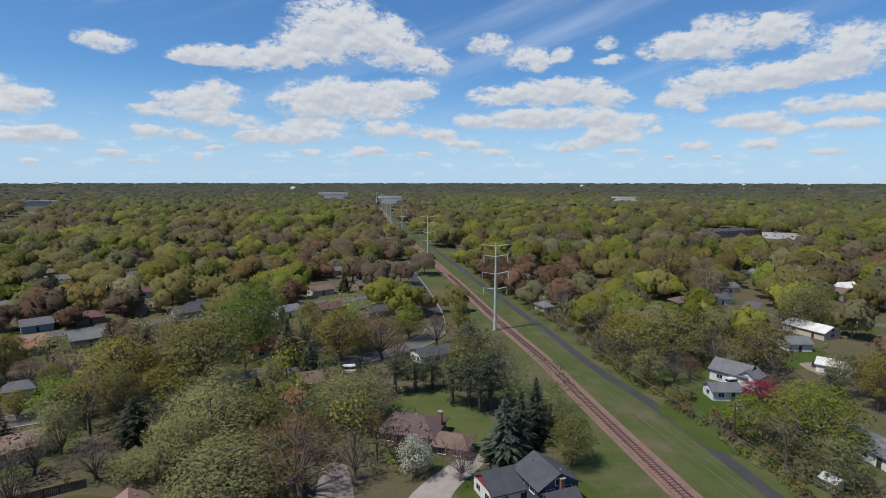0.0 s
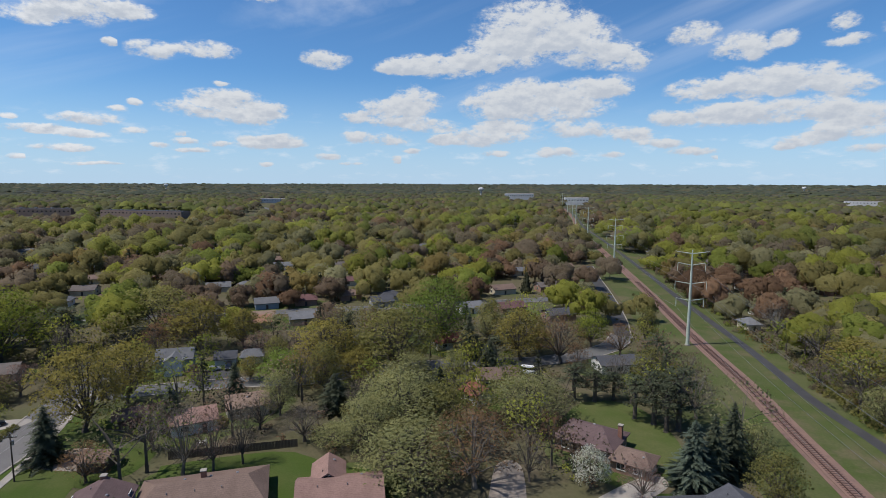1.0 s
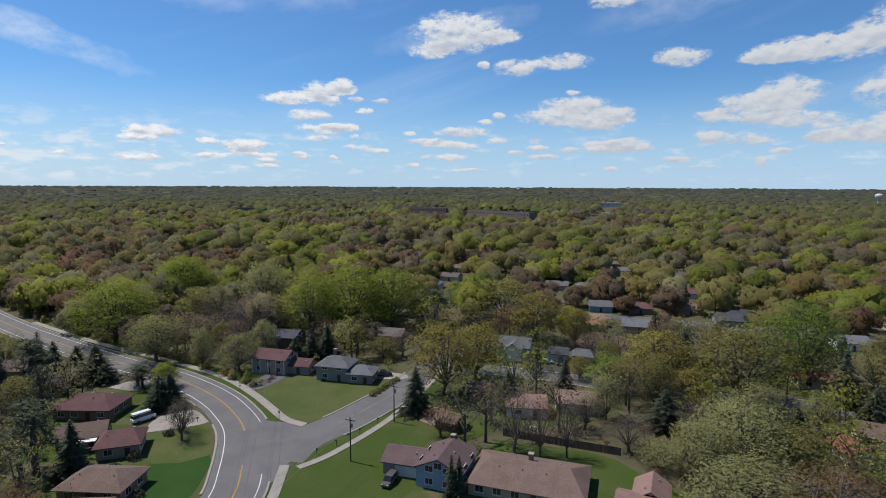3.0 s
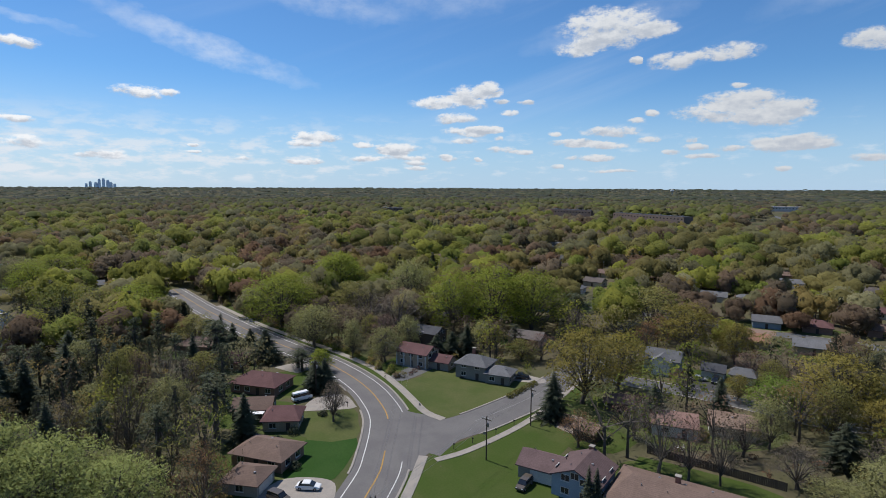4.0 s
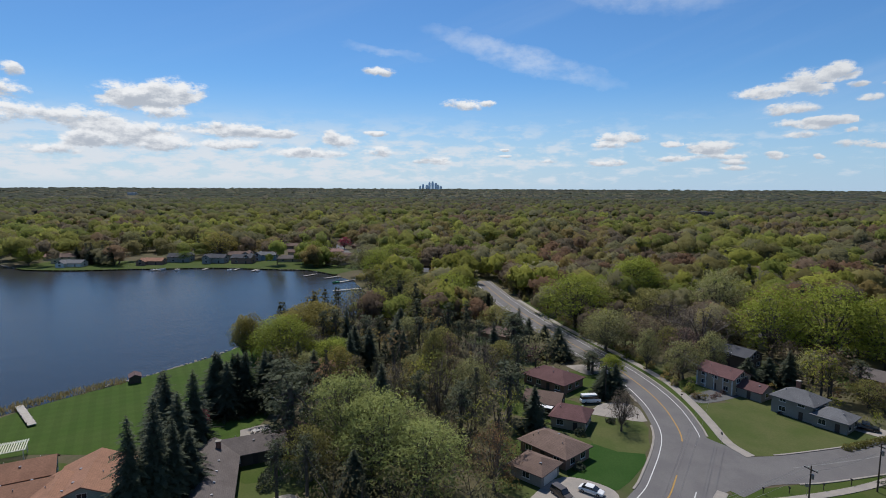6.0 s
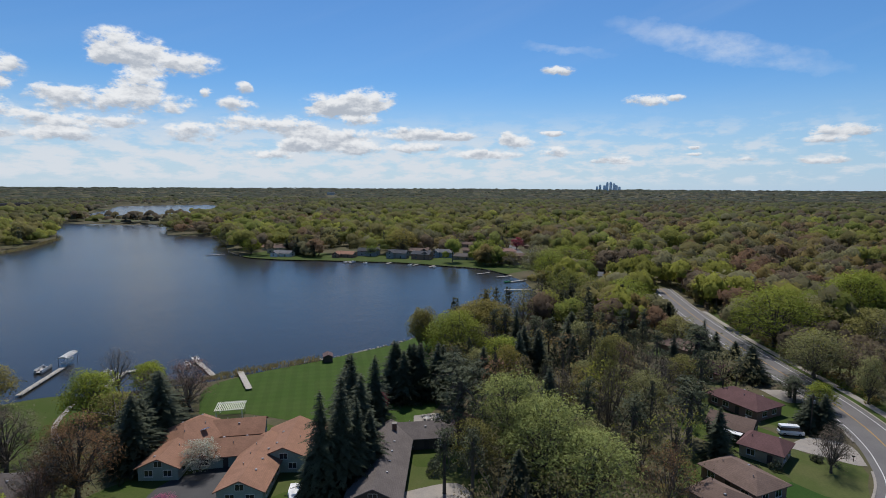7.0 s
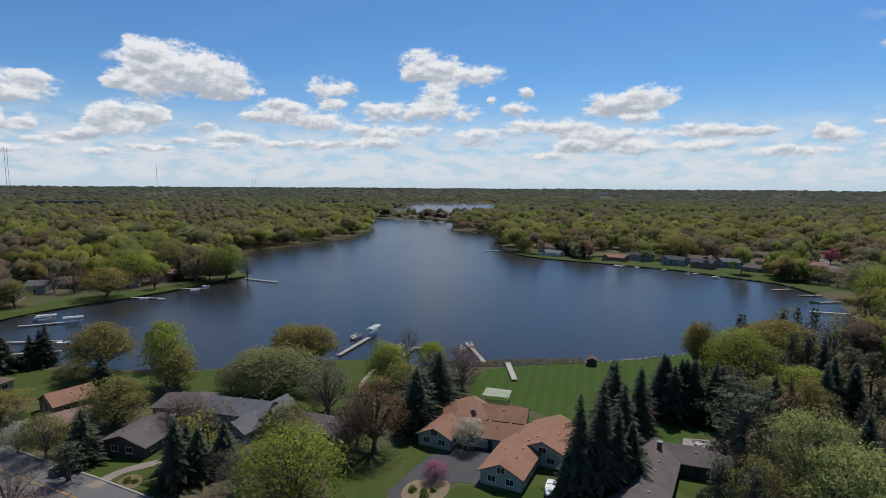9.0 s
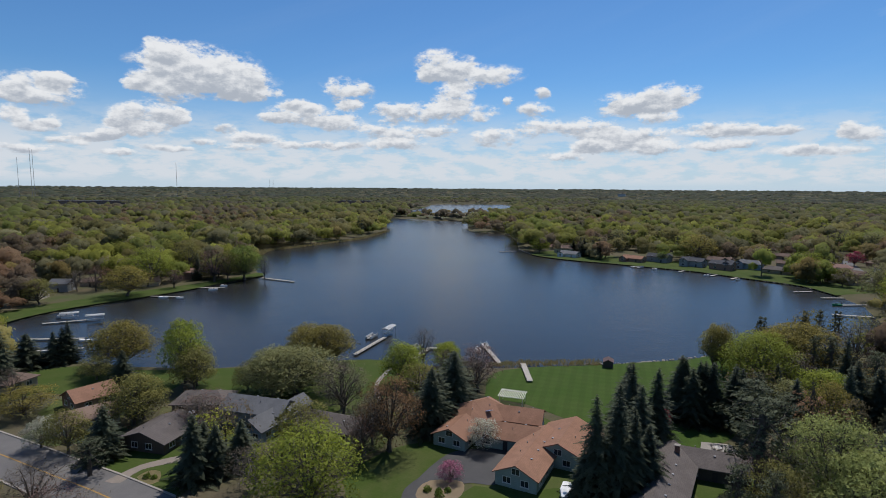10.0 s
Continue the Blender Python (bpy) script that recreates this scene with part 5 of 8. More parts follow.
FRAME_ME = frame_mesh(1.5, 1.15)
PANE_ME = mesh_of(boxed(-0.75, -0.03, 0, 0.75, 0.03, 1.15), "pane", GLASS)
SILL_ME = mesh_of(boxed(-0.9, -0.16, -0.17, 0.9, 0.0, -0.09), "sill", TRIM)
GARAGE_ME = None


def garage_mesh():
    bm = box(bmesh.new(), -2.45, -0.05, 0, 2.45, 0.05, 2.2)
    for i in range(4):
        for k in range(4):
            box(bm, -2.35 + k * 1.19, -0.075, 0.08 + i * 0.53, -1.27 + k * 1.19, -0.05, 0.52 + i * 0.53)
    return mesh_of(bm, "garage_door", DOOR)


GARAGE_ME = garage_mesh()
DOOR_ME = mesh_of(boxed(-0.5, -0.06, 0, 0.5, 0.05, 2.05, 0.02), "door", DARK_DOOR)
VENT_ME = mesh_of(tube(bmesh.new(), [(0, 0, -0.3), (0, 0, 0.35)], [0.09, 0.09], 6), "vent_pipe", METAL)
HOOD_ME = mesh_of(boxed(-0.22, -0.22, -0.2, 0.22, 0.22, 0.16, 0.05), "roof_vent", METAL)


def on_wall(house, me, m, x, y, z, ang, kids=()):
    ob = part(me.name.split(".")[0], me, None, house)
    ob.matrix_basis = m @ pose(x, y, z, 0, 0, ang)
    for k in kids:
        part(k.name.split(".")[0], k, None, ob)
    return ob


def roof_mesh(L, w, e, r, hip):
    bm = bmesh.new()
    if hip:
        k = min(L / 2 - 0.3, w / 2 * hip)
        lo = [bm.verts.new(p) for p in ((-L / 2, -w / 2, e - 0.18), (L / 2, -w / 2, e - 0.18), (L / 2, w / 2, e - 0.18), (-L / 2, w / 2, e - 0.18))]
        up = [bm.verts.new((v.co.x, v.co.y, e)) for v in lo]
        a, b = bm.verts.new((-L / 2 + k, 0, r)), bm.verts.new((L / 2 - k, 0, r))
        bm.faces.new(lo[::-1])
        for i in range(4):
            bm.faces.new((lo[i], lo[(i + 1) % 4], up[(i + 1) % 4], up[i]))
        bm.faces.new((up[0], up[1], b, a))
        bm.faces.new((up[1], up[2], b))
        bm.faces.new((up[2], up[3], a, b))
        bm.faces.new((up[3], up[0], a))
    else:
        sec = [(-w / 2, e), (0, r), (w / 2, e), (w / 2, e - 0.2), (0, r - 0.24), (-w / 2, e - 0.2)]
        A = [bm.verts.new((-L / 2, y, z)) for y, z in sec]
        B = [bm.verts.new((L / 2, y, z)) for y, z in sec]
        for i in range(6):
            j = (i + 1) % 6
            bm.faces.new((A[j], A[i], B[i], B[j]))
        bm.faces.new((A[0], A[1], A[4], A[5]))
        bm.faces.new((A[1], A[2], A[3], A[4]))
        bm.faces.new((B[5], B[4], B[1], B[0]))
        bm.faces.new((B[4], B[3], B[2], B[1]))
    return bm


def wall_mesh(L, w, e, r, hip, o):
    bm = bmesh.new()
    hw, hl = w / 2 - o, L / 2 - o * 0.8
    if hip:
        return box(bm, -hl, -hw, -0.2, hl, hw, e - 0.10)
    ez = e + (r - e) * (o / (w / 2)) - 0.22
    sec = [(-hw, -0.2), (hw, -0.2), (hw, ez), (0, r - 0.26), (-hw, ez)]
    A = [bm.verts.new((-hl, y, z)) for y, z in sec]
    B = [bm.verts.new((hl, y, z)) for y, z in sec]
    for i in range(5):
        j = (i + 1) % 5
        bm.faces.new((A[i], B[i], B[j], A[j]))
    bm.faces.new(A[::-1])
    bm.faces.new(B)
    return bm


def house(label, blocks, chimney=None, name="house", group="houses"):
    """Blocks: x, y, roof length, heading, roof width, eaves, ridge, hip (0: gable), roof colour, wall colour, garage end ('': none, +x, -x, +y or -y)."""
    x0, y0, _, h0 = blocks[0][:4]
    base = tagged(new(name), label, "house" if name == "house" else name.replace("_", " "), group)
    base.matrix_basis = pose(x0, y0, land(x0, y0), 0, 0, h0)
    inv = pose(x0, y0, 0, 0, 0, h0).inverted()
    for bi, (x, y, L, hd, w, e, r, hip, rc, wc, gar) in enumerate(blocks):
        m = inv @ pose(x, y, 0, 0, 0, hd)
        o = 0.7 if hip else 0.55
        wl = part("wall", wall_mesh(L, w, e, r, hip, o), WALL[wc], base)
        rf = part("roof", roof_mesh(L, w, e, r, hip), ROOF[rc], base)
        wl.matrix_basis = rf.matrix_basis = m
        hw, hl = w / 2 - o, L / 2 - o * 0.8
        storeys = [0.95] if e < 4 else [0.95, 3.45]
        kids = (PANE_ME, SILL_ME) if math.hypot(x, y) < 190 else (PANE_ME,)
        small = L < 5.5
        for s, ang in ((-1, 0), (1, 180)):
            n = max(1, int((L - 2) / (3.2 if math.hypot(x, y) < 190 else 5.8)))
            has_gar = gar == ("-y" if s < 0 else "+y")
            for i in range(n):
                xx = (i + 0.5) / n * (L - 2) - (L - 2) / 2
                for z in storeys:
                    if (small and i) or (has_gar and abs(xx - (hl - 3.2)) < 3.4 and z < 2) or (e < 2.4):
                        continue
                    if z < 2 and i == n // 2 and s < 0 and not gar and not small:
                        on_wall(base, DOOR_ME, m, xx, s * hw, 0.05, ang)
                    else:
                        on_wall(base, FRAME_ME, m, xx, s * hw, z, ang, kids)
            if has_gar:
                on_wall(base, GARAGE_ME, m, hl - 3.2, s * hw, 0.02, ang)
        for s, ang in ((-1, -90), (1, 90)):
            if gar == ("-x" if s < 0 else "+x"):
                on_wall(base, GARAGE_ME, m, s * hl, 0, 0.02, ang)
            elif w > 6 and e >= 2.4:
                for yy in ((-1.8, 1.8) if w > 7.5 and math.hypot(x, y) < 230 else (0,)):
                    for z in storeys:
                        on_wall(base, FRAME_ME, m, s * hl, yy, z, ang, kids)
                if e >= 2.6 and not hip and r - e > 1.9:
                    on_wall(base, FRAME_ME, m, s * hl, 0, e + 0.2, ang, (PANE_ME,))
        if L > 6 and math.hypot(x, y) < 190:
            for k in range(int(L / 3.5)):
                me = (VENT_ME, HOOD_ME)[k % 2]
                yy = 0.16 * w * (1 if (k + bi) % 2 else -1)
                xx = -L * 0.25 + k * L * 0.5 / max(1, int(L / 3.5) - 1)
                v = part(me.name.split(".")[0], me, None, rf)
                v.location = (xx, yy, r - (r - e) * abs(yy) / (w / 2) + 0.02)
        CLEAR.append((x, y, max(L, w) * 0.5 + 2.0))
        if math.hypot(x, y) > 200:
            SEEN.append((x, y, max(L, w) * 0.42))
    if chimney:
        cx, cy, ch = chimney
        c = part("chimney", boxed(-0.45, -0.45, 0, 0.45, 0.45, ch, 0.04), BRICK, base)
        part("cap", boxed(-0.55, -0.55, ch, 0.55, 0.55, ch + 0.15, 0.03), CONCRETE, c)
        c.matrix_basis = inv @ pose(cx, cy, 0, 0, 0, h0)
    return base


navy = house("two-storey navy house with slate roof and red gable", [
    (18.6, 93.4, 9.0, -68, 9.0, 4.9, 7.4, 0, "dark", "navy", ""), (11.2, 95.0, 9.5, 22, 8.6, 2.9, 5.3, 0, "dark", "white", ""),
    (20.0, 88.0, 6.5, 22, 7.0, 3.0, 5.2, 0, "dark", "navy", "")], (20.5, 89.5, 6.4))
bm = bmesh.new()
tri = [bm.verts.new(p) for p in ((-4.40, -3.3, 2.95), (-4.40, 3.3, 2.95), (-4.40, 0, 4.85), (-4.34, -3.3, 2.95), (-4.34, 3.3, 2.95), (-4.34, 0, 4.85))]
for q in ((0, 2, 1), (3, 4, 5), (0, 1, 4, 3), (1, 2, 5, 4), (2, 0, 3, 5)):
    bm.faces.new([tri[k] for k in q])
gable = part("gable_panel", bm, WALL["redwood"], navy, "red gable boarding")
gable.matrix_basis = pose(18.6, 93.4, 0, 0, 0, -68).inverted() @ pose(11.2, 95.0, 0, 0, 0, 22)
house("low brown house with brick chimney on a wide lawn", [
    (-6.6, 118.3, 13.5, -16, 11.5, 2.9, 5.2, 0.75, "mauve", "brick", ""), (2.2, 111.2, 8.5, -16, 7.5, 2.6, 4.2, 0.6, "brown", "brick", "+x")], (-0.6, 118.0, 6.0))
house("long low white house with dark grey roof", [(-0.4, 174.1, 19.5, 28, 9.0, 2.8, 4.7, 0, "dark", "white", "")])
house("yellow house with long brown shingle roof", [(-34.7, 148.4, 12.0, 25, 9.0, 3.0, 5.1, 0, "brown", "yellow", "")])
house("white garage with bright red-brown roof", [(-36.8, 135.2, 7.8, -39, 7.2, 2.6, 4.5, 0, "red", "white", "+x")], name="garage")
house("low house with red hipped roof", [(-58.3, 179.3, 14, 38, 9.5, 2.8, 4.7, 0.8, "red", "cream", "")])
house("tan house with orange-brown roof facing the street", [(-142.5, 184.5, 12, 35, 9.0, 2.8, 4.8, 0, "tan", "tan", "")])
house("small white garden shed with grey roof", [(-89.8, 171.4, 6.5, 30, 6.0, 2.6, 4.1, 0, "grey", "white", "")], name="shed")
house("white cape house with grey roof beside the trail", [
    (84.0, 153.8, 11.0, -51, 8.8, 3.2, 5.9, 0, "grey", "white", ""), (86.5, 149.5, 7.0, 40, 6.0, 3.0, 5.2, 0, "grey", "white", "")])
house("white detached garage with grey roof", [(74.6, 141.7, 8.4, 0, 6.6, 2.5, 4.1, 0, "grey", "white", "")], name="garage")
house("white house with grey roof among spring trees", [(91.0, 107.0, 15.0, -78, 9.0, 2.8, 4.9, 0, "grey", "white", "")])
house("small white shed with pale roof", [(72.8, 97.0, 3.6, -70, 3.2, 2.0, 2.8, 0, "white", "white", "")], name="shed")
house("small white house at the street end", [(120.9, 184.3, 9.0, 0, 7.5, 2.7, 4.7, 0, "grey", "white", "")])
house("white garage with pale roof on a gravel drive", [(117.5, 161.5, 7.5, -44, 6.8, 2.5, 4.1, 0, "white", "white", "-y")], name="garage")
house("blue split-level house with mauve roof", [
    (-81.6, 62.0, 10.5, -57, 10.0, 4.0, 6.3, 0, "mauve", "blue", ""), (-89.2, 58.0, 9.0, 38, 8.0, 2.8, 4.7, 0, "mauve", "stone", "-y")], (-84.6, 66.0, 6.6))
house("long low house with brown hipped roof", [(-69.7, 72.9, 22.0, 35, 14.0, 2.6, 5.0, 0.5, "brown", "tan", "")], (-71, 74.5, 5.6))
house("house with rose-brown roof below large trees", [(-47.5, 81.8, 15.5, 29, 9.5, 2.8, 4.8, 0, "pink", "cream", ""), (-51.7, 85.0, 8.0, 119, 6.5, 3.2, 5.3, 0, "pink", "cream", "")])
house("stone house with grey hipped roof on the corner", [
    (-147.0, 70.4, 10.8, 41, 9.4, 4.4, 6.6, 0.8, "grey", "stone", ""), (-140.0, 75.2, 8.4, 45, 8.0, 2.9, 4.7, 0.8, "grey", "stone", "")], (-152.5, 72.5, 6.8))
porch_house = house("two-storey tan house with maroon roof and white porch columns", [
    (-164.0, 57.8, 12.0, 38, 9.0, 4.6, 6.7, 0, "maroon", "tan", ""), (-157.6, 63.8, 7.6, 41, 6.8, 2.6, 4.4, 0, "maroon", "stone", "")])
for k in range(5):
    part("column", boxed(-5.4 + k * 2.7 - 0.13, -4.35, 0, -5.4 + k * 2.7 + 0.13, -4.1, 4.5), TRIM, porch_house)
part("porch_floor", boxed(-5.8, -4.5, 0.02, 5.8, -3.9, 0.2), CONCRETE, porch_house)
house("dark house half hidden in the trees", [(-187.3, 69.6, 13.0, 38, 9.0, 4.2, 6.2, 0, "dark", "dark", "")])
house("brown house behind the corner lot", [(-171.2, 102.9, 13.0, 39, 9.0, 3.0, 5.1, 0, "taupe", "brick", "")])
house("white cape house with dormer gable", [(-130.3, 128.2, 11.0, 34, 9.0, 4.2, 6.7, 0, "grey", "blue", ""), (-127.8, 124.8, 6.0, -56, 6.0, 4.2, 6.2, 0, "grey", "white", "")])
house("white garage beside the drive", [(-119.2, 137.0, 7.0, 34, 6.5, 2.6, 4.4, 0, "dark", "white", "-y")], name="garage")
house("grey garage beside the drive", [(-112.9, 141.6, 7.5, 34, 6.5, 2.6, 4.4, 0.5, "grey", "cream", "-y")], name="garage")
house("small weathered outbuilding with brown patched roof", [(-110.6, 94.2, 8.0, 50, 7.0, 2.5, 4.0, 0.7, "brown", "dark", "")], name="shed")
house("garage with faded orange roof", [(-99.7, 76.8, 6.4, 20, 6.0, 2.3, 3.8, 0, "tan", "dark", "")], name="garage")
house("house with rose-tan roof by the fence", [(-95.2, 97.5, 10.5, 48, 9.0, 2.8, 4.8, 0, "pink", "white", ""), (-89.5, 109.5, 10.5, 43, 9.5, 2.8, 4.8, 0, "tan", "cream", "")])
house("low house with tan-brown hipped roof", [
    (-115.5, 7.5, 13.0, 50, 9.6, 2.7, 4.7, 0.8, "brown", "brick", ""), (-106.0, 3.2, 8.2, 57, 8.0, 2.6, 4.3, 0.7, "brown", "stone", "+x")])
house("brown-roofed house by the curve", [(-132.0, 12.4, 9.2, 72, 9.0, 2.8, 4.9, 0.5, "maroon", "tan", "")])
house("small house with dark brown roof", [(-141.2, 6.3, 10.0, 75, 9.0, 2.7, 4.6, 0, "brown", "dark", "")])
house("house with maroon hipped roof", [(-158.9, 9.4, 15.0, 52, 11.0, 2.8, 5.1, 0.8, "maroon", "brick", "")])
house("house with maroon roof under a spruce", [(-183.6, 0.1, 13.0, 62, 10.0, 2.8, 5.0, 0.8, "maroon", "brick", "")])
house("house with red-brown hipped roof by the lake road", [(-205, -8, 13, 60, 10, 2.8, 5.0, 0.8, "brown", "brick", "")])
house("large rambling lakeside house with terracotta shingle roofs", [
    (-76.6, -78.4, 21.0, 28, 9.4, 2.7, 4.9, 0, "terra", "sage", ""), (-86.6, -78.2, 15.5, 28, 13.0, 2.7, 5.5, 0, "terra", "sage", ""),
    (-79.5, -89.0, 14.0, 127, 9.0, 2.6, 4.7, 0, "terra", "sage", ""), (-70.6, -96.4, 9.5, 29, 8.8, 2.6, 4.6, 0, "terra", "sage", ""),
    (-80.9, -101.1, 15.0, 175, 14.0, 2.8, 5.8, 0.75, "terra", "sage", ""), (-87.4, -94.0, 11.5, 128, 8.6, 2.7, 4.9, 0, "terra", "sage", "")])
house("long low house with taupe roof in two wings", [
    (-88.5, -56.6, 29.0, 25, 10.5, 2.7, 5.2, 0, "taupe", "dark", ""), (-105.0, -56.0, 13.5, 124, 9.0, 2.7, 4.8, 0, "taupe", "dark", "")], (-98.5, -60.0, 6.0))
house("brown house with low gabled roof near the road", [(-15.5, -133.5, 13.0, 41, 12.5, 2.5, 4.6, 0, "taupe", "dark", "")])
house("house with terracotta roof on a sloping lawn", [(-3.1, -166.6, 11.0, 20, 9.5, 2.8, 5.2, 0, "terra", "brick", ""), (-2.2, -152.0, 12.0, 10, 9.5, 2.7, 4.6, 0, "tan", "cream", "")])
house("brown-roofed house at the lake's end", [(15.7, -192.6, 12.0, 131, 10, 2.8, 5.0, 0.7, "brown", "tan", "")])
house("grey lakeside house with several gables", [
    (-36.5, -131.4, 17.0, 130, 9.5, 3.9, 6.3, 0, "grey", "grey", ""), (-35.0, -124.0, 9.0, -150, 8.0, 2.8, 5.1, 0, "grey", "blue", ""),
    (-43.5, -127.5, 8.0, -150, 6.5, 3.6, 5.8, 0, "grey", "blue", ""), (-48.6, -115.4, 16.0, 124, 9.5, 2.7, 4.9, 0, "taupe", "grey", "")])
house("low house with brown roof under bare trees", [(-27.2, -147.5, 14.0, 147, 10.0, 2.7, 4.8, 0.7, "taupe", "tan", "")])
SHORE_HOUSES = [
    (-376, -357, 22.1, 100, "pink", "cream", 0), (-347, -317, 21.5, 100, "grey", "white", 0), (-367, -269, 26.4, 100, "terra", "brick", 0), (-383, -258, 22.0, 100, "dark", "grey", 1),
    (-399, -239, 20.4, 100, "dark", "tan", 0), (-403, -220, 22.4, 100, "brown", "tan", 1), (-405, -199, 24.2, 100, "grey", "blue", 1), (-399, -178, 28.8, 100, "taupe", "tan", 0),
    (-485, -215, 22.6, 100, "brown", "tan", 0), (-450, -160, 19.2, 100, "pink", "cream", 0), (-424, -142, 16.4, 75, "brown", "brick", 0), (-490, -179, 14.0, 100, "pink", "white", 0),
    (-366, -340, 19, 109, "brown", "cream", 1), (-383, -229, 19, 98, "dark", "grey", 1), (-385, -208, 16, 96, "dark", "brick", 1), (-392, -136, 17, 60, "taupe", "tan", 0),
    (-430, -122, 12, 64, "pink", "cream", 0), (-462, -136, 12, 64, "pink", "white", 1), (-498, -152, 13, 64, "brown", "brick", 0), (-534, -176, 12, 64, "pink", "cream", 1),
    (-350, -66.9, 13, 98, "grey", "white", 0), (-440, -190, 13, 110, "brown", "cream", 0), (-330, -55, 12, 80, "dark", "tan", 0),]
FAR_SHORE = [(-344, -122), (-360, -146), (-360, -176), (-360, -212), (-352, -240), (-343, -270), (-330, -308), (-333, -348), (-341, -349), (-338, -310),
             (-351, -274), (-360, -244), (-368, -213), (-368, -178), (-367, -146), (-352, -116)]
ground_patch("shore_lawn", [(x + 1.0, y) for x, y in FAR_SHORE[:8]] + [(x - 44, y - 4) for x, y in FAR_SHORE[7:0:-1]] + [(-398, -108)], LAWN, 0.03, step=8.0)
NEAR_POINT = [(-104, -353), (-78, -340), (-53, -325), (-30, -316), (-2, -306), (14, -296), (27, -284), (34, -300), (18, -316), (-4, -326), (-36, -336), (-60, -343), (-84, -354), (-104, -366)]
ground_patch("shore_lawn", NEAR_POINT, LAWN, 0.032)
LEFT_SHORE = [(2.7, -359.1, 11, 148, "grey", "grey", 1), (-12, -368, 12, 148, "brown", "tan", 0), (14.2, -340.6, 10, 148, "taupe", "cream", 1),
              (-60.1, -364.7, 15, 170, "pink", "brick", 1), (-98.8, -430.7, 12, 149, "brown", "brick", 1), (31.6, -526.6, 11, 40, "dark", "white", 1), (-38, -352, 12, 165, "brown", "tan", 0)]
SUBURB = [
    (-139, 178, 11.0, 38, "terra", "tan", 0), (-157, 208, 11.0, 41, "grey", "blue", 0), (-144, 220, 11.0, 36, "maroon", "brick", 0), (-175, 312, 13.4, 40, "taupe", "cream", 1),
    (-179, 302, 11.0, 38, "grey", "white", 0), (-164, 428, 15.1, 41, "grey", "white", 1), (-111, 242, 11.0, 36, "dark", "cream", 0), (-118, 303, 16.9, 40, "brown", "tan", 0),
    (-67, 231, 11.0, 38, "grey", "white", 0), (-127, 602, 19.0, 41, "grey", "cream", 0), (-44, 362, 17.0, 36, "brown", "brick", 0), (-168, 571, 15.9, 40, "brown", "white", 0),
    (-125, 190, 13.1, 38, "grey", "tan", 0), (-50, 237, 12.7, 41, "maroon", "brick", 0), (-192, 240, 12.8, 36, "grey", "white", 0), (-148, 571, 14.6, 40, "grey", "white", 0),
    (-130, 237, 11.0, 38, "brown", "brick", 0), (-231, 191, 15.6, 41, "maroon", "brick", 0), (-249, 179, 11.0, 36, "grey", "white", 0), (-587, 107, 18.4, 40, "grey", "white", 0),
    (-313, 95, 12.2, 38, "grey", "cream", 0), (-398, 159, 15.0, 41, "brown", "brick", 0), (-449, 299, 12.2, 36, "grey", "white", 0), (-358, 241, 13.4, 40, "dark", "cream", 0),
    (63, 455, 12.3, -75, "brown", "cream", 0), (43, 335, 11.9, 12, "brown", "tan", 0), (192, 521, 20, 15, "grey", "white", 0), (144, 422, 12.0, -70, "grey", "white", 1),
    (99, 272, 13.3, -75, "brown", "tan", 0), (130, 257, 11.0, 12, "grey", "white", 0), (148, 285, 12.0, 15, "grey", "white", 0), (180, 329, 11.6, -70, "dark", "grey", 0),
    (190, 327, 11.7, -75, "grey", "grey", 0), (203, 277, 15.7, 12, "white", "white", 1), (184, 247, 11.5, 15, "grey", "white", 0), (139, 203, 18.1, -70, "white", "cream", 0),
    (272, 336, 13.4, -75, "grey", "white", 0), (18, 467, 11.0, 41, "grey", "white", 0), (182, 622, 17.3, 15, "brown", "cream", 0), (-218, 305, 15.5, 40, "grey", "white", 0),
    (-109, 229, 11.0, 38, "dark", "grey", 0),
]
TOWN = [
    (111.2, 249.4, 12, 8, "brown", "brick", 0), (191.8, 264.1, 12, -68, "brown", "white", 1), (-262, 202, 12, 30, "taupe", "cream", 0), (205, 245, 9, 20, "grey", "white", 0),
    (60, 330, 12, 10, "grey", "white", 0), (70, 372, 12, 10, "brown", "tan", 0), (52, 420, 12, 10, "taupe", "white", 0), (55, 268, 8, 30, "grey", "white", 0),
    (45, 240, 6, 20, "grey", "cream", 0), (98, 330, 12, 15, "brown", "brick", 0), (-205, 232, 13, 40, "grey", "cream", 0),
]
for x, y, L, hd, rc, wc, two in SHORE_HOUSES + LEFT_SHORE + SUBURB + TOWN:
    house(("two-storey " if two else "low ") + {"white": "white", "cream": "cream", "grey": "grey", "blue": "blue-grey", "brick": "brick", "tan": "tan"}[wc] + " house with "
          + {"terra": "terracotta", "pink": "rose-brown", "white": "pale"}.get(rc, rc) + " roof among trees",
          [(x, y, min(L, 17.0), hd, 9.5, 4.2 if two else 2.8, 6.5 if two else 4.9, 0 if (int(x) % 3) else 0.8, rc, wc, "")]
          + ([(x - math.sin(radians(hd)) * 2.2 * k + math.cos(radians(hd)) * L * 0.22 * k, y + math.cos(radians(hd)) * 2.2 * k + math.sin(radians(hd)) * L * 0.22 * k, 11.5, hd + 90, 7.0,
               4.4 if two else 2.7, 6.6 if two else 4.8, 0, rc, wc, "") for k in (1 if int(x + y) % 2 else -1,)] if L > 15.5 and x < -300 else []))


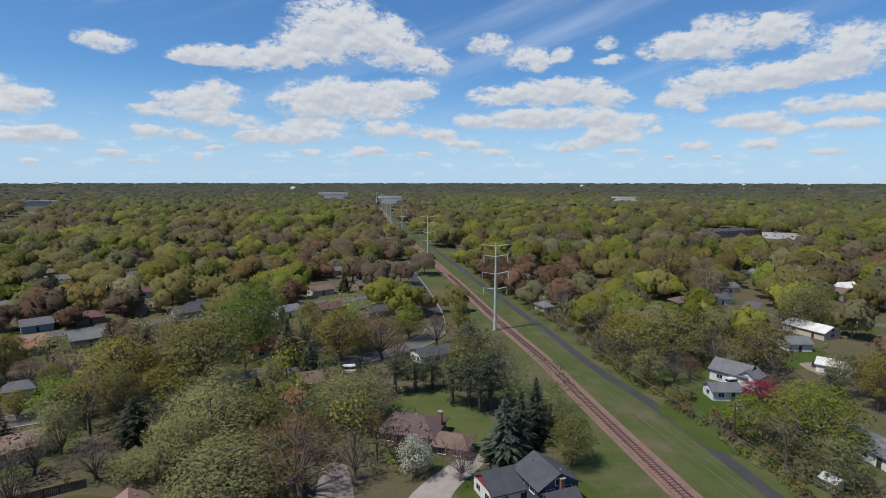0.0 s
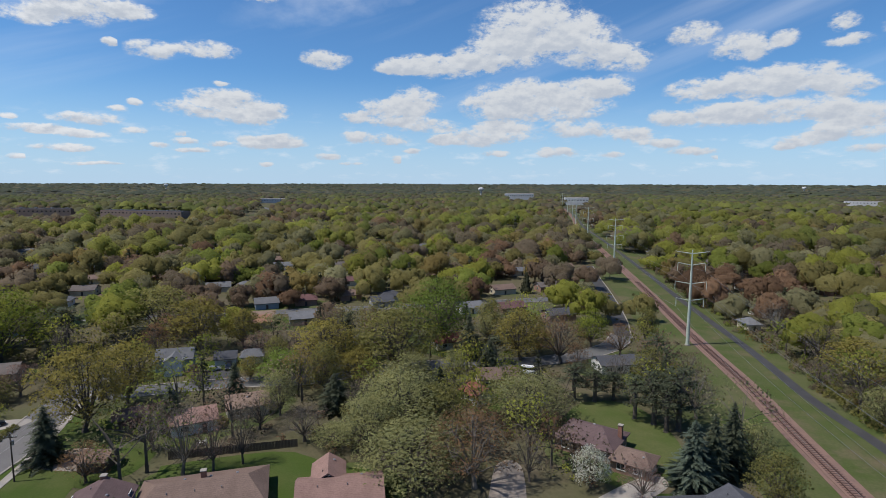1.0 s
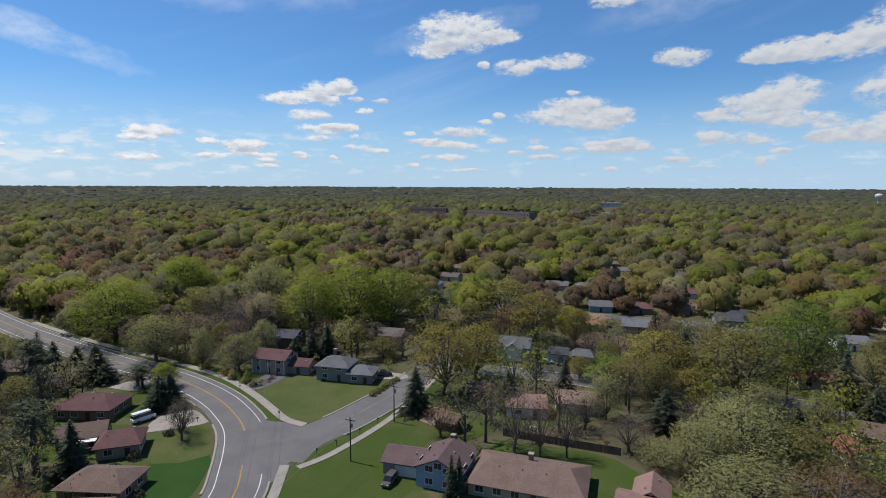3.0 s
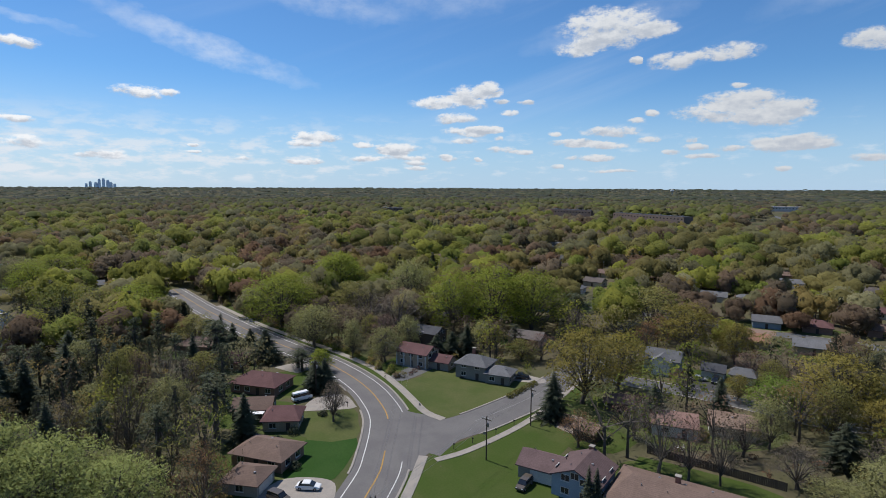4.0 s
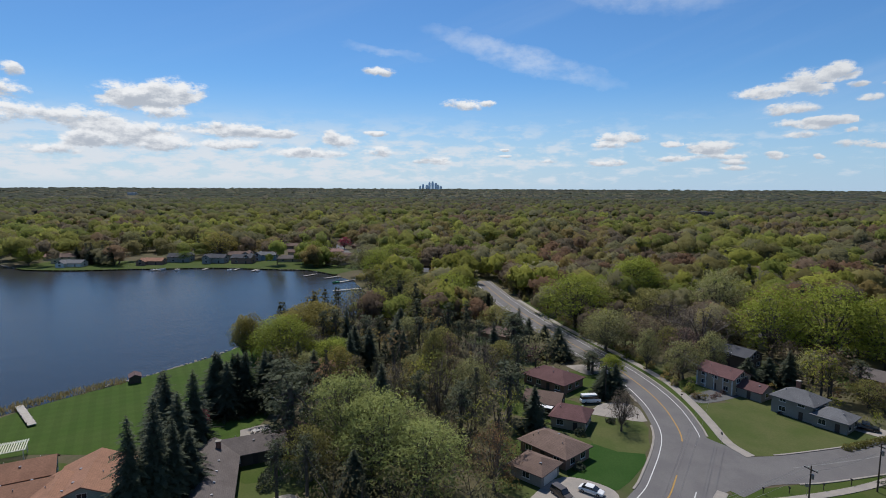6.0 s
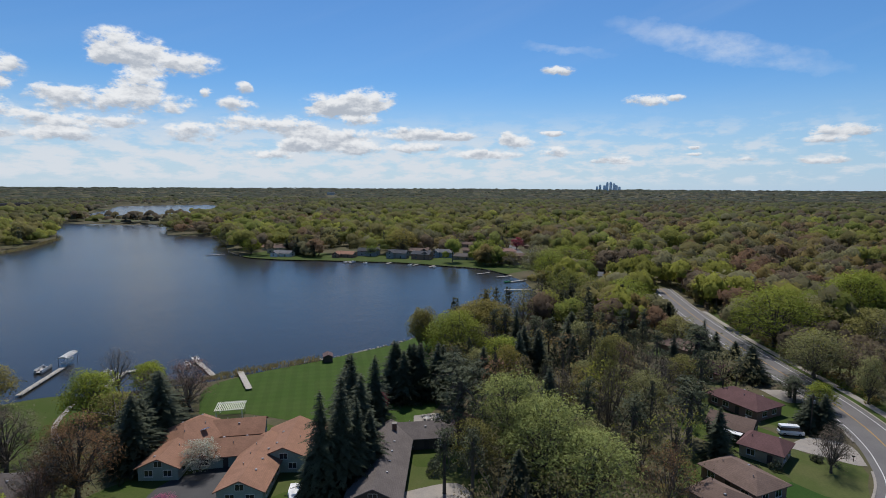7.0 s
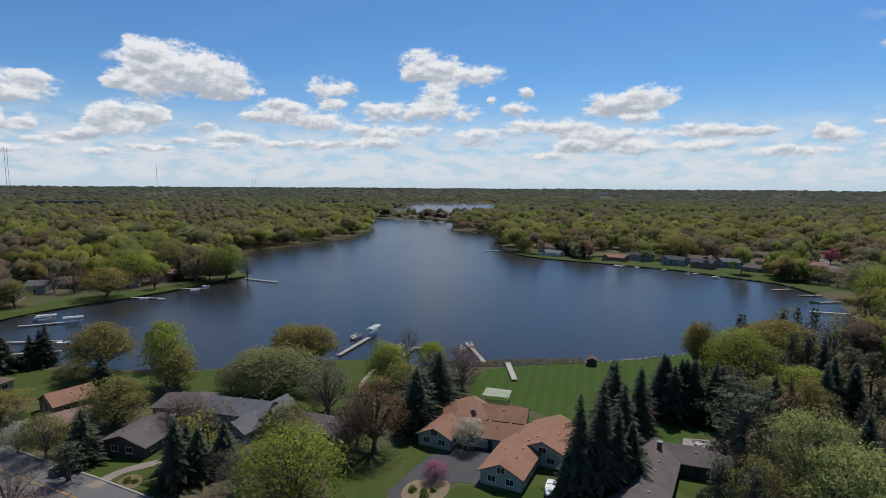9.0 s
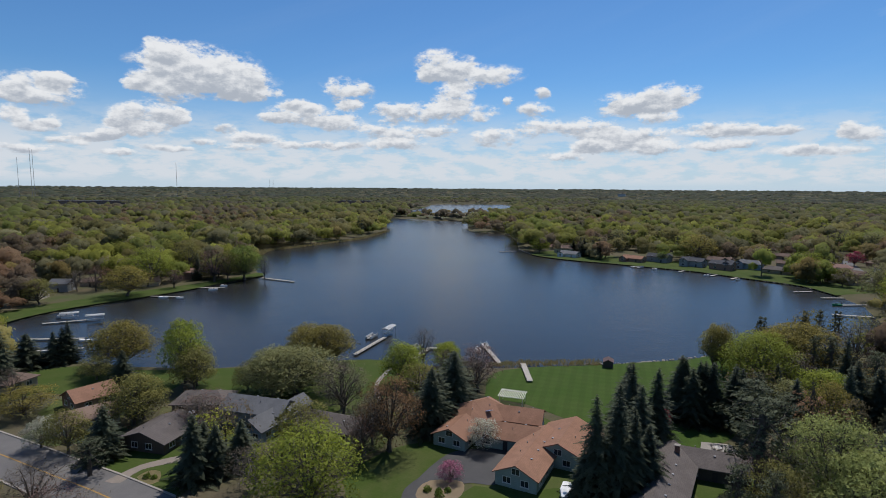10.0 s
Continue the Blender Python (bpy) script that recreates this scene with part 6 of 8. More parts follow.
def scatter_houses():
    """Houses along the streets of the suburb beyond, half hidden by trees."""
    rng = random.Random(4)
    rcs, wcs = ["grey", "brown", "taupe", "dark", "maroon", "brown"], ["white", "cream", "tan", "brick", "grey", "blue"]
    spots = []
    for i in range(-6, 13):
        for k in range(-4, 9):
            u, v = i * 34 + rng.uniform(-5, 5), k * 52 + rng.uniform(-6, 6)
            x, y = u * 0.77 - v * 0.64 - 90, u * 0.64 + v * 0.77 + 250
            d = math.hypot(x, y)
            if not 215 < d < 560:
                continue
            if any(math.hypot(x - a, y - b) < c + 12 for a, b, c in CLEAR) or abs(x - (60.8 - 0.1755 * y)) < 34:
                continue
            if any(gap_many(pts, np.array([x]), np.array([y]), False)[0] < 12 for pts in (ROAD_A, ROAD_B, STREET_C, STREET_E, LOT, TRAIL, STREET_R, ROAD_R)):
                continue
            if inside(LAKE, x, y) or gap_many(LAKE, np.array([x]), np.array([y]))[0] < 14:
                continue
            spots.append((x, y))
    made = {}
    for x, y in spots[:38]:
        rc, wc = rng.choice(rcs), rng.choice(wcs)
        hd = rng.choice((39, 41, 129, 38)) + rng.uniform(-4, 4)
        if (rc, wc) in made:
            copy_thing(made[rc, wc], pose(x, y, 0, 0, 0, hd))
            CLEAR.append((x, y, 8.5))
            SEEN.append((x, y, 6.0))
        else:
            made[rc, wc] = house(f"low {wc} house with {rc} roof in the suburb", [(x, y, rng.uniform(11, 14), hd, 9.2, 2.8, 4.8, rng.choice((0, 0, 0.8)), rc, wc, "")])


scatter_houses()
for i, (x, y, r) in enumerate(CLEAR[:120]):
    a = [k * math.tau / 7 for k in range(7)]
    rng = random.Random(i)
    if math.hypot(x, y) < 330:
        pts = [(x + math.cos(k) * (r + rng.uniform(0.5, 6)), y + math.sin(k) * (r + rng.uniform(0.5, 6))) for k in a]
        if not any(inside(LAKE, *p) for p in pts):
            ground_patch("yard", pts, (GRASS, LAWN, DRY)[i % 3], 0.022 + 0.0001 * i, step=3.0)


# ---- utility poles and wires ----
def utility_pole(h=9.6, lamp=False):
    base = new("utility_pole")
    part("pole", tube(bmesh.new(), [(0, 0, -0.2), (0, 0, h * 0.5), (0, 0, h)], [0.16, 0.135, 0.10], 8), WOODPOLE, base)
    arm = part("crossarm", boxed(-1.2, -0.07, h - 0.75, 1.2, 0.07, h - 0.6, 0.01), WOODPOLE, base)
    for x in (-1.1, -0.45, 0.45, 1.1):
        part("insulator", tube(bmesh.new(), [(x, 0, h - 0.6), (x, 0, h - 0.45), (x, 0, h - 0.35)], [0.05, 0.07, 0.03], 6), STEEL, arm)
    part("transformer", tube(bmesh.new(), [(0.3, 0.12, h - 2.3), (0.3, 0.12, h - 2.2), (0.3, 0.12, h - 1.45), (0.3, 0.12, h - 1.35)], [0.14, 0.22, 0.22, 0.12], 10), METAL, base)
    return tagged(base, "dark wooden utility pole with crossarm and transformer", "utility pole", "utility poles")


POLES_B = [(-78.3, 20.6), (-98.6, 49.9), (-109.7, 67.3), (-131, 98), (-160, 146)]
POLES_R = [(74, 70), (63.4, 114.5), (58.6, 171), (44, 250), (28, 340)]
POLES_L = [(-149, 22.8), (-199, 40), (-250, 15)]
first = utility_pole()
first.matrix_basis = pose(*POLES_B[0], 0, 0, 0, 30)
for i, (x, y) in enumerate(POLES_B[1:] + POLES_R + POLES_L):
    copy_thing(first, pose(x, y, 0, 0, 0, (30, 30, 35, 35, -10, -10, -12, -12, -12, 70, 70, 70)[i]))
for row in (POLES_B, POLES_R, [(-160, 146), (-131, 98)], [(-78.3, 20.6), (-149, 50), (-199, 40), (-250, 15)]):
    for off in (-1.0, 0.45, 1.0):
        base = tagged(new("overhead_wire"), "thin dark overhead wire between wooden poles", "wire", "street wires")
        for a, b in zip(row, row[1:]):
            d = Vector((b[0] - a[0], b[1] - a[1], 0)).normalized()
            s = Vector((-d.y, d.x, 0)) * off + Vector((0, 0, 9.25))
            part("span", wire(Vector((*a, 0)) + s, Vector((*b, 0)) + s, 0.7, 0.022), WIRE, base)


# ---- vehicles ----
RUBBER = material("tyre_rubber", (0.02, 0.02, 0.02), rough=0.9)
CAR_GLASS = material("car_glass", (0.015, 0.018, 0.022), rough=0.05, spec=0.7)


def car_paint(name, c):
    return material(name, c, tuple(k * 0.95 for k in c), 1.0, 8.0, rough=0.25, spec=0.6)


CARP = {"white": car_paint("white_car_paint", (0.72, 0.72, 0.70)), "bronze": car_paint("bronze_car_paint", (0.09, 0.075, 0.06)), "black": car_paint("black_car_paint", (0.015, 0.015, 0.018)),
        "red": car_paint("red_car_paint", (0.35, 0.02, 0.02)), "wine": car_paint("wine_car_paint", (0.10, 0.03, 0.035)), "silver": car_paint("silver_car_paint", (0.35, 0.36, 0.37))}


def section_body(stations, half):
    """A body lofted along x out of (x, bottom, top, width factor)."""
    bm = bmesh.new()
    rings = []
    for x, lo, hi, wf in stations:
        wd = half * wf
        m = (lo + hi) / 2
        rings.append([bm.verts.new(p) for p in ((x, -wd * 0.94, lo), (x, wd * 0.94, lo), (x, wd, m), (x, wd * 0.90, hi), (x, -wd * 0.90, hi), (x, -wd, m))])
    for a, b in zip(rings, rings[1:]):
        for k in range(6):
            bm.faces.new((a[k], a[(k + 1) % 6], b[(k + 1) % 6], b[k]))
    bm.faces.new(rings[0][::-1])
    bm.faces.new(rings[-1])
    bmesh.ops.recalc_face_normals(bm, faces=bm.faces[:])
    return bm


def car(colour, form, label):
    base = new("car" if form != "van" else "van")
    L, half, top = {"sedan": (4.8, 0.92, 1.45), "suv": (4.7, 0.95, 1.75), "pickup": (5.6, 1.0, 1.85), "van": (5.4, 1.0, 2.3)}[form]
    deck = {"sedan": 0.92, "suv": 1.05, "pickup": 1.1, "van": 1.2}[form]
    h = L / 2
    body = part("body", section_body([(-h, 0.4, deck - 0.25, 0.86), (-h + 0.3, 0.28, deck, 0.97), (0, 0.25, deck + 0.03, 1), (h - 0.9, 0.25, deck - 0.05, 0.99), (h - 0.15, 0.3, deck - 0.2, 0.9), (h, 0.4, deck - 0.35, 0.8)], half), CARP[colour], base)
    cab = {"sedan": (-1.75, -1.0, 0.45, 1.3), "suv": (-2.25, -1.95, 0.55, 1.3), "pickup": (-0.9, -0.7, 0.75, 1.5), "van": (-2.6, -2.5, 1.5, 2.3)}[form]
    part("window_band", section_body([(cab[0], deck - 0.02, deck + 0.05, 0.9), (cab[1], deck - 0.02, top - 0.06, 0.84), (cab[2], deck - 0.02, top - 0.06, 0.84), (cab[3], deck - 0.02, deck + 0.03, 0.9)], half), CAR_GLASS, base)
    part("roof", section_body([(cab[1] - 0.05, top - 0.5 if form == "van" else top - 0.09, top, 0.80), ((cab[1] + cab[2]) / 2, top - 0.5 if form == "van" else top - 0.09, top + 0.03, 0.82), (cab[2] + 0.05, top - 0.5 if form == "van" else top - 0.09, top, 0.80)], half), CARP[colour], base)
    if form == "pickup":
        part("bed", boxed(-h + 0.2, -half * 0.8, deck - 0.02, -1.0, half * 0.8, deck + 0.02), RUBBER, base)
    for s in (1, -1):
        part("headlight", boxed(h - 0.12, s * half * 0.62 - 0.16, deck - 0.38, h + 0.01, s * half * 0.62 + 0.16, deck - 0.24, 0.02), TRIM, body)
        for x in (-h * 0.6, h * 0.62):
            wl = part("wheel", tube(bmesh.new(), [(x, s * half * 0.78, 0.33), (x, s * half * 1.0, 0.33)], [0.33, 0.33], 14), RUBBER, base)
            part("rim", tube(bmesh.new(), [(x, s * half * 0.99, 0.33), (x, s * half * 1.015, 0.33)], [0.2, 0.18], 10), METAL, wl)
    return tagged(base, label, "car" if form != "van" else "van", "parked vehicles")


def parked(colour, form, label, x, y, hd):
    c = car(colour, form, label)
    c.matrix_basis = pose(x, y, 0.09, 0, 0, hd)


parked("white", "sedan", "white sedan with dark windows parked on a concrete drive", -101.0, 13.6, 64)
parked("bronze", "suv", "dark bronze car parked before a garage", -99.0, 8.0, 40)
parked("white", "van", "white camper van parked beside a brown house", -146.3, 18.6, 107)
parked("black", "pickup", "black pickup parked by the corner house", -139.4, 81.6, 62)
parked("white", "van", "white motor home parked by a brown-roofed house", -27.5, 160.2, 5)
parked("white", "sedan", "white sedan parked on a side street", 91.5, 259.4, 12)
parked("red", "sedan", "red sedan parked on a side street", 101.2, 268.5, 12)
parked("wine", "suv", "dark red car before a white garage", 116.7, 165.7, 25)
parked("black", "sedan", "black sedan before a white garage", 119.8, 163.6, 18)
parked("wine", "suv", "dark red car beside a white garage", 80.9, 146.2, -20)
parked("white", "van", "white van behind a small garage", 82.6, 150.0, 10)
parked("silver", "sedan", "silver sedan on a street under trees", -118.7, 130.4, 46)
parked("black", "suv", "black car on a dark drive", -115.5, 133.5, -56)
parked("bronze", "suv", "dark car on the drive of the blue house", -86.5, 52.0, -56)
parked("silver", "pickup", "grey pickup under lakeside trees", -23.0, -141.5, 30)


# ---- docks and boats ----
PLANK = material("dock_plank", (0.40, 0.37, 0.32), (0.33, 0.30, 0.26), 1.2, 6.0, spread=0.12)
CANVAS = material("white_canvas", (0.72, 0.72, 0.70), (0.6, 0.6, 0.59), 0.8, 6.0, rough=0.7)
BLUE_TARP = material("blue_tarp", (0.04, 0.12, 0.36), rough=0.6)
GREEN_TARP = material("green_tarp", (0.02, 0.24, 0.10), rough=0.6)
FURN = material("garden_furniture", (0.42, 0.40, 0.37), rough=0.6)
PLANK_ME = mesh_of(boxed(-0.13, -0.75, 0, 0.13, 0.75, 0.05), "plank", PLANK)


def dock(x0, y0, x1, y1, wd=1.5, z=-0.25, pieces=False):
    L = math.hypot(x1 - x0, y1 - y0)
    base = tagged(new("dock"), "pale wooden boat dock on posts over the water", "dock", "docks")
    base.matrix_basis = pose(x0, y0, 0, 0, 0, math.degrees(math.atan2(y1 - y0, x1 - x0)))
    part("stringer", boxed(0, -wd / 2, z - 0.16, L, wd / 2, z - 0.02), PLANK, base)
    if pieces:
        for i in range(int(L / 0.3)):
            ob = part("plank", PLANK_ME, None, base)
            ob.matrix_basis = Matrix.LocRotScale((0.15 + i * 0.3, 0, z + 0.004 * (i % 3)), None, (1, wd / 1.5, 1))
    else:
        part("deck", boxed(0, -wd / 2 - 0.03, z, L, wd / 2 + 0.03, z + 0.06), PLANK, base)
    for i in range(int(L / 3) + 1):
        for s in (1, -1):
            part("post", tube(bmesh.new(), [(min(L - 0.1, i * 3 + 0.1), s * wd / 2, -2.0), (min(L - 0.1, i * 3 + 0.1), s * wd / 2, z + 0.5)], [0.06, 0.06], 6), METAL, base)
    return base


def pontoon_boat(x, y, hd, L=6.5):
    base = tagged(new("pontoon_boat"), "white pontoon boat with railings moored at a dock", "boat", "boats")
    for s in (1, -1):
        part("pontoon", tube(bmesh.new(), [(-L / 2, s * 0.85, -0.6), (L / 2 - 0.6, s * 0.85, -0.6), (L / 2, s * 0.85, -0.45)], [0.32, 0.32, 0.08], 8), METAL, base)
    part("deck", boxed(-L / 2, -1.2, -0.3, L / 2 - 0.2, 1.2, -0.2, 0.02), FURN, base)
    for s in (1, -1):
        part("railing", boxed(-L / 2 + 0.2, s * 1.15 - 0.03, -0.2, L / 2 - 0.4, s * 1.15 + 0.03, 0.55), CANVAS, base)
        part("seat", boxed(-L / 2 + 0.3, s * 0.8 - 0.3, -0.2, -L / 2 + 2.4, s * 0.8 + 0.3, 0.35, 0.06), FURN, base)
    part("console", boxed(0.2, -0.4, -0.2, 0.8, 0.3, 0.8, 0.06), METAL, base)
    base.matrix_basis = pose(x, y, 0, 0, 0, hd)
    return base


def boat_lift(x, y, hd, L=7.0, w=3.0, top=2.2, mat=None):
    base = tagged(new("boat_lift"), "boat lift with arched white canopy beside a dock", "boat lift", "boat lifts")
    bm = bmesh.new()
    A, B = [], []
    for i in range(9):
        a = math.pi * i / 8
        p = (-math.cos(a) * w / 2, top + math.sin(a) * 0.55)
        A.append(bm.verts.new((-L / 2, *p)))
        B.append(bm.verts.new((L / 2, *p)))
    for i in range(8):
        bm.faces.new((A[i], A[i + 1], B[i + 1], B[i]))
    bm.faces.new(A)
    bm.faces.new(B[::-1])
    bmesh.ops.solidify(bm, geom=bm.faces[:], thickness=0.03)
    part("canopy", bm, mat or CANVAS, base)
    for sx in (1, -1):
        for sy in (1, -1):
            part("post", tube(bmesh.new(), [(sx * L * 0.42, sy * w * 0.46, -2), (sx * L * 0.42, sy * w * 0.46, top + 0.1)], [0.06, 0.06], 6), METAL, base)
    part("hull", section_body([(-L * 0.42, 0.1, 0.7, 0.8), (0, 0.0, 0.75, 1.0), (L * 0.3, 0.1, 0.85, 0.8), (L * 0.46, 0.5, 0.95, 0.1)], 1.0), CANVAS, base)
    base.matrix_basis = pose(x, y, 0, 0, 0, hd)
    return base


def small_boat(x, y, hd, mat):
    base = tagged(new("motor_boat"), "small motor boat with pale hull on the water", "boat", "boats")
    part("hull", section_body([(-2.4, -0.85, 0.0, 0.9), (0, -0.9, 0.02, 1.0), (1.6, -0.8, 0.1, 0.75), (2.6, -0.4, 0.2, 0.08)], 0.95), mat, base)
    part("windscreen", boxed(0.3, -0.7, 0.0, 0.38, 0.7, 0.45), CAR_GLASS, base)
    part("motor", boxed(-2.7, -0.2, -0.6, -2.35, 0.2, 0.45, 0.05), RUBBER, base)
    base.matrix_basis = pose(x, y, 0, 0, 0, hd)


dock(-79.4, -168.6, -98.8, -182.5, 1.6, pieces=True)
boat_lift(-102.5, -186.0, 216, 7.5)
pontoon_boat(-95.0, -186.0, 216)
dock(-93.5, -153.0, -105.2, -161.4, 1.7, pieces=True)
dock(-105.2, -161.4, -109.0, -158.0, 1.7)
pontoon_boat(-102.0, -164.5, 216)
dock(-115, -134, -122, -149, 1.5)
pontoon_boat(-123.5, -152.4, 240)
small_boat(-119.0, -150.5, 240, CANVAS)
ramp = dock(-119.7, -128.0, -110.2, -114.6, 1.7, 0.55)
tagged(ramp, "pale dock section drawn up on the lawn", "dock section")
dock(10, -278, -10.3, -274.9, 1.5)
boat_lift(0.5, -281.5, 172, 7.0)
boat_lift(-8.5, -271.5, 172, 7.0)
dock(14.0, -252.3, -3.6, -242.4, 1.5)
small_boat(-4.0, -239, 150, CANVAS)
dock(12, -233, -3, -228, 1.4)
pontoon_boat(2.0, -288.0, 172)
for x0, y0, x1, y1, wd in ((-34.9, -318.0, -45.3, -309.4, 1.5), (-60, -330.0, -73.0, -324.0, 1.5), (-100, -346, -112.3, -321.8, 1.8), (-355, -279, -343, -277, 1.8),
                       (-352, -250, -341, -251, 1.8), (-358, -240, -347, -238, 1.8), (-362, -221, -350, -219, 1.8), (-364, -198, -351, -197, 1.8), (-364, -184, -350, -183, 1.8),
                       (-340, -117, -330, -124, 1.6), (-330, -103, -318, -110, 1.6), (-300, -91, -290, -104, 1.7), (-336, -372, -322, -378, 1.6), (-346, -135, -336, -140, 1.6)):
    dock(x0, y0, x1, y1, wd)
for x, y, hd in ((-47, -306, 120), (-74, -330, 120), (-343, -252.5, 10), (-346, -236, 10), (-352, -201, 0), (-352, -180, 10), (-66, -321, 150), (-40, -312, 140)):
    small_boat(x, y, hd, CANVAS)
small_boat(-317, -112, -30, GREEN_TARP)
pontoon_boat(-345, -247, 5)


def boathouse(x, y, hd):
    base = tagged(new("boathouse"), "small weathered dark timber hut at the water's edge", "hut")
    part("wall", wall_mesh(4.0, 3.2, 2.1, 2.9, 0, 0.15), WALL["dark"], base)
    part("roof", roof_mesh(4.2, 3.4, 2.1, 2.9, 0), ROOF["mauve"], base)
    part("door", boxed(-0.5, -1.55, 0, 0.5, -1.47, 1.8), DARK_DOOR, base)
    base.matrix_basis = pose(x, y, -0.2, 0, 0, hd)


boathouse(-141.8, -111.8, 40)


def pergola(x, y, hd):
    base = tagged(new("pergola"), "pale slatted garden pergola behind the lakeside house", "pergola")
    for sx in (-3, 3):
        for sy in (-2.4, 2.4):
            part("post", boxed(sx - 0.08, sy - 0.08, 0, sx + 0.08, sy + 0.08, 2.5), CANVAS, base)
    for sy in (-2.4, 2.4):
        part("beam", boxed(-3.5, sy - 0.06, 2.5, 3.5, sy + 0.06, 2.68), CANVAS, base)
    for i in range(16):
        part("slat", boxed(-3.4 + i * 0.44, -2.9, 2.68, -3.2 + i * 0.44, 2.9, 2.76), PAINT_SLAT, base)
    base.matrix_basis = pose(x, y, 0, 0, 0, hd)


PAINT_SLAT = material("slat_paint", (0.62, 0.62, 0.50), rough=0.7)
pergola(-95.3, -105.6, 128)


def stone_row(x0, y0, x1, y1, n, seed):
    """Shore boulders."""
    rng = random.Random(seed)
    verts, faces = [], []
    bm = bmesh.new()
    for i in range(n):
        t = rng.random()
        c = Vector((x0 + (x1 - x0) * t + rng.uniform(-0.6, 0.6), y0 + (y1 - y0) * t + rng.uniform(-0.6, 0.6), -0.35))
        r = rng.uniform(0.25, 0.6)
        g = bmesh.ops.create_icosphere(bm, subdivisions=1, radius=r)
        for v in g["verts"]:
            v.co = Vector((v.co.x * rng.uniform(0.8, 1.2), v.co.y * rng.uniform(0.8, 1.2), v.co.z * 0.65)) + c
    return tagged(part("shore_stones", bm, CONCRETE), "pale boulders along the lake edge", "stones", kind="stuff")


for i in range(11, 17):
    stone_row(*LAKE_NEAR[i], *LAKE_NEAR[i + 1], 22, i)
for i in range(3, 11):
    stone_row(*LAKE_FAR[i], *LAKE_FAR[i + 1], 26, 30 + i)


def tufts(name, spots, h, wd, mat, label, cat, per=40, seed=0):
    """Upright blades and stalks in clumps."""
    rng = np.random.default_rng(seed)
    quads = []
    for x, y, r in spots:
        for _ in range(per):
            a, d = rng.uniform(0, math.tau), r * math.sqrt(rng.random())
            p = np.array((x + math.cos(a) * d, y + math.sin(a) * d, -0.15))
            b = rng.uniform(0, math.tau)
            s = np.array((math.cos(b), math.sin(b), 0)) * wd * rng.uniform(0.6, 1.3)
            up = np.array((rng.normal() * 0.2, rng.normal() * 0.2, 1.0)) * h * rng.uniform(0.6, 1.25)
            quads.append([p - s, p + s, p + s * 0.3 + up, p - s * 0.3 + up])
    return tagged(new(name, quads_mesh(name, np.array(quads), mat)), label, cat, kind="stuff")


REEDS = [(x0 + (x1 - x0) * k / 6, y0 + (y1 - y0) * k / 6 + 1.4 * math.sin(k * 2.3 + x0), 1.2 + 1.6 * abs(math.sin(k * 1.7 + x0))) for (x0, y0), (x1, y1) in zip(LAKE_NEAR[8:12], LAKE_NEAR[9:13]) for k in range(6)]
tufts("reeds", REEDS, 0.95, 0.10, REED, "dry tan reeds along the shore", "reeds", 90, 1)
FAR_REEDS = [(x0 + (x1 - x0) * k / 14, y0 + (y1 - y0) * k / 14, 4.0) for (x0, y0), (x1, y1) in zip(LAKE_FAR[20:24], LAKE_FAR[21:25]) for k in range(14)]
tufts("reeds", FAR_REEDS, 1.6, 0.35, REED, "dry tan reeds along the far shore", "reeds", 40, 2)


def bushes(name, spots, colour, label, seed):
    """A row of leafy shrubs, x, y, radius, height."""
    rng = np.random.default_rng(seed)
    for x, y, r, h in spots:
        d = rng.normal(size=(170, 3))
        d /= np.linalg.norm(d, axis=1)[:, None]
        d[:, 2] = np.abs(d[:, 2])
        lump = 1 + 0.2 * np.sin(d[:, :1] * 6 + rng.uniform(0, 6)) * np.sin(d[:, 1:2] * 6)
        P = d * lump * rng.uniform(0.75, 1.0, (170, 1)) * np.array((r, r, h)) + np.array((0, 0, 0.05))
        base = tagged(new(name), label, "bush" if name != "hedge" else "hedge", "shrubs")
        stem = part("stem", tube(bmesh.new(), [(0, 0, -0.2), (0, 0, h * 0.6)], [0.07, 0.03], 5), BARK, base)
        part("foliage", quads_mesh("foliage", cards(P, d, 0.26 + r * 0.10, rng), LEAF[colour]), None, base)
        base.location = (x, y, 0)


bushes("hedge", [(-131.5 + 1.0 * i, 79.0 - 1.9 * i, 1.1, 1.2) for i in range(-2, 5)], "olive", "low clipped green hedge beside the road", 3)
bushes("shrub", [(52.0 + 0.56 * i + 1.3 * math.sin(i * 2.3), 173 - 2.25 * i, 1.9 + 0.5 * math.sin(i * 2), 2.3 + 0.5 * math.sin(i * 1.7)) for i in range(17)], "olive", "rough green shrub beside the trail", 4)
bushes("shrub", [(62.5 + 0.5 * i + 0.8 * math.sin(i * 2.1), 116 - 2.1 * i, 1.5 + 0.4 * math.sin(i * 1.9), 1.7) for i in range(9)], "sage", "rough pale shrub beside the trail", 5)
bushes("shrub", [(-53.5, -82.5, 0.8, 0.9), (-55.0, -80.8, 0.7, 0.8), (-54.2, -79.5, 0.9, 1.0), (-56.6, -80.2, 0.7, 0.7)], "green", "small round shrub in a sandy bed", 6)
bushes("shrub", [(-109.6, 12.2, 1.2, 1.7), (-122, 10, 1.6, 2.0), (-126, 14, 1.4, 1.8), (-138, 11, 1.3, 1.5), (-134, 22, 1.2, 1.4)], "spruce", "dark green round shrub beside a house", 7)
bushes("shrub", [(-93, -47.5, 1.6, 2.0), (-96, -49, 1.3, 1.4), (-104, -50, 1.2, 1.2)], "spruce", "dark rounded yew beside the taupe house", 8)
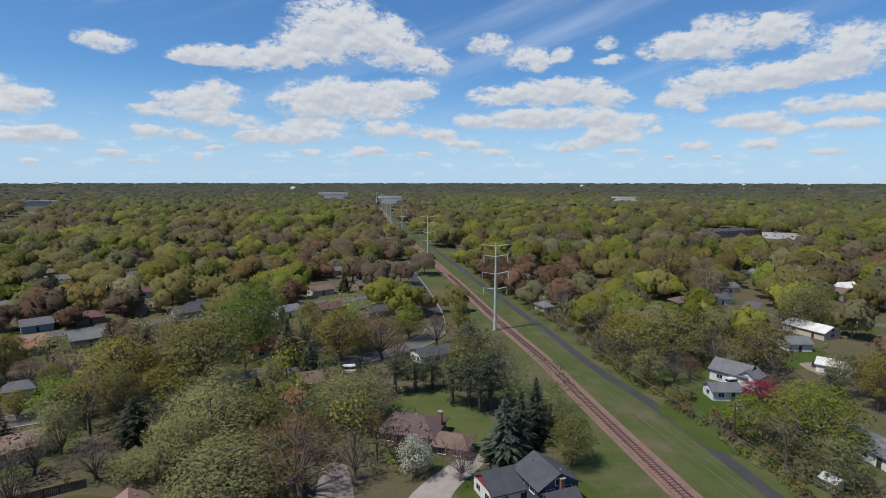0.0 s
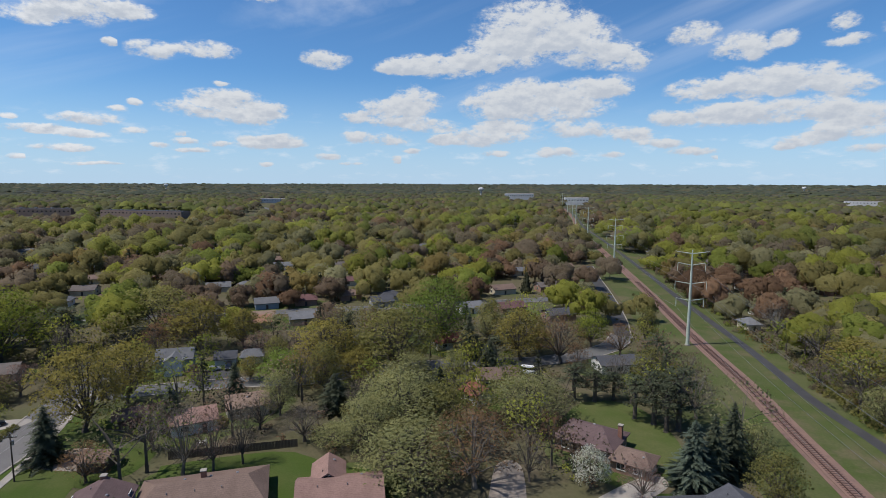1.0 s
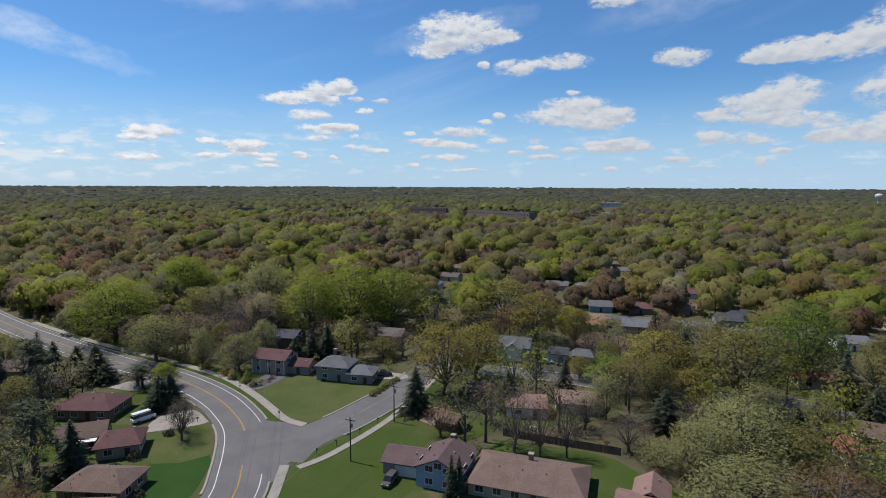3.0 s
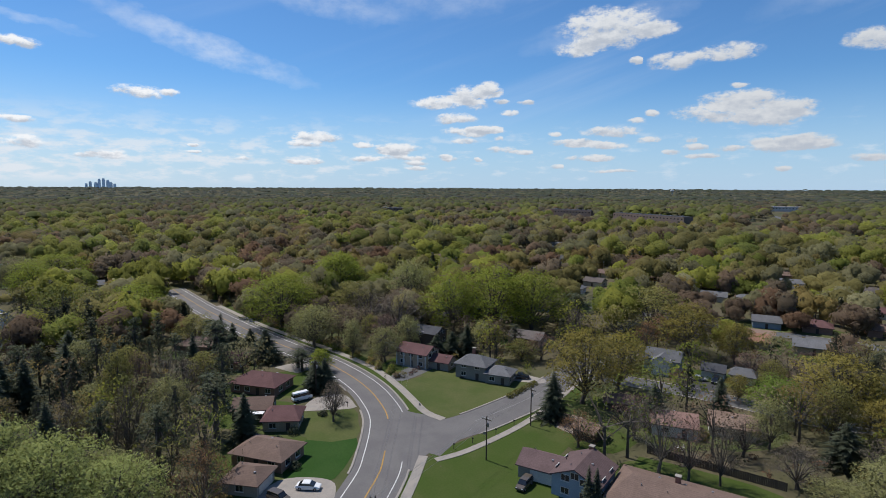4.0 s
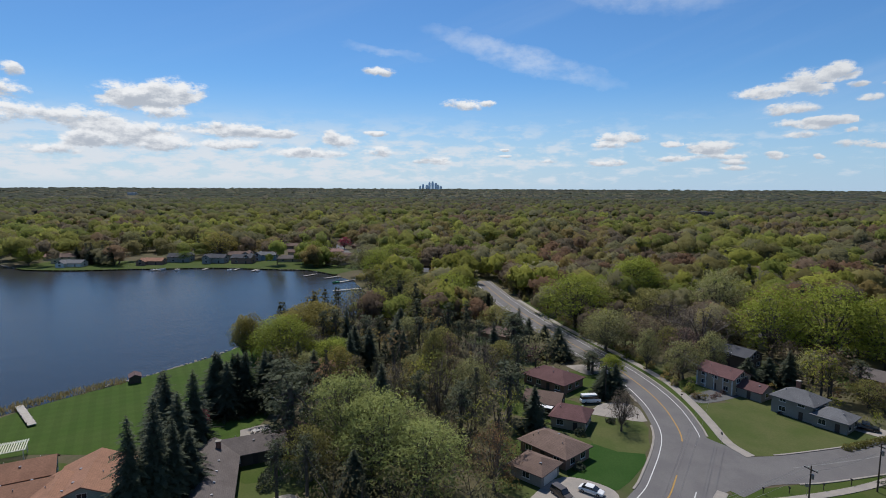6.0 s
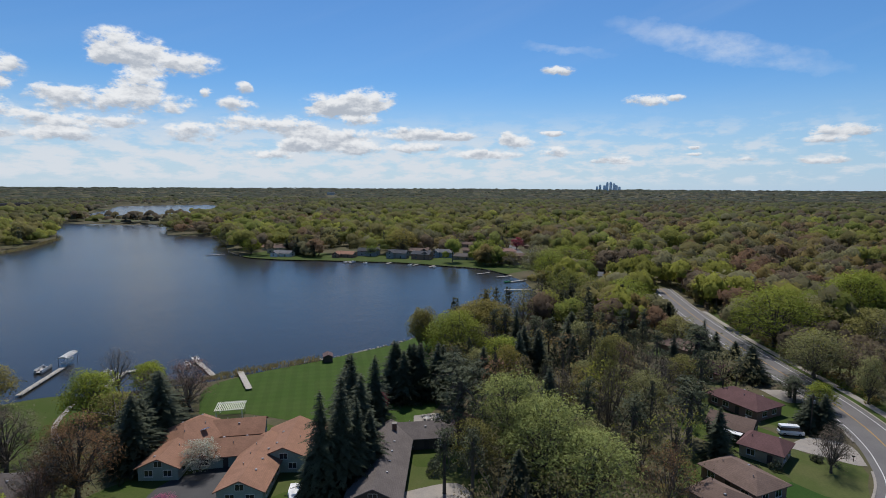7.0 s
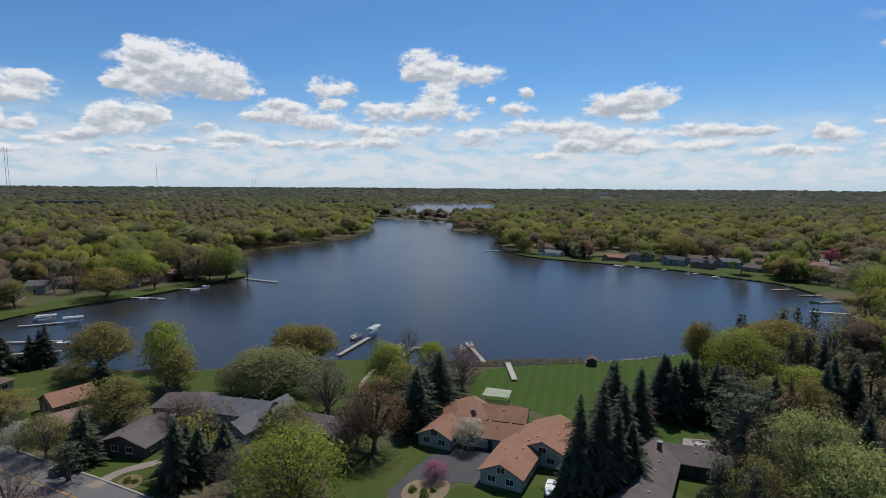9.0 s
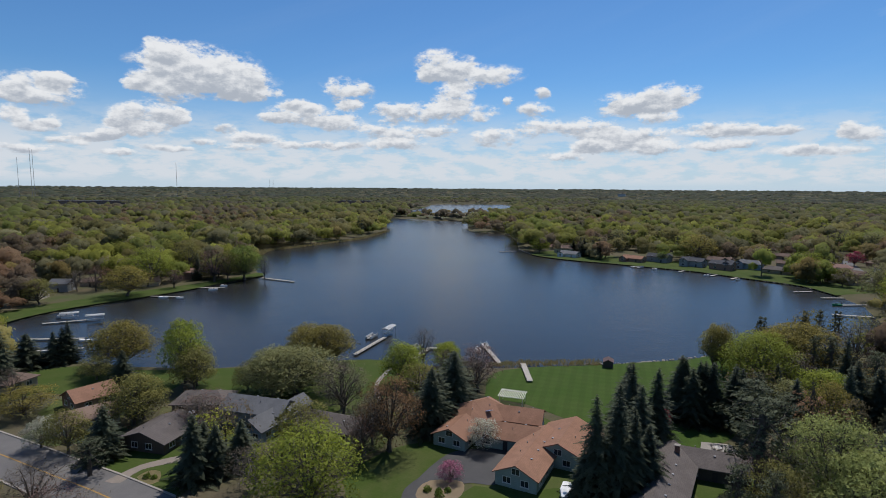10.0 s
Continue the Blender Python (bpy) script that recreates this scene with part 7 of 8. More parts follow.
bushes("shrub", [(-154.5, 52.2, 0.9, 1.2), (-156.5, 54.0, 0.9, 1.2), (-158.5, 56.0, 0.9, 1.2), (-150, 66.5, 0.8, 1.0), (-146.5, 66, 0.8, 0.9)], "plum", "bare brown shrub beside a drive", 9)
bushes("shrub", [(-10.5, -117.0, 0.7, 0.8), (-11.6, -116.0, 0.6, 0.6)], "green", "small shrub in a mulch bed", 10)


def board_fence(x0, y0, x1, y1, h, mat, label):
    L = math.hypot(x1 - x0, y1 - y0)
    base = tagged(new("fence"), label, "fence")
    base.matrix_basis = pose(x0, y0, 0, 0, 0, math.degrees(math.atan2(y1 - y0, x1 - x0)))
    me = mesh_of(boxed(0.01, -0.015, 0.05, 0.28, 0.015, h), "board", mat)
    for i in range(int(L / 0.3)):
        part("board", me, None, base).location = (i * 0.3, 0, 0.02 * math.sin(i * 7))
    for i in range(int(L / 2.4) + 1):
        part("post", boxed(i * 2.4 - 0.05, 0.02, 0, i * 2.4 + 0.05, 0.12, h + 0.08), mat, base)


board_fence(-88.5, 83.5, -66.5, 97.5, 1.8, WALL["dark"], "dark brown board fence along a back lawn")
board_fence(66.0, 124.5, 78, 128, 1.7, WALL["cream"], "pale board fence beside the garage")


def mailbox(x, y, hd):
    base = tagged(new("mailbox"), "dark mailbox on a post at the kerb", "mailbox", "mailboxes")
    part("post", boxed(-0.05, -0.05, 0, 0.05, 0.05, 1.1), WOODPOLE, base)
    part("box", boxed(-0.28, -0.11, 1.1, 0.28, 0.11, 1.36, 0.05), RUBBER, base)
    base.matrix_basis = pose(x, y, 0, 0, 0, hd)


for x, y, hd in ((-105.6, 45.5, 10), (-106.6, 50.5, 10), (-108.8, 57.5, 10), (-111.5, 63.8, 20), (-153, 43.6, 80), (-137.2, 28.9, 90)):
    mailbox(x, y, hd)


def sign_post(x, y, hd):
    base = tagged(new("road_sign"), "small road sign seen edge-on on a thin post", "sign")
    part("post", tube(bmesh.new(), [(0, 0, 0), (0, 0, 2.6)], [0.035, 0.035], 6), METAL, base)
    part("plate", boxed(-0.35, -0.05, 1.9, 0.35, -0.03, 2.5), METAL, base)
    base.matrix_basis = pose(x, y, 0, 0, 0, hd)


sign_post(-106.0, 53.2, 60)
sign_post(-126.8, 45.2, 20)


def garden_set(x, y, hd, mat, label):
    """A round garden table with four chairs."""
    table = tagged(new("garden_table"), label, "table")
    part("top", tube(bmesh.new(), [(0, 0, 0.7), (0, 0, 0.75)], [0.8, 0.8], 14), mat, table)
    part("leg", tube(bmesh.new(), [(0, 0, 0), (0, 0, 0.7)], [0.08, 0.06], 8), mat, table)
    table.matrix_basis = pose(x, y, 0.09, 0, 0, hd)
    for k in range(4):
        c = tagged(new("garden_chair"), "pale garden chair beside a round table", "chair", "garden chairs")
        part("seat", boxed(-0.25, -0.25, 0.4, 0.25, 0.25, 0.45), mat, c)
        part("backrest", boxed(-0.25, 0.22, 0.45, 0.25, 0.27, 0.95), mat, c)
        for sx in (-0.22, 0.22):
            for sy in (-0.22, 0.22):
                part("leg", boxed(sx - 0.02, sy - 0.02, 0, sx + 0.02, sy + 0.02, 0.4), mat, c)
        a = k * math.pi / 2
        c.matrix_basis = pose(x + math.cos(a) * 1.2, y + math.sin(a) * 1.2, 0.09, 0, 0, math.degrees(a) - 90)


garden_set(-115, -60.5, 0, FURN, "pale round garden table on a patio")
garden_set(-87.0, 91.0, 20, FURN, "grey garden table on a back lawn")


def covered_trailer(x, y, hd, mat, label):
    base = tagged(new("trailer"), label, "trailer")
    part("cover", section_body([(-2.6, 0.5, 1.1, 0.7), (-1.0, 0.45, 1.9, 1.0), (1.2, 0.45, 1.6, 0.95), (2.8, 0.7, 1.0, 0.25)], 1.05), mat, base)
    part("bed", boxed(-2.4, -0.7, 0.38, 2.2, 0.7, 0.48), METAL, base)
    part("tongue", boxed(2.2, -0.06, 0.35, 3.6, 0.06, 0.45), METAL, base)
    for s in (1, -1):
        part("wheel", tube(bmesh.new(), [(-0.5, s * 0.8, 0.32), (-0.5, s * 1.0, 0.32)], [0.32, 0.32], 12), RUBBER, base)
    base.matrix_basis = pose(x, y, 0.06, 0, 0, hd)


covered_trailer(-74.5, -67.0, 28, CANVAS, "white covered boat on a trailer beside the house")
covered_trailer(-79.5, -64.5, 28, FURN, "grey-brown boat on a trailer beside the house")
covered_trailer(-52.0, -165.5, 60, GREEN_TARP, "green tarpaulin cover under lakeside trees")
covered_trailer(-196, -88, 100, BLUE_TARP, "blue tarpaulin cover near the shore")


# ---- distance ----
FAR_WALL = material("pale_far_wall", (0.55, 0.55, 0.54), (0.45, 0.45, 0.45), 0.02, 0.2)
FAR_BROWN = material("brown_far_wall", (0.22, 0.16, 0.13), (0.18, 0.14, 0.12), 0.02, 0.2)
# tower glass with the pale blue of distance haze put into its base colour
HAZY_GLASS = material("tower_glass", (0.52, 0.62, 0.76), (0.58, 0.66, 0.78), 0.02, 0.2, rough=0.35, metal=0.65)


def flat_block(x, y, L, w, h, hd, mat, label, z=None):
    base = tagged(new("flat_roofed_building"), label, "building", "far buildings")
    part("wall", boxed(-L / 2, -w / 2, -1, L / 2, w / 2, h), mat, base)
    part("roof", boxed(-L / 2 + 0.5, -w / 2 + 0.5, h, L / 2 - 0.5, w / 2 - 0.5, h + 0.3), ROOF["dark"] if mat is FAR_BROWN else CONCRETE, base)
    n = max(3, int(L / 7))
    for i in range(n):
        for s in (1, -1):
            part("window", boxed(-L / 2 + (i + 0.25) * L / n, s * w / 2 - 0.06, h * 0.58, -L / 2 + (i + 0.6) * L / n, s * w / 2 + 0.06, h * 0.74), GLASS, base)
    for i in range(max(1, n // 3)):
        part("roof_unit", boxed(-L / 2 + (i + 0.5) * L / max(1, n // 3) - 1.5, -1.5, h + 0.3, -L / 2 + (i + 0.5) * L / max(1, n // 3) + 1.5, 1.5, h + 1.6), METAL, base)
    base.matrix_basis = pose(x, y, land(x, y) if z is None else z, 0, 0, hd)
    CLEAR.append((x, y, max(L, w) * 0.55))
    SEEN.append((x, y, L * 0.40))
    SEEN.extend((x / k, y / k, L * 0.42) for k in (1.06, 1.12))
    return base


flat_block(303, 585, 78, 24, 6.5, 26, FAR_BROWN, "long brick school building with pale flat roof")
flat_block(352, 560, 46, 22, 4.6, -30, FAR_WALL, "pale flat-roofed school wing")
flat_block(-369, 1864, 95, 40, 21, 15, FAR_WALL, "long white warehouse far off")
flat_block(-143, 1493, 60, 35, 19, 10, FAR_WALL, "white warehouse beside the far railway")
flat_block(-927, 653, 102, 20, 13, 19, FAR_BROWN, "long brown apartment block with flat roof")
flat_block(-747, 687, 160, 20, 11, 3, FAR_BROWN, "long grey-brown apartment block with flat roof")
flat_block(-1208, 371, 66, 30, 9, 68, FAR_BROWN, "dark flat-roofed building among trees")
flat_block(-60, -1950, 210, 40, 10, -20, FAR_BROWN, "low dark commercial building far beyond the lake")
flat_block(-788, -1670, 130, 40, 10, -21, FAR_BROWN, "low brown building beyond the lake")
flat_block(-950, 1300, 70, 30, 12, 30, FAR_WALL, "pale commercial building in the distance")
flat_block(560, 1700, 80, 30, 12, -10, FAR_WALL, "pale commercial building in the distance")
flat_block(-2600, -2000, 90, 40, 14, 30, FAR_WALL, "white storage building far off")


def water_tower(x, y, top, r):
    z = land(x, y)
    base = tagged(new("water_tower"), "pale bulb-topped water tower above the trees", "water tower", "water towers")
    h = top - z
    pts = [(0, 0, -1), (0, 0, 3), (0, 0, h - 2.2 * r), (0, 0, h - 1.5 * r)]
    part("stem", tube(bmesh.new(), pts, [r * 0.5, r * 0.28, r * 0.26, r * 0.5], 12), FAR_WALL, base)
    prof = [(0.5, -1.5), (0.9, -1.05), (1.0, -0.7), (0.92, -0.35), (0.6, -0.08), (0.1, 0.0)]
    part("tank", tube(bmesh.new(), [(0, 0, h + k * r) for _, k in prof], [r * q for q, _ in prof], 16), FAR_WALL, base)
    base.location = (x, y, z)


water_tower(-521, 1931, 40.5, 10.0)
water_tower(-2569, 2522, 47.0, 11.0)
water_tower(1715, 3165, 49.0, 11.0)
water_tower(1983, 3005, 52.0, 11.0)
water_tower(874, 3492, 40.0, 11.0)


def mast(x, y, top):
    z = land(x, y)
    base = tagged(new("radio_mast"), "very thin tall radio mast on the skyline", "mast", "radio masts")
    part("mast", tube(bmesh.new(), [(0, 0, -1), (0, 0, top - z)], [0.75, 0.6], 6), METAL, base)
    base.location = (x, y, z)


for x, y, top in ((132, -2597, 158), (93, -2598, 193), (85, -2599, 187), (-401, -2569, 152), (-944, -3058, 92), (-1081, -3434, 91)):
    mast(x, y, top)


def tower_block(x, y, wd, top):
    base = tagged(new("skyscraper"), "city tower on the skyline, blue-grey with painted haze", "skyscraper", "city skyline")
    z = 25
    part("shaft", boxed(-wd / 2, -wd / 2, 0, wd / 2, wd / 2, (top - z) * 0.88), HAZY_GLASS, base)
    part("crown", boxed(-wd * 0.36, -wd * 0.36, (top - z) * 0.88, wd * 0.36, wd * 0.36, top - z), HAZY_GLASS, base)
    base.matrix_basis = pose(x, y, z, 0, 0, 10)


for x, y, wd, top in ((-4622, -872, 26, 92), (-4633, -797, 26, 116), (-4639, -762, 28, 120), (-4627, -826, 34, 84), (-4640, -725, 30, 104), (-4646, -700, 30, 86), (-4615, -905, 24, 74), (-4650, -668, 26, 72)):
    tower_block(x, -790 + (y + 790) * 0.72, wd * 0.72, 58 + (top - 58) * 0.8)


def skylight(x, y, z, hd, tilt):
    base = tagged(new("skylight"), "blue-glass skylight set in the terracotta roof", "skylight", "skylights")
    part("frame", boxed(-0.65, -0.9, -0.08, 0.65, 0.9, 0.06, 0.02), TRIM, base)
    for k in (-1, 1):
        part("pane", boxed(k * 0.3 - 0.25, -0.8, 0.05, k * 0.3 + 0.25, 0.8, 0.075), BLUE_TARP, base)
    base.matrix_basis = pose(x, y, z, tilt, 0, hd)


skylight(-80.2, -97.0, 4.55, 175, -23)


def patio_cover(x, y, hd):
    base = tagged(new("patio_cover"), "white flat patio cover on thin posts", "patio cover")
    part("roof", boxed(-2.2, -1.6, 2.4, 2.2, 1.6, 2.52), CANVAS, base)
    for sx in (-2.0, 2.0):
        for sy in (-1.4, 1.4):
            part("post", boxed(sx - 0.05, sy - 0.05, 0, sx + 0.05, sy + 0.05, 2.4), TRIM, base)
    base.matrix_basis = pose(x, y, 0, 0, 0, hd)


patio_cover(-136.5, 6.2, 72)


# ---- far woods ----
KEEP_OUT = []   # (polygon, margin) where no wild tree may stand
ROADS = [(ROAD_A, 9), (ROAD_B, 9), (STREET_C, 6), (STREET_E, 6), (LOT, 8), (TRAIL, 6), (TRACK, 14), (FAR_ROAD, 16), (SHORE_STREET, 10), (ROAD_R, 6), (STREET_R, 6)]
WOODS_TINT = np.array([(0.250, 0.278, 0.052), (0.180, 0.225, 0.046), (0.215, 0.205, 0.072), (0.212, 0.215, 0.108), (0.235, 0.195, 0.068),
                       (0.215, 0.145, 0.085), (0.170, 0.145, 0.094), (0.180, 0.140, 0.090), (0.078, 0.090, 0.052)]) * np.array((1.06, 0.98, 1.02))


def free_spots(rng, r0, r1, spacing, az0=-44.0, az1=192.0):
    n = int(math.radians(az1 - az0) / 2 * (r1 * r1 - r0 * r0) / spacing ** 2)
    a = np.radians(rng.uniform(az0, az1, n))
    r = np.sqrt(rng.uniform(r0 * r0, r1 * r1, n))
    X, Y = -np.sin(a) * r, np.cos(a) * r
    ok = np.ones(n, dtype=bool)
    for poly in (LAKE, POND):
        ok &= ~inside_many(poly, X, Y) & (gap_many(poly, X, Y) > 4)
    for pts, m in ROADS:
        ok &= gap_many(pts, X, Y, False) > m
    for poly in KEEP_OUT:
        ok &= ~inside_many(poly, X, Y) & (gap_many(poly, X, Y) > (2.0 if r0 < 300 else 0.0))
    for hx, hy, hr in CLEAR:
        ok &= np.hypot(X - hx, Y - hy) > hr
    # open fronts: sight lines along streets, lawns and house fronts stay clear
    for k in ((1.05, 1.10, 1.15) if r0 < 300 else (1.02, 1.045)):
        for pts, m in ((ROAD_A, 5.5), (ROAD_B[:6], 5.5), (TRACK, 4), (FAR_ROAD, 12), (SHORE_STREET, 7), (STREET_E, 4.0), (STREET_R, 3.0)):
            ok &= gap_many(pts, X * k, Y * k, False) > m
        for poly in KEEP_OUT:
            if k < 1.12:
                ok &= ~inside_many(poly, X * k, Y * k)
        for hx, hy, hr in CLEAR:
            if k < 1.06:
                ok &= np.hypot(X * k - hx, Y * k - hy) > hr * 0.6
    for k in (1.05, 1.10, 1.16, 1.22):
        ok &= ~inside_many(POND, X * k, Y * k)
    for k in (1.03, 1.06, 1.09, 1.12, 1.15, 1.18):
        if r0 >= 150:
            for hx, hy, hr in SEEN:
                ok &= np.hypot(X * k - hx, Y * k - hy) > hr
    # between the houses of the suburb the trees stand further apart
    turn, far = np.degrees(np.arctan2(-X, Y)), np.hypot(X, Y)
    ok &= ~((turn > -40) & (turn < 62) & (far > 165) & (far < 340) & (rng.random(n) < 0.16))
    return X[ok], Y[ok]


def patch(X, Y, scale, seed):
    """Slow change over the land, 0 to 1."""
    return np.array([0.5 + 0.5 * noise.noise(Vector((x / scale, y / scale, seed))) for x, y in zip(X, Y)])


def spars(p0, p1, a, b):
    """Three-sided tapering limbs between two sets of points."""
    d = p1 - p0
    d /= np.linalg.norm(d, axis=1)[:, None] + 1e-9
    s = np.cross(d, np.array((0.31, 0.57, 0.76)))
    s /= np.linalg.norm(s, axis=1)[:, None] + 1e-9
    u = np.cross(d, s)
    res = []
    for k in range(3):
        v0 = s * math.cos(k * 2.094) + u * math.sin(k * 2.094)
        v1 = s * math.cos(k * 2.094 + 2.094) + u * math.sin(k * 2.094 + 2.094)
        res.append(np.stack([p0 + v0 * a[:, None], p0 + v1 * a[:, None], p1 + v1 * b[:, None], p1 + v0 * b[:, None]], 1))
    return np.concatenate(res)


def woods(name, seed, r0, r1, spacing, per, card, label, limbs=0, mat=None, blend=0.0, gain=1.0, grow=1.0, ruffle=0.25,
          up=0.3, lobes=6, seg=5, rings=2, air=0.0, az0=-44.0, az1=192.0, dark=0.07, tall=1.0):
    """A wood: each crown is heaped up out of round lobes, with leaf sprays lying on them."""
    rng = np.random.default_rng(seed)
    X, Y = free_spots(rng, r0, r1, spacing, az0, az1)
    if limbs:
        # leave room for the trees that stand on their own
        ok = np.ones(len(X), dtype=bool)
        for tx, ty, tw in TREES:
            ok &= np.hypot(X - tx, Y - ty) > 0.36 * tw + 2.6
        X, Y = X[ok], Y[ok]
    n = len(X)
    p = patch(X, Y, 55 + 0.05 * (r0 + r1), 3.0)
    beyond = np.degrees(np.arctan2(-X, Y)) % 360 > 100   # round and past the lake more trees are in leaf
    lively = np.clip((p - 0.5) * 3.4 + 0.5 + 0.24 * (beyond & (np.hypot(X, Y) > 250)) + rng.normal(size=n) * 0.16, 0, 1)
    kind = np.where(lively > 0.48, rng.choice([0, 1, 2, 0, 3, 2], n), rng.choice([2, 3, 4, 5, 6, 7, 6], n))
    lake_side = (X < -105) & (Y < 5) & (Y > -105) & (X > -250)
    kind = np.where(rng.random(n) < np.where(lake_side, max(0.40, dark), dark), 8, kind)
    con = kind == 8
    h = np.where(con, rng.uniform(11, 16, n), rng.uniform(7.5, 15.5, n) + 4.5 * np.clip(lively - 0.5, 0, 1)) * tall
    wd = np.where(con, rng.uniform(5.5, 7.5, n), rng.lognormal(2.33, 0.22, n) + 5.0 * np.clip(lively - 0.4, 0, 1)) * (spacing / 9.5) ** 0.45 * np.where(con, 1.0, grow)
    Z = land_many(X, Y)
    # the lobes: a top one and a ring or two below it
    k = np.arange(lobes)
    el = np.radians(np.where(k == 0, 88.0, 60.0 - 88.0 * (k - 1) / max(1, lobes - 2)))[None, :] + rng.normal(size=(n, lobes)) * 0.16
    turn = k[None, :] * 2.4 + rng.uniform(0, 6.3, (n, 1)) + rng.normal(size=(n, lobes)) * 0.2
    D = np.stack([np.cos(turn) * np.cos(el), np.sin(turn) * np.cos(el), np.sin(el)], -1)
    reach = rng.uniform(0.40, 0.82, (n, lobes, 1))
    half = np.stack([wd / 2, wd / 2, h * 0.42], -1)[:, None, :]
    mid = np.stack([X, Y, Z + h * 0.54], -1)
    C = mid[:, None, :] + D * half * reach
    rad = (wd[:, None] * rng.uniform(0.17, 0.34, (n, lobes)))
    # conifers: the lobes stand over one another and narrow upwards
    f = (k / max(1, lobes - 1))[None, :] + np.zeros((n, 1))
    spire = np.stack([X[:, None] + 0 * f, Y[:, None] + 0 * f, Z[:, None] + h[:, None] * (0.14 + 0.80 * f)], -1)
    C = np.where(con[:, None, None], spire, C)
    rad = np.where(con[:, None], wd[:, None] * 0.5 * (1.08 - f) + 0.25, rad)
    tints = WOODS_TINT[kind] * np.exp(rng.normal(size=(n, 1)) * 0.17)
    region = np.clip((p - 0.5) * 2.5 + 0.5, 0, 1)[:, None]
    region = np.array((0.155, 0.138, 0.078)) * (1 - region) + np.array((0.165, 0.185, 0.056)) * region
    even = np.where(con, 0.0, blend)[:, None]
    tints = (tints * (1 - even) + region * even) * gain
    # air: share of blue-grey distance haze painted into the crown colours
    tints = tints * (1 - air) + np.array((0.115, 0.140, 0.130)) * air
    quads, soft, tint = [], [], []
    flat = np.where(con, 0.75, np.clip(1.15 * h / wd, 0.15, 0.95))[:, None, None] * np.array((0, 0, 1)) + np.array((1, 1, 0))
    if per:
        each = rng.integers(lobes, size=(n, per))
        c, r = np.take_along_axis(C, each[:, :, None], 1), np.take_along_axis(rad, each, 1)
        d = rng.normal(size=(n, per, 3))
        d /= np.linalg.norm(d, axis=2)[:, :, None]
        out = (c - mid[:, None, :]) / half
        d = d * 1.0 + np.where(con[:, None, None], 0.0, 0.75) * out + np.array((0, 0, 0.25))
        d /= np.linalg.norm(d, axis=2)[:, :, None] + 1e-9
        P = c + d * (r * rng.uniform(0.72, 1.12, (n, per)))[:, :, None] * flat
        quads.append(cards(P.reshape(-1, 3), d.reshape(-1, 3), card * (spacing / 9.5) ** 0.5, rng, 0.85, 0.42))
        s = d * 0.8 + out * 0.45 + rng.normal(size=d.shape) * ruffle + np.array((0, 0, up))
        soft.append(np.repeat(s.reshape(-1, 1, 3), 4, 1))
        tint.append(np.repeat(tints, per, 0) * rng.uniform(0.88, 1.12, (n * per, 1)))
    if rings:
        ang = (np.arange(seg) / seg * math.tau)[None, None, None, :] + rng.uniform(0, 6, (n, lobes, 1, 1))
        lat = np.linspace(-0.65 if lobes > 3 else -0.10, 1.45, rings + 1)[None, None, :, None] + np.zeros((n, lobes, 1, seg))
        ball = np.stack([np.cos(ang) * np.cos(lat), np.sin(ang) * np.cos(lat), np.sin(lat)], -1)
        size = (rad[:, :, None, None] * rng.uniform(0.80, 1.08, (n, lobes, rings + 1, seg)))[..., None] * (0.94 if per else 1.05)
        dome = C[:, :, None, None, :] + ball * size * flat[:, :, None, None, :]
        way = ball * 0.8 + (((C - mid[:, None, :]) / half) * np.where(con, 0.0, 0.45)[:, None, None])[:, :, None, None, :] + np.array((0, 0, up))
        for arr, store in ((dome, quads), (way, soft)):
            nxt = np.roll(arr, -1, 3)
            store.append(np.stack([arr[:, :, :-1], nxt[:, :, :-1], nxt[:, :, 1:], arr[:, :, 1:]], 4).reshape(-1, 4, 3))
        tint.append(np.repeat(tints * 0.95, lobes * rings * seg, 0))
    q, soft = np.concatenate(quads), np.concatenate(soft)
    soft /= np.linalg.norm(soft, axis=2)[:, :, None] + 1e-9
    me = quads_mesh(name, q, mat or WOODS_LEAF, np.concatenate(tint), soft)
    if limbs:
        foot = np.stack([X, Y, Z - 0.3], 1)
        head = np.stack([X, Y, Z + h * np.where(con, 0.95, 0.45)], 1)
        sets = [spars(foot, head, 0.022 * h + 0.05, np.where(con, 0.03, 0.014 * h))]
        for k in range(limbs):
            root = foot + (head - foot) * rng.uniform(0.55, 0.98, (n, 1))
            tip = P[np.arange(n), rng.integers(per, size=n)]
            bend = (root + tip) / 2 + np.array((0, 0, 0.6))
            sets += [spars(root, bend, 0.009 * h, 0.006 * h), spars(bend, tip, 0.006 * h, 0.002 * h)]
        trunks = quads_mesh("woods_trunks", np.concatenate(sets), BARK)
        tagged(new("woods_trunks", trunks), "brown trunks and limbs of the woods", "woods", kind="stuff")
    return tagged(new(name, me), label, "woods", kind="stuff")


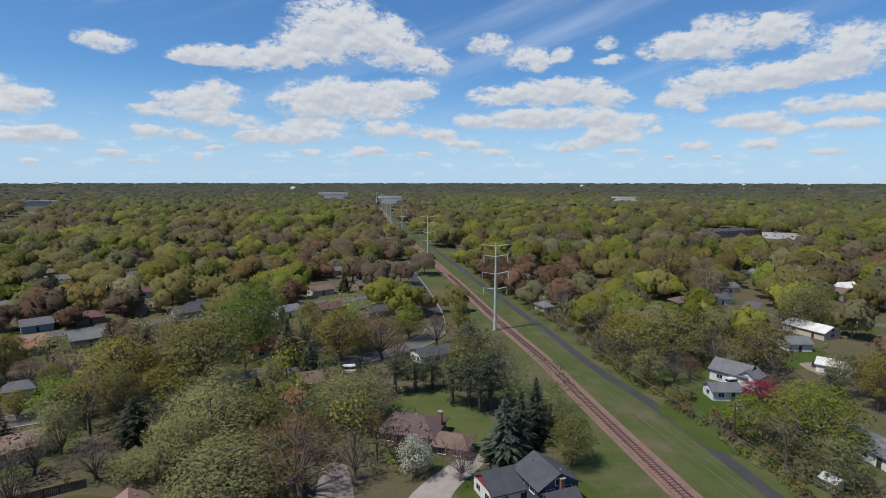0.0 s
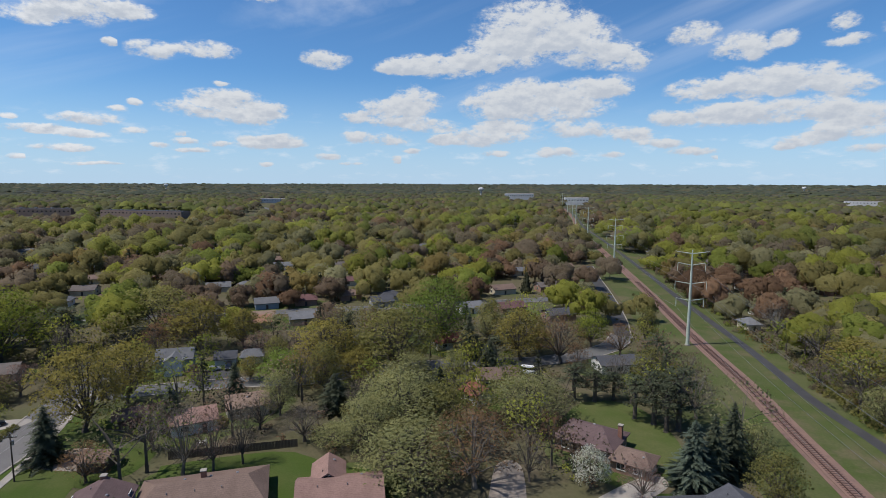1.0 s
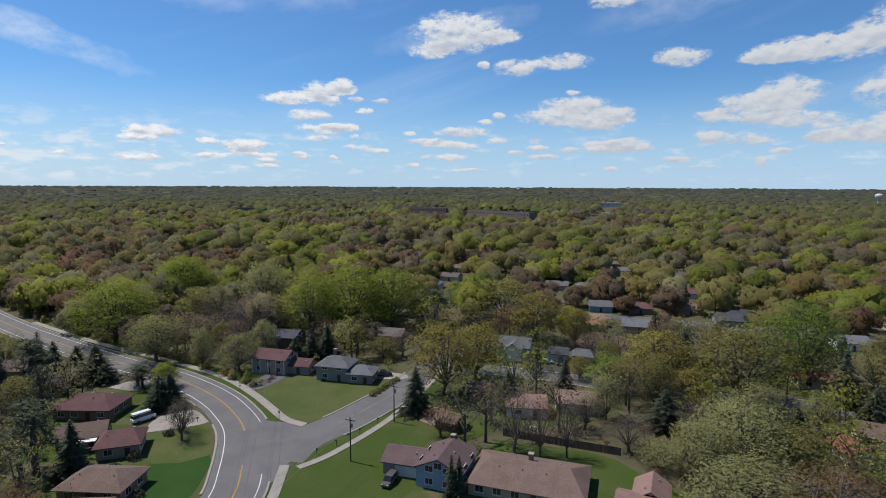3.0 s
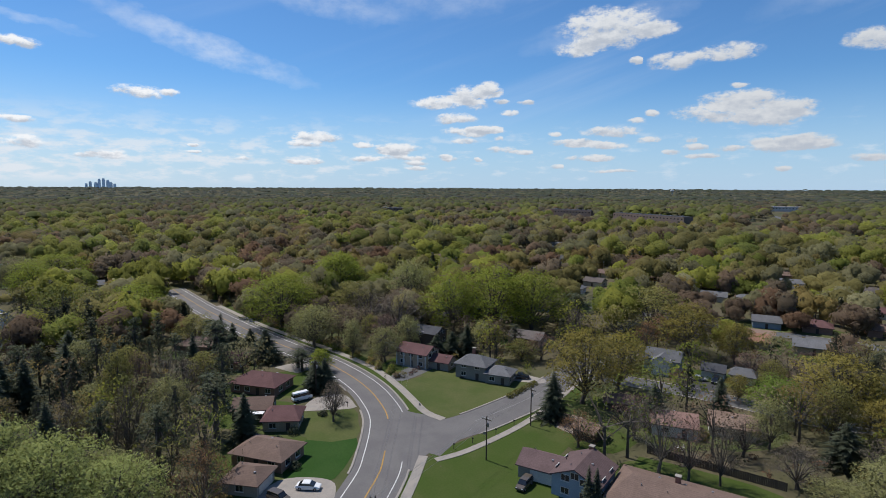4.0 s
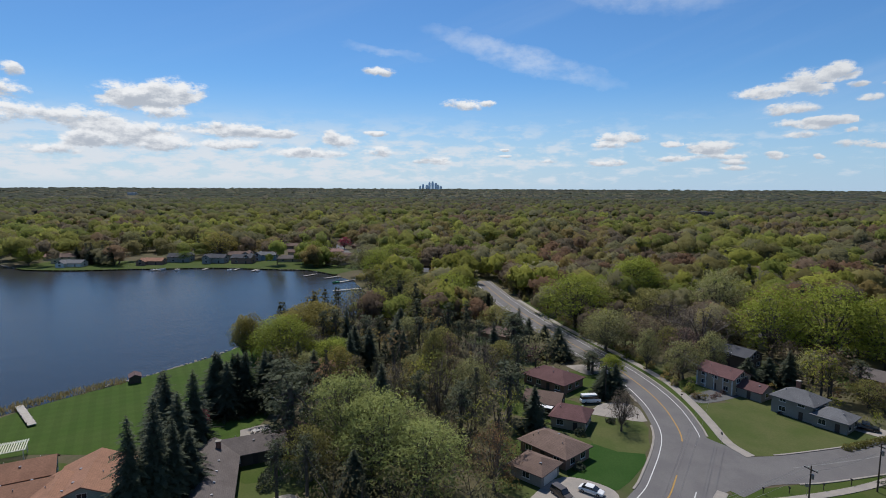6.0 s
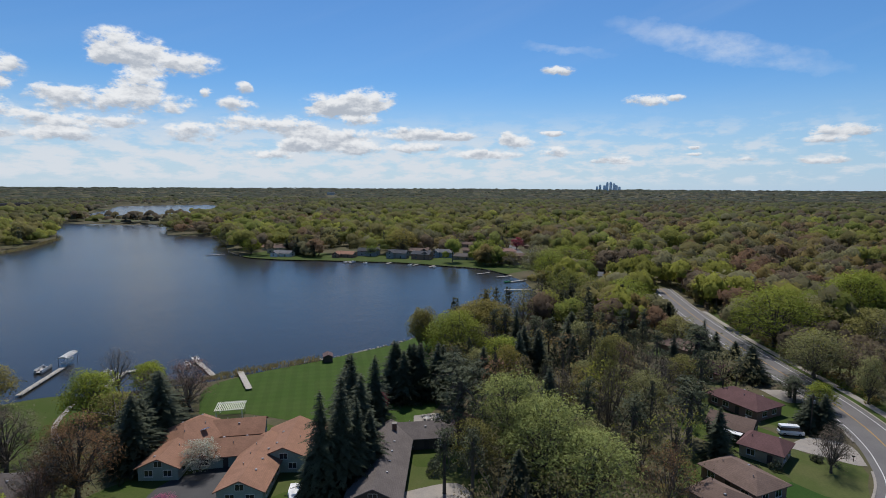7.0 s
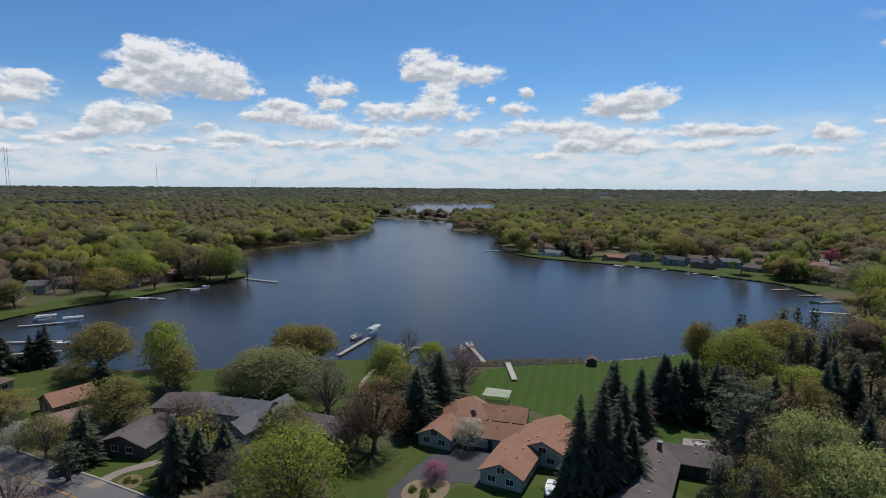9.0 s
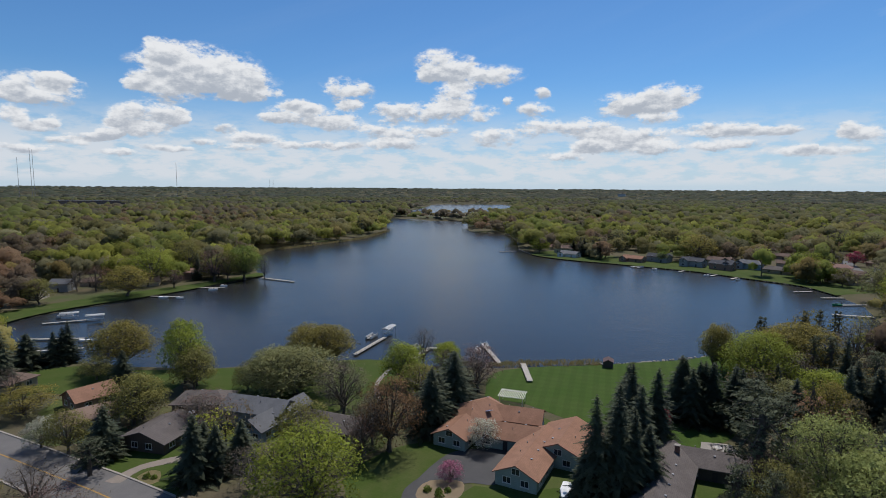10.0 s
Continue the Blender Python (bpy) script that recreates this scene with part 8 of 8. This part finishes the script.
def wild_trees():
    """Trees that stand between the houses near by."""
    rng = np.random.default_rng(77)
    X, Y = free_spots(rng, 92, 206, 10.5)
    kinds = ["olive", "bare", "sage", "gold", "plum", "bare", "rust", "sage", "bare", "olive", "pine", "spruce"]
    n = 0
    for x, y in zip(X, Y):
        if any(math.hypot(x - a, y - b) < 0.40 * c + 3.4 for a, b, c in TREES) or n > 105:
            continue
        k = kinds[int(rng.integers(len(kinds)))]
        con = k in ("pine", "spruce")
        plant(x, y, rng.uniform(9, 15), rng.uniform(4.5, 6.5) if con else rng.uniform(6.5, 11), k, n)
        n += 1
    # dark conifers above the lake
    X, Y = free_spots(rng, 86, 215, 11.0, 88.0, 122.0)
    n = 0
    for x, y in zip(X, Y):
        if any(math.hypot(x - a, y - b) < 0.30 * c + 2.6 for a, b, c in TREES) or n > 60:
            continue
        plant(x, y, rng.uniform(11, 18), rng.uniform(4.6, 6.2), ("spruce", "pine", "spruce", "pine", "pine")[n % 5], n)
        n += 1




# trees on the points and between the houses round the lake
SHORE_TREES_A = [
    (-39.2, -355.5, 22, 26, "lime"), (-24.6, -323.4, 16.2, 21.8, "gold"), (-89.5, -346.7, 22, 22.0, "green"), (-100.1, -339.5, 14.5, 7.9, "bare"),
    (-79.8, -346.6, 18.7, 13.9, "olive"), (-71.9, -345.5, 20.7, 19.7, "plum"), (-48.6, -335.5, 10.9, 11.4, "plum"), (-64.8, -384.3, 22, 17.4, "olive"),
    (-64.9, -356.6, 17.0, 6.1, "spruce"), (12.1, -322.6, 13.3, 12.6, "olive"), (-3.7, -352.3, 12.4, 11.8, "bare"), (-12.1, -346.6, 14.2, 11.6, "plum"),
    (16.5, -351.5, 12.4, 11.8, "bare"), (8.4, -393.7, 16.1, 8.8, "spruce"), (-17.2, -353.5, 12.4, 11.8, "rust"), (-344.3, -350.2, 14.3, 16.3, "lime"),
    (-369.5, -333.8, 11.6, 8.3, "spruce"), (-360.3, -313.6, 16.1, 7.4, "spruce"), (-375.5, -316.5, 17.2, 16.3, "olive"), (-363.7, -294.3, 12.3, 14.3, "rust"),
]
SHORE_TREES_B = [
    (-423.1, -327.9, 20.2, 17.8, "sage"), (-442.6, -315.2, 15.8, 21.1, "gold"), (-409.2, -241.6, 22, 26, "gold"), (-424.6, -264.0, 8.1, 13.9, "white"),
    (-467.1, -299.3, 16.1, 18.4, "bare"), (-381.2, -253.5, 9.6, 8.9, "green"), (-440.0, -249.0, 14.7, 16.8, "sage"), (-480.2, -248.1, 15.7, 18.0, "bare"),
    (-407.8, -162.0, 16.6, 19.5, "lime"), (-408.0, -150.9, 12.7, 7.7, "spruce"), (-378.6, -131.8, 11.7, 11.2, "olive"), (-376.1, -121.2, 11.5, 11.0, "plum"),
    (-486.7, -163.1, 11.9, 11.4, "crimson"), (-409.4, -124.1, 15.0, 14.3, "bare"), (-336.7, -96.1, 22, 23.4, "sage"), (-316.1, -85.2, 22, 18.3, "lime"),
    (-480.7, -222.3, 15.4, 17.6, "plum"), (-422.0, -177.8, 13.3, 12.7, "plum"), (-536.0, -211.7, 20.1, 22.3, "olive"), (-599.9, -213.4, 22, 24.6, "bare"),
]
SHORE_TREES_C = [
    (-583.2, -180.9, 22, 23.6, "sage"),
]
for n, (x, y, h, wd, kind) in enumerate(SHORE_TREES_A + SHORE_TREES_B + SHORE_TREES_C):
    plant(x, y, h, wd, kind, n)
KEEP_OUT += [FAR_SHORE, NEAR_POINT]
KEEP_OUT += [pts for _, pts, _ in LAWNS] + [pts for _, pts, _ in DRIVES]
wild_trees()

def brush(name, line, near, far, seed, label):
    """Tangled shrubs of many sizes in a strip beside a line."""
    rng = np.random.default_rng(seed)
    P, D, T = [], [], []
    for p, q in zip(line, sides_of(line)):
        for _ in range(2):
            c = p + q * rng.uniform(min(near, far), max(near, far))
            r, h = rng.uniform(0.9, 2.3), rng.uniform(1.2, 4.2)
            d = rng.normal(size=(90, 3))
            d /= np.linalg.norm(d, axis=1)[:, None]
            d[:, 2] = np.abs(d[:, 2])
            P.append(np.array((c.x, c.y, 0.1)) + d * np.array((r, r, h)) * rng.uniform(0.6, 1.05, (90, 1)))
            D.append(d)
            T.append(np.repeat(WOODS_TINT[rng.choice([2, 3, 4, 6, 6, 1])][None, :] * rng.uniform(0.8, 1.1), 90, 0))
    P, D = np.concatenate(P), np.concatenate(D)
    me = quads_mesh(name, cards(P, D, 0.40, rng), WOODS_NEAR, np.concatenate(T), np.repeat((D + np.array((0, 0, 0.4)))[:, None, :], 4, 1))
    tagged(new(name, me), label, "shrubs", kind="stuff")


brush("brush", [p for p in smooth_line(TRAIL, 3.0) if 92 < p.y < 420], -4.5, -12.0, 41, "tangled spring brush beside the asphalt trail")
brush("brush", [p for p in smooth_line(ROAD_A, 4.0) if p.x < -150], 9.5, 14.0, 42, "tangled spring brush above the road")
woods("shrubs", 31, 95, 270, 6.6, 60, 0.36, "low garden shrubs and hedges between the houses", 0, WOODS_NEAR, ruffle=0.4, grow=0.34, tall=0.20, lobes=5, rings=0, dark=0.12)
woods("woods", 4, 92, 150, 8.0, 360, 0.42, "close spring trees and undergrowth between houses", 9, WOODS_NEAR, ruffle=0.4, grow=1.2, lobes=10, rings=0)
woods("woods", 14, 84, 165, 6.6, 330, 0.38, "close bare trees and dark conifers by the lake", 10, WOODS_NEAR, blend=0.55, gain=0.90, ruffle=0.35, grow=1.25, az0=86.0, az1=124.0, dark=0.15, lobes=10, rings=0)
woods("woods", 15, 160, 300, 8.2, 210, 0.54, "close bare trees and dark conifers by the lake", 7, WOODS_NEAR, blend=0.45, gain=0.92, ruffle=0.35, grow=1.3, az0=96.0, az1=117.0, dark=0.12, lobes=9, rings=0)
woods("woods", 9, 150, 212, 8.4, 280, 0.54, "close spring trees and undergrowth between houses", 7, WOODS_NEAR, ruffle=0.35, grow=1.15, lobes=10, rings=0)
woods("woods", 5, 212, 430, 10.8, 165, 0.86, "mixed spring woods of green, olive and bare brown trees", 5, WOODS_NEAR, gain=1.02, grow=1.40, lobes=7, seg=4)
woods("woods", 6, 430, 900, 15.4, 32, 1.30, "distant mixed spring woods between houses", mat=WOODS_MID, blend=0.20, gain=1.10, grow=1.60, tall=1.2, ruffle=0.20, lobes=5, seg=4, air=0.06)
woods("far_woods", 7, 900, 1400, 18.0, 0, 2.4, "far wooded suburb in spring colours with haze mixed in", blend=0.30, gain=1.12, grow=1.5, tall=1.2, up=0.4, lobes=3, air=0.20)
woods("far_woods", 17, 1400, 2300, 25.0, 0, 2.4, "far wooded suburb in spring colours with haze mixed in", blend=0.4, gain=1.12, grow=1.6, tall=1.0, up=0.5, lobes=2, seg=4, air=0.40)
woods("far_woods", 8, 2300, 4900, 50.0, 0, 6.0, "wooded skyline in spring green greyed by painted haze", blend=0.6, gain=1.15, grow=2.6, tall=0.9, up=0.9, lobes=1, seg=5, air=0.72)
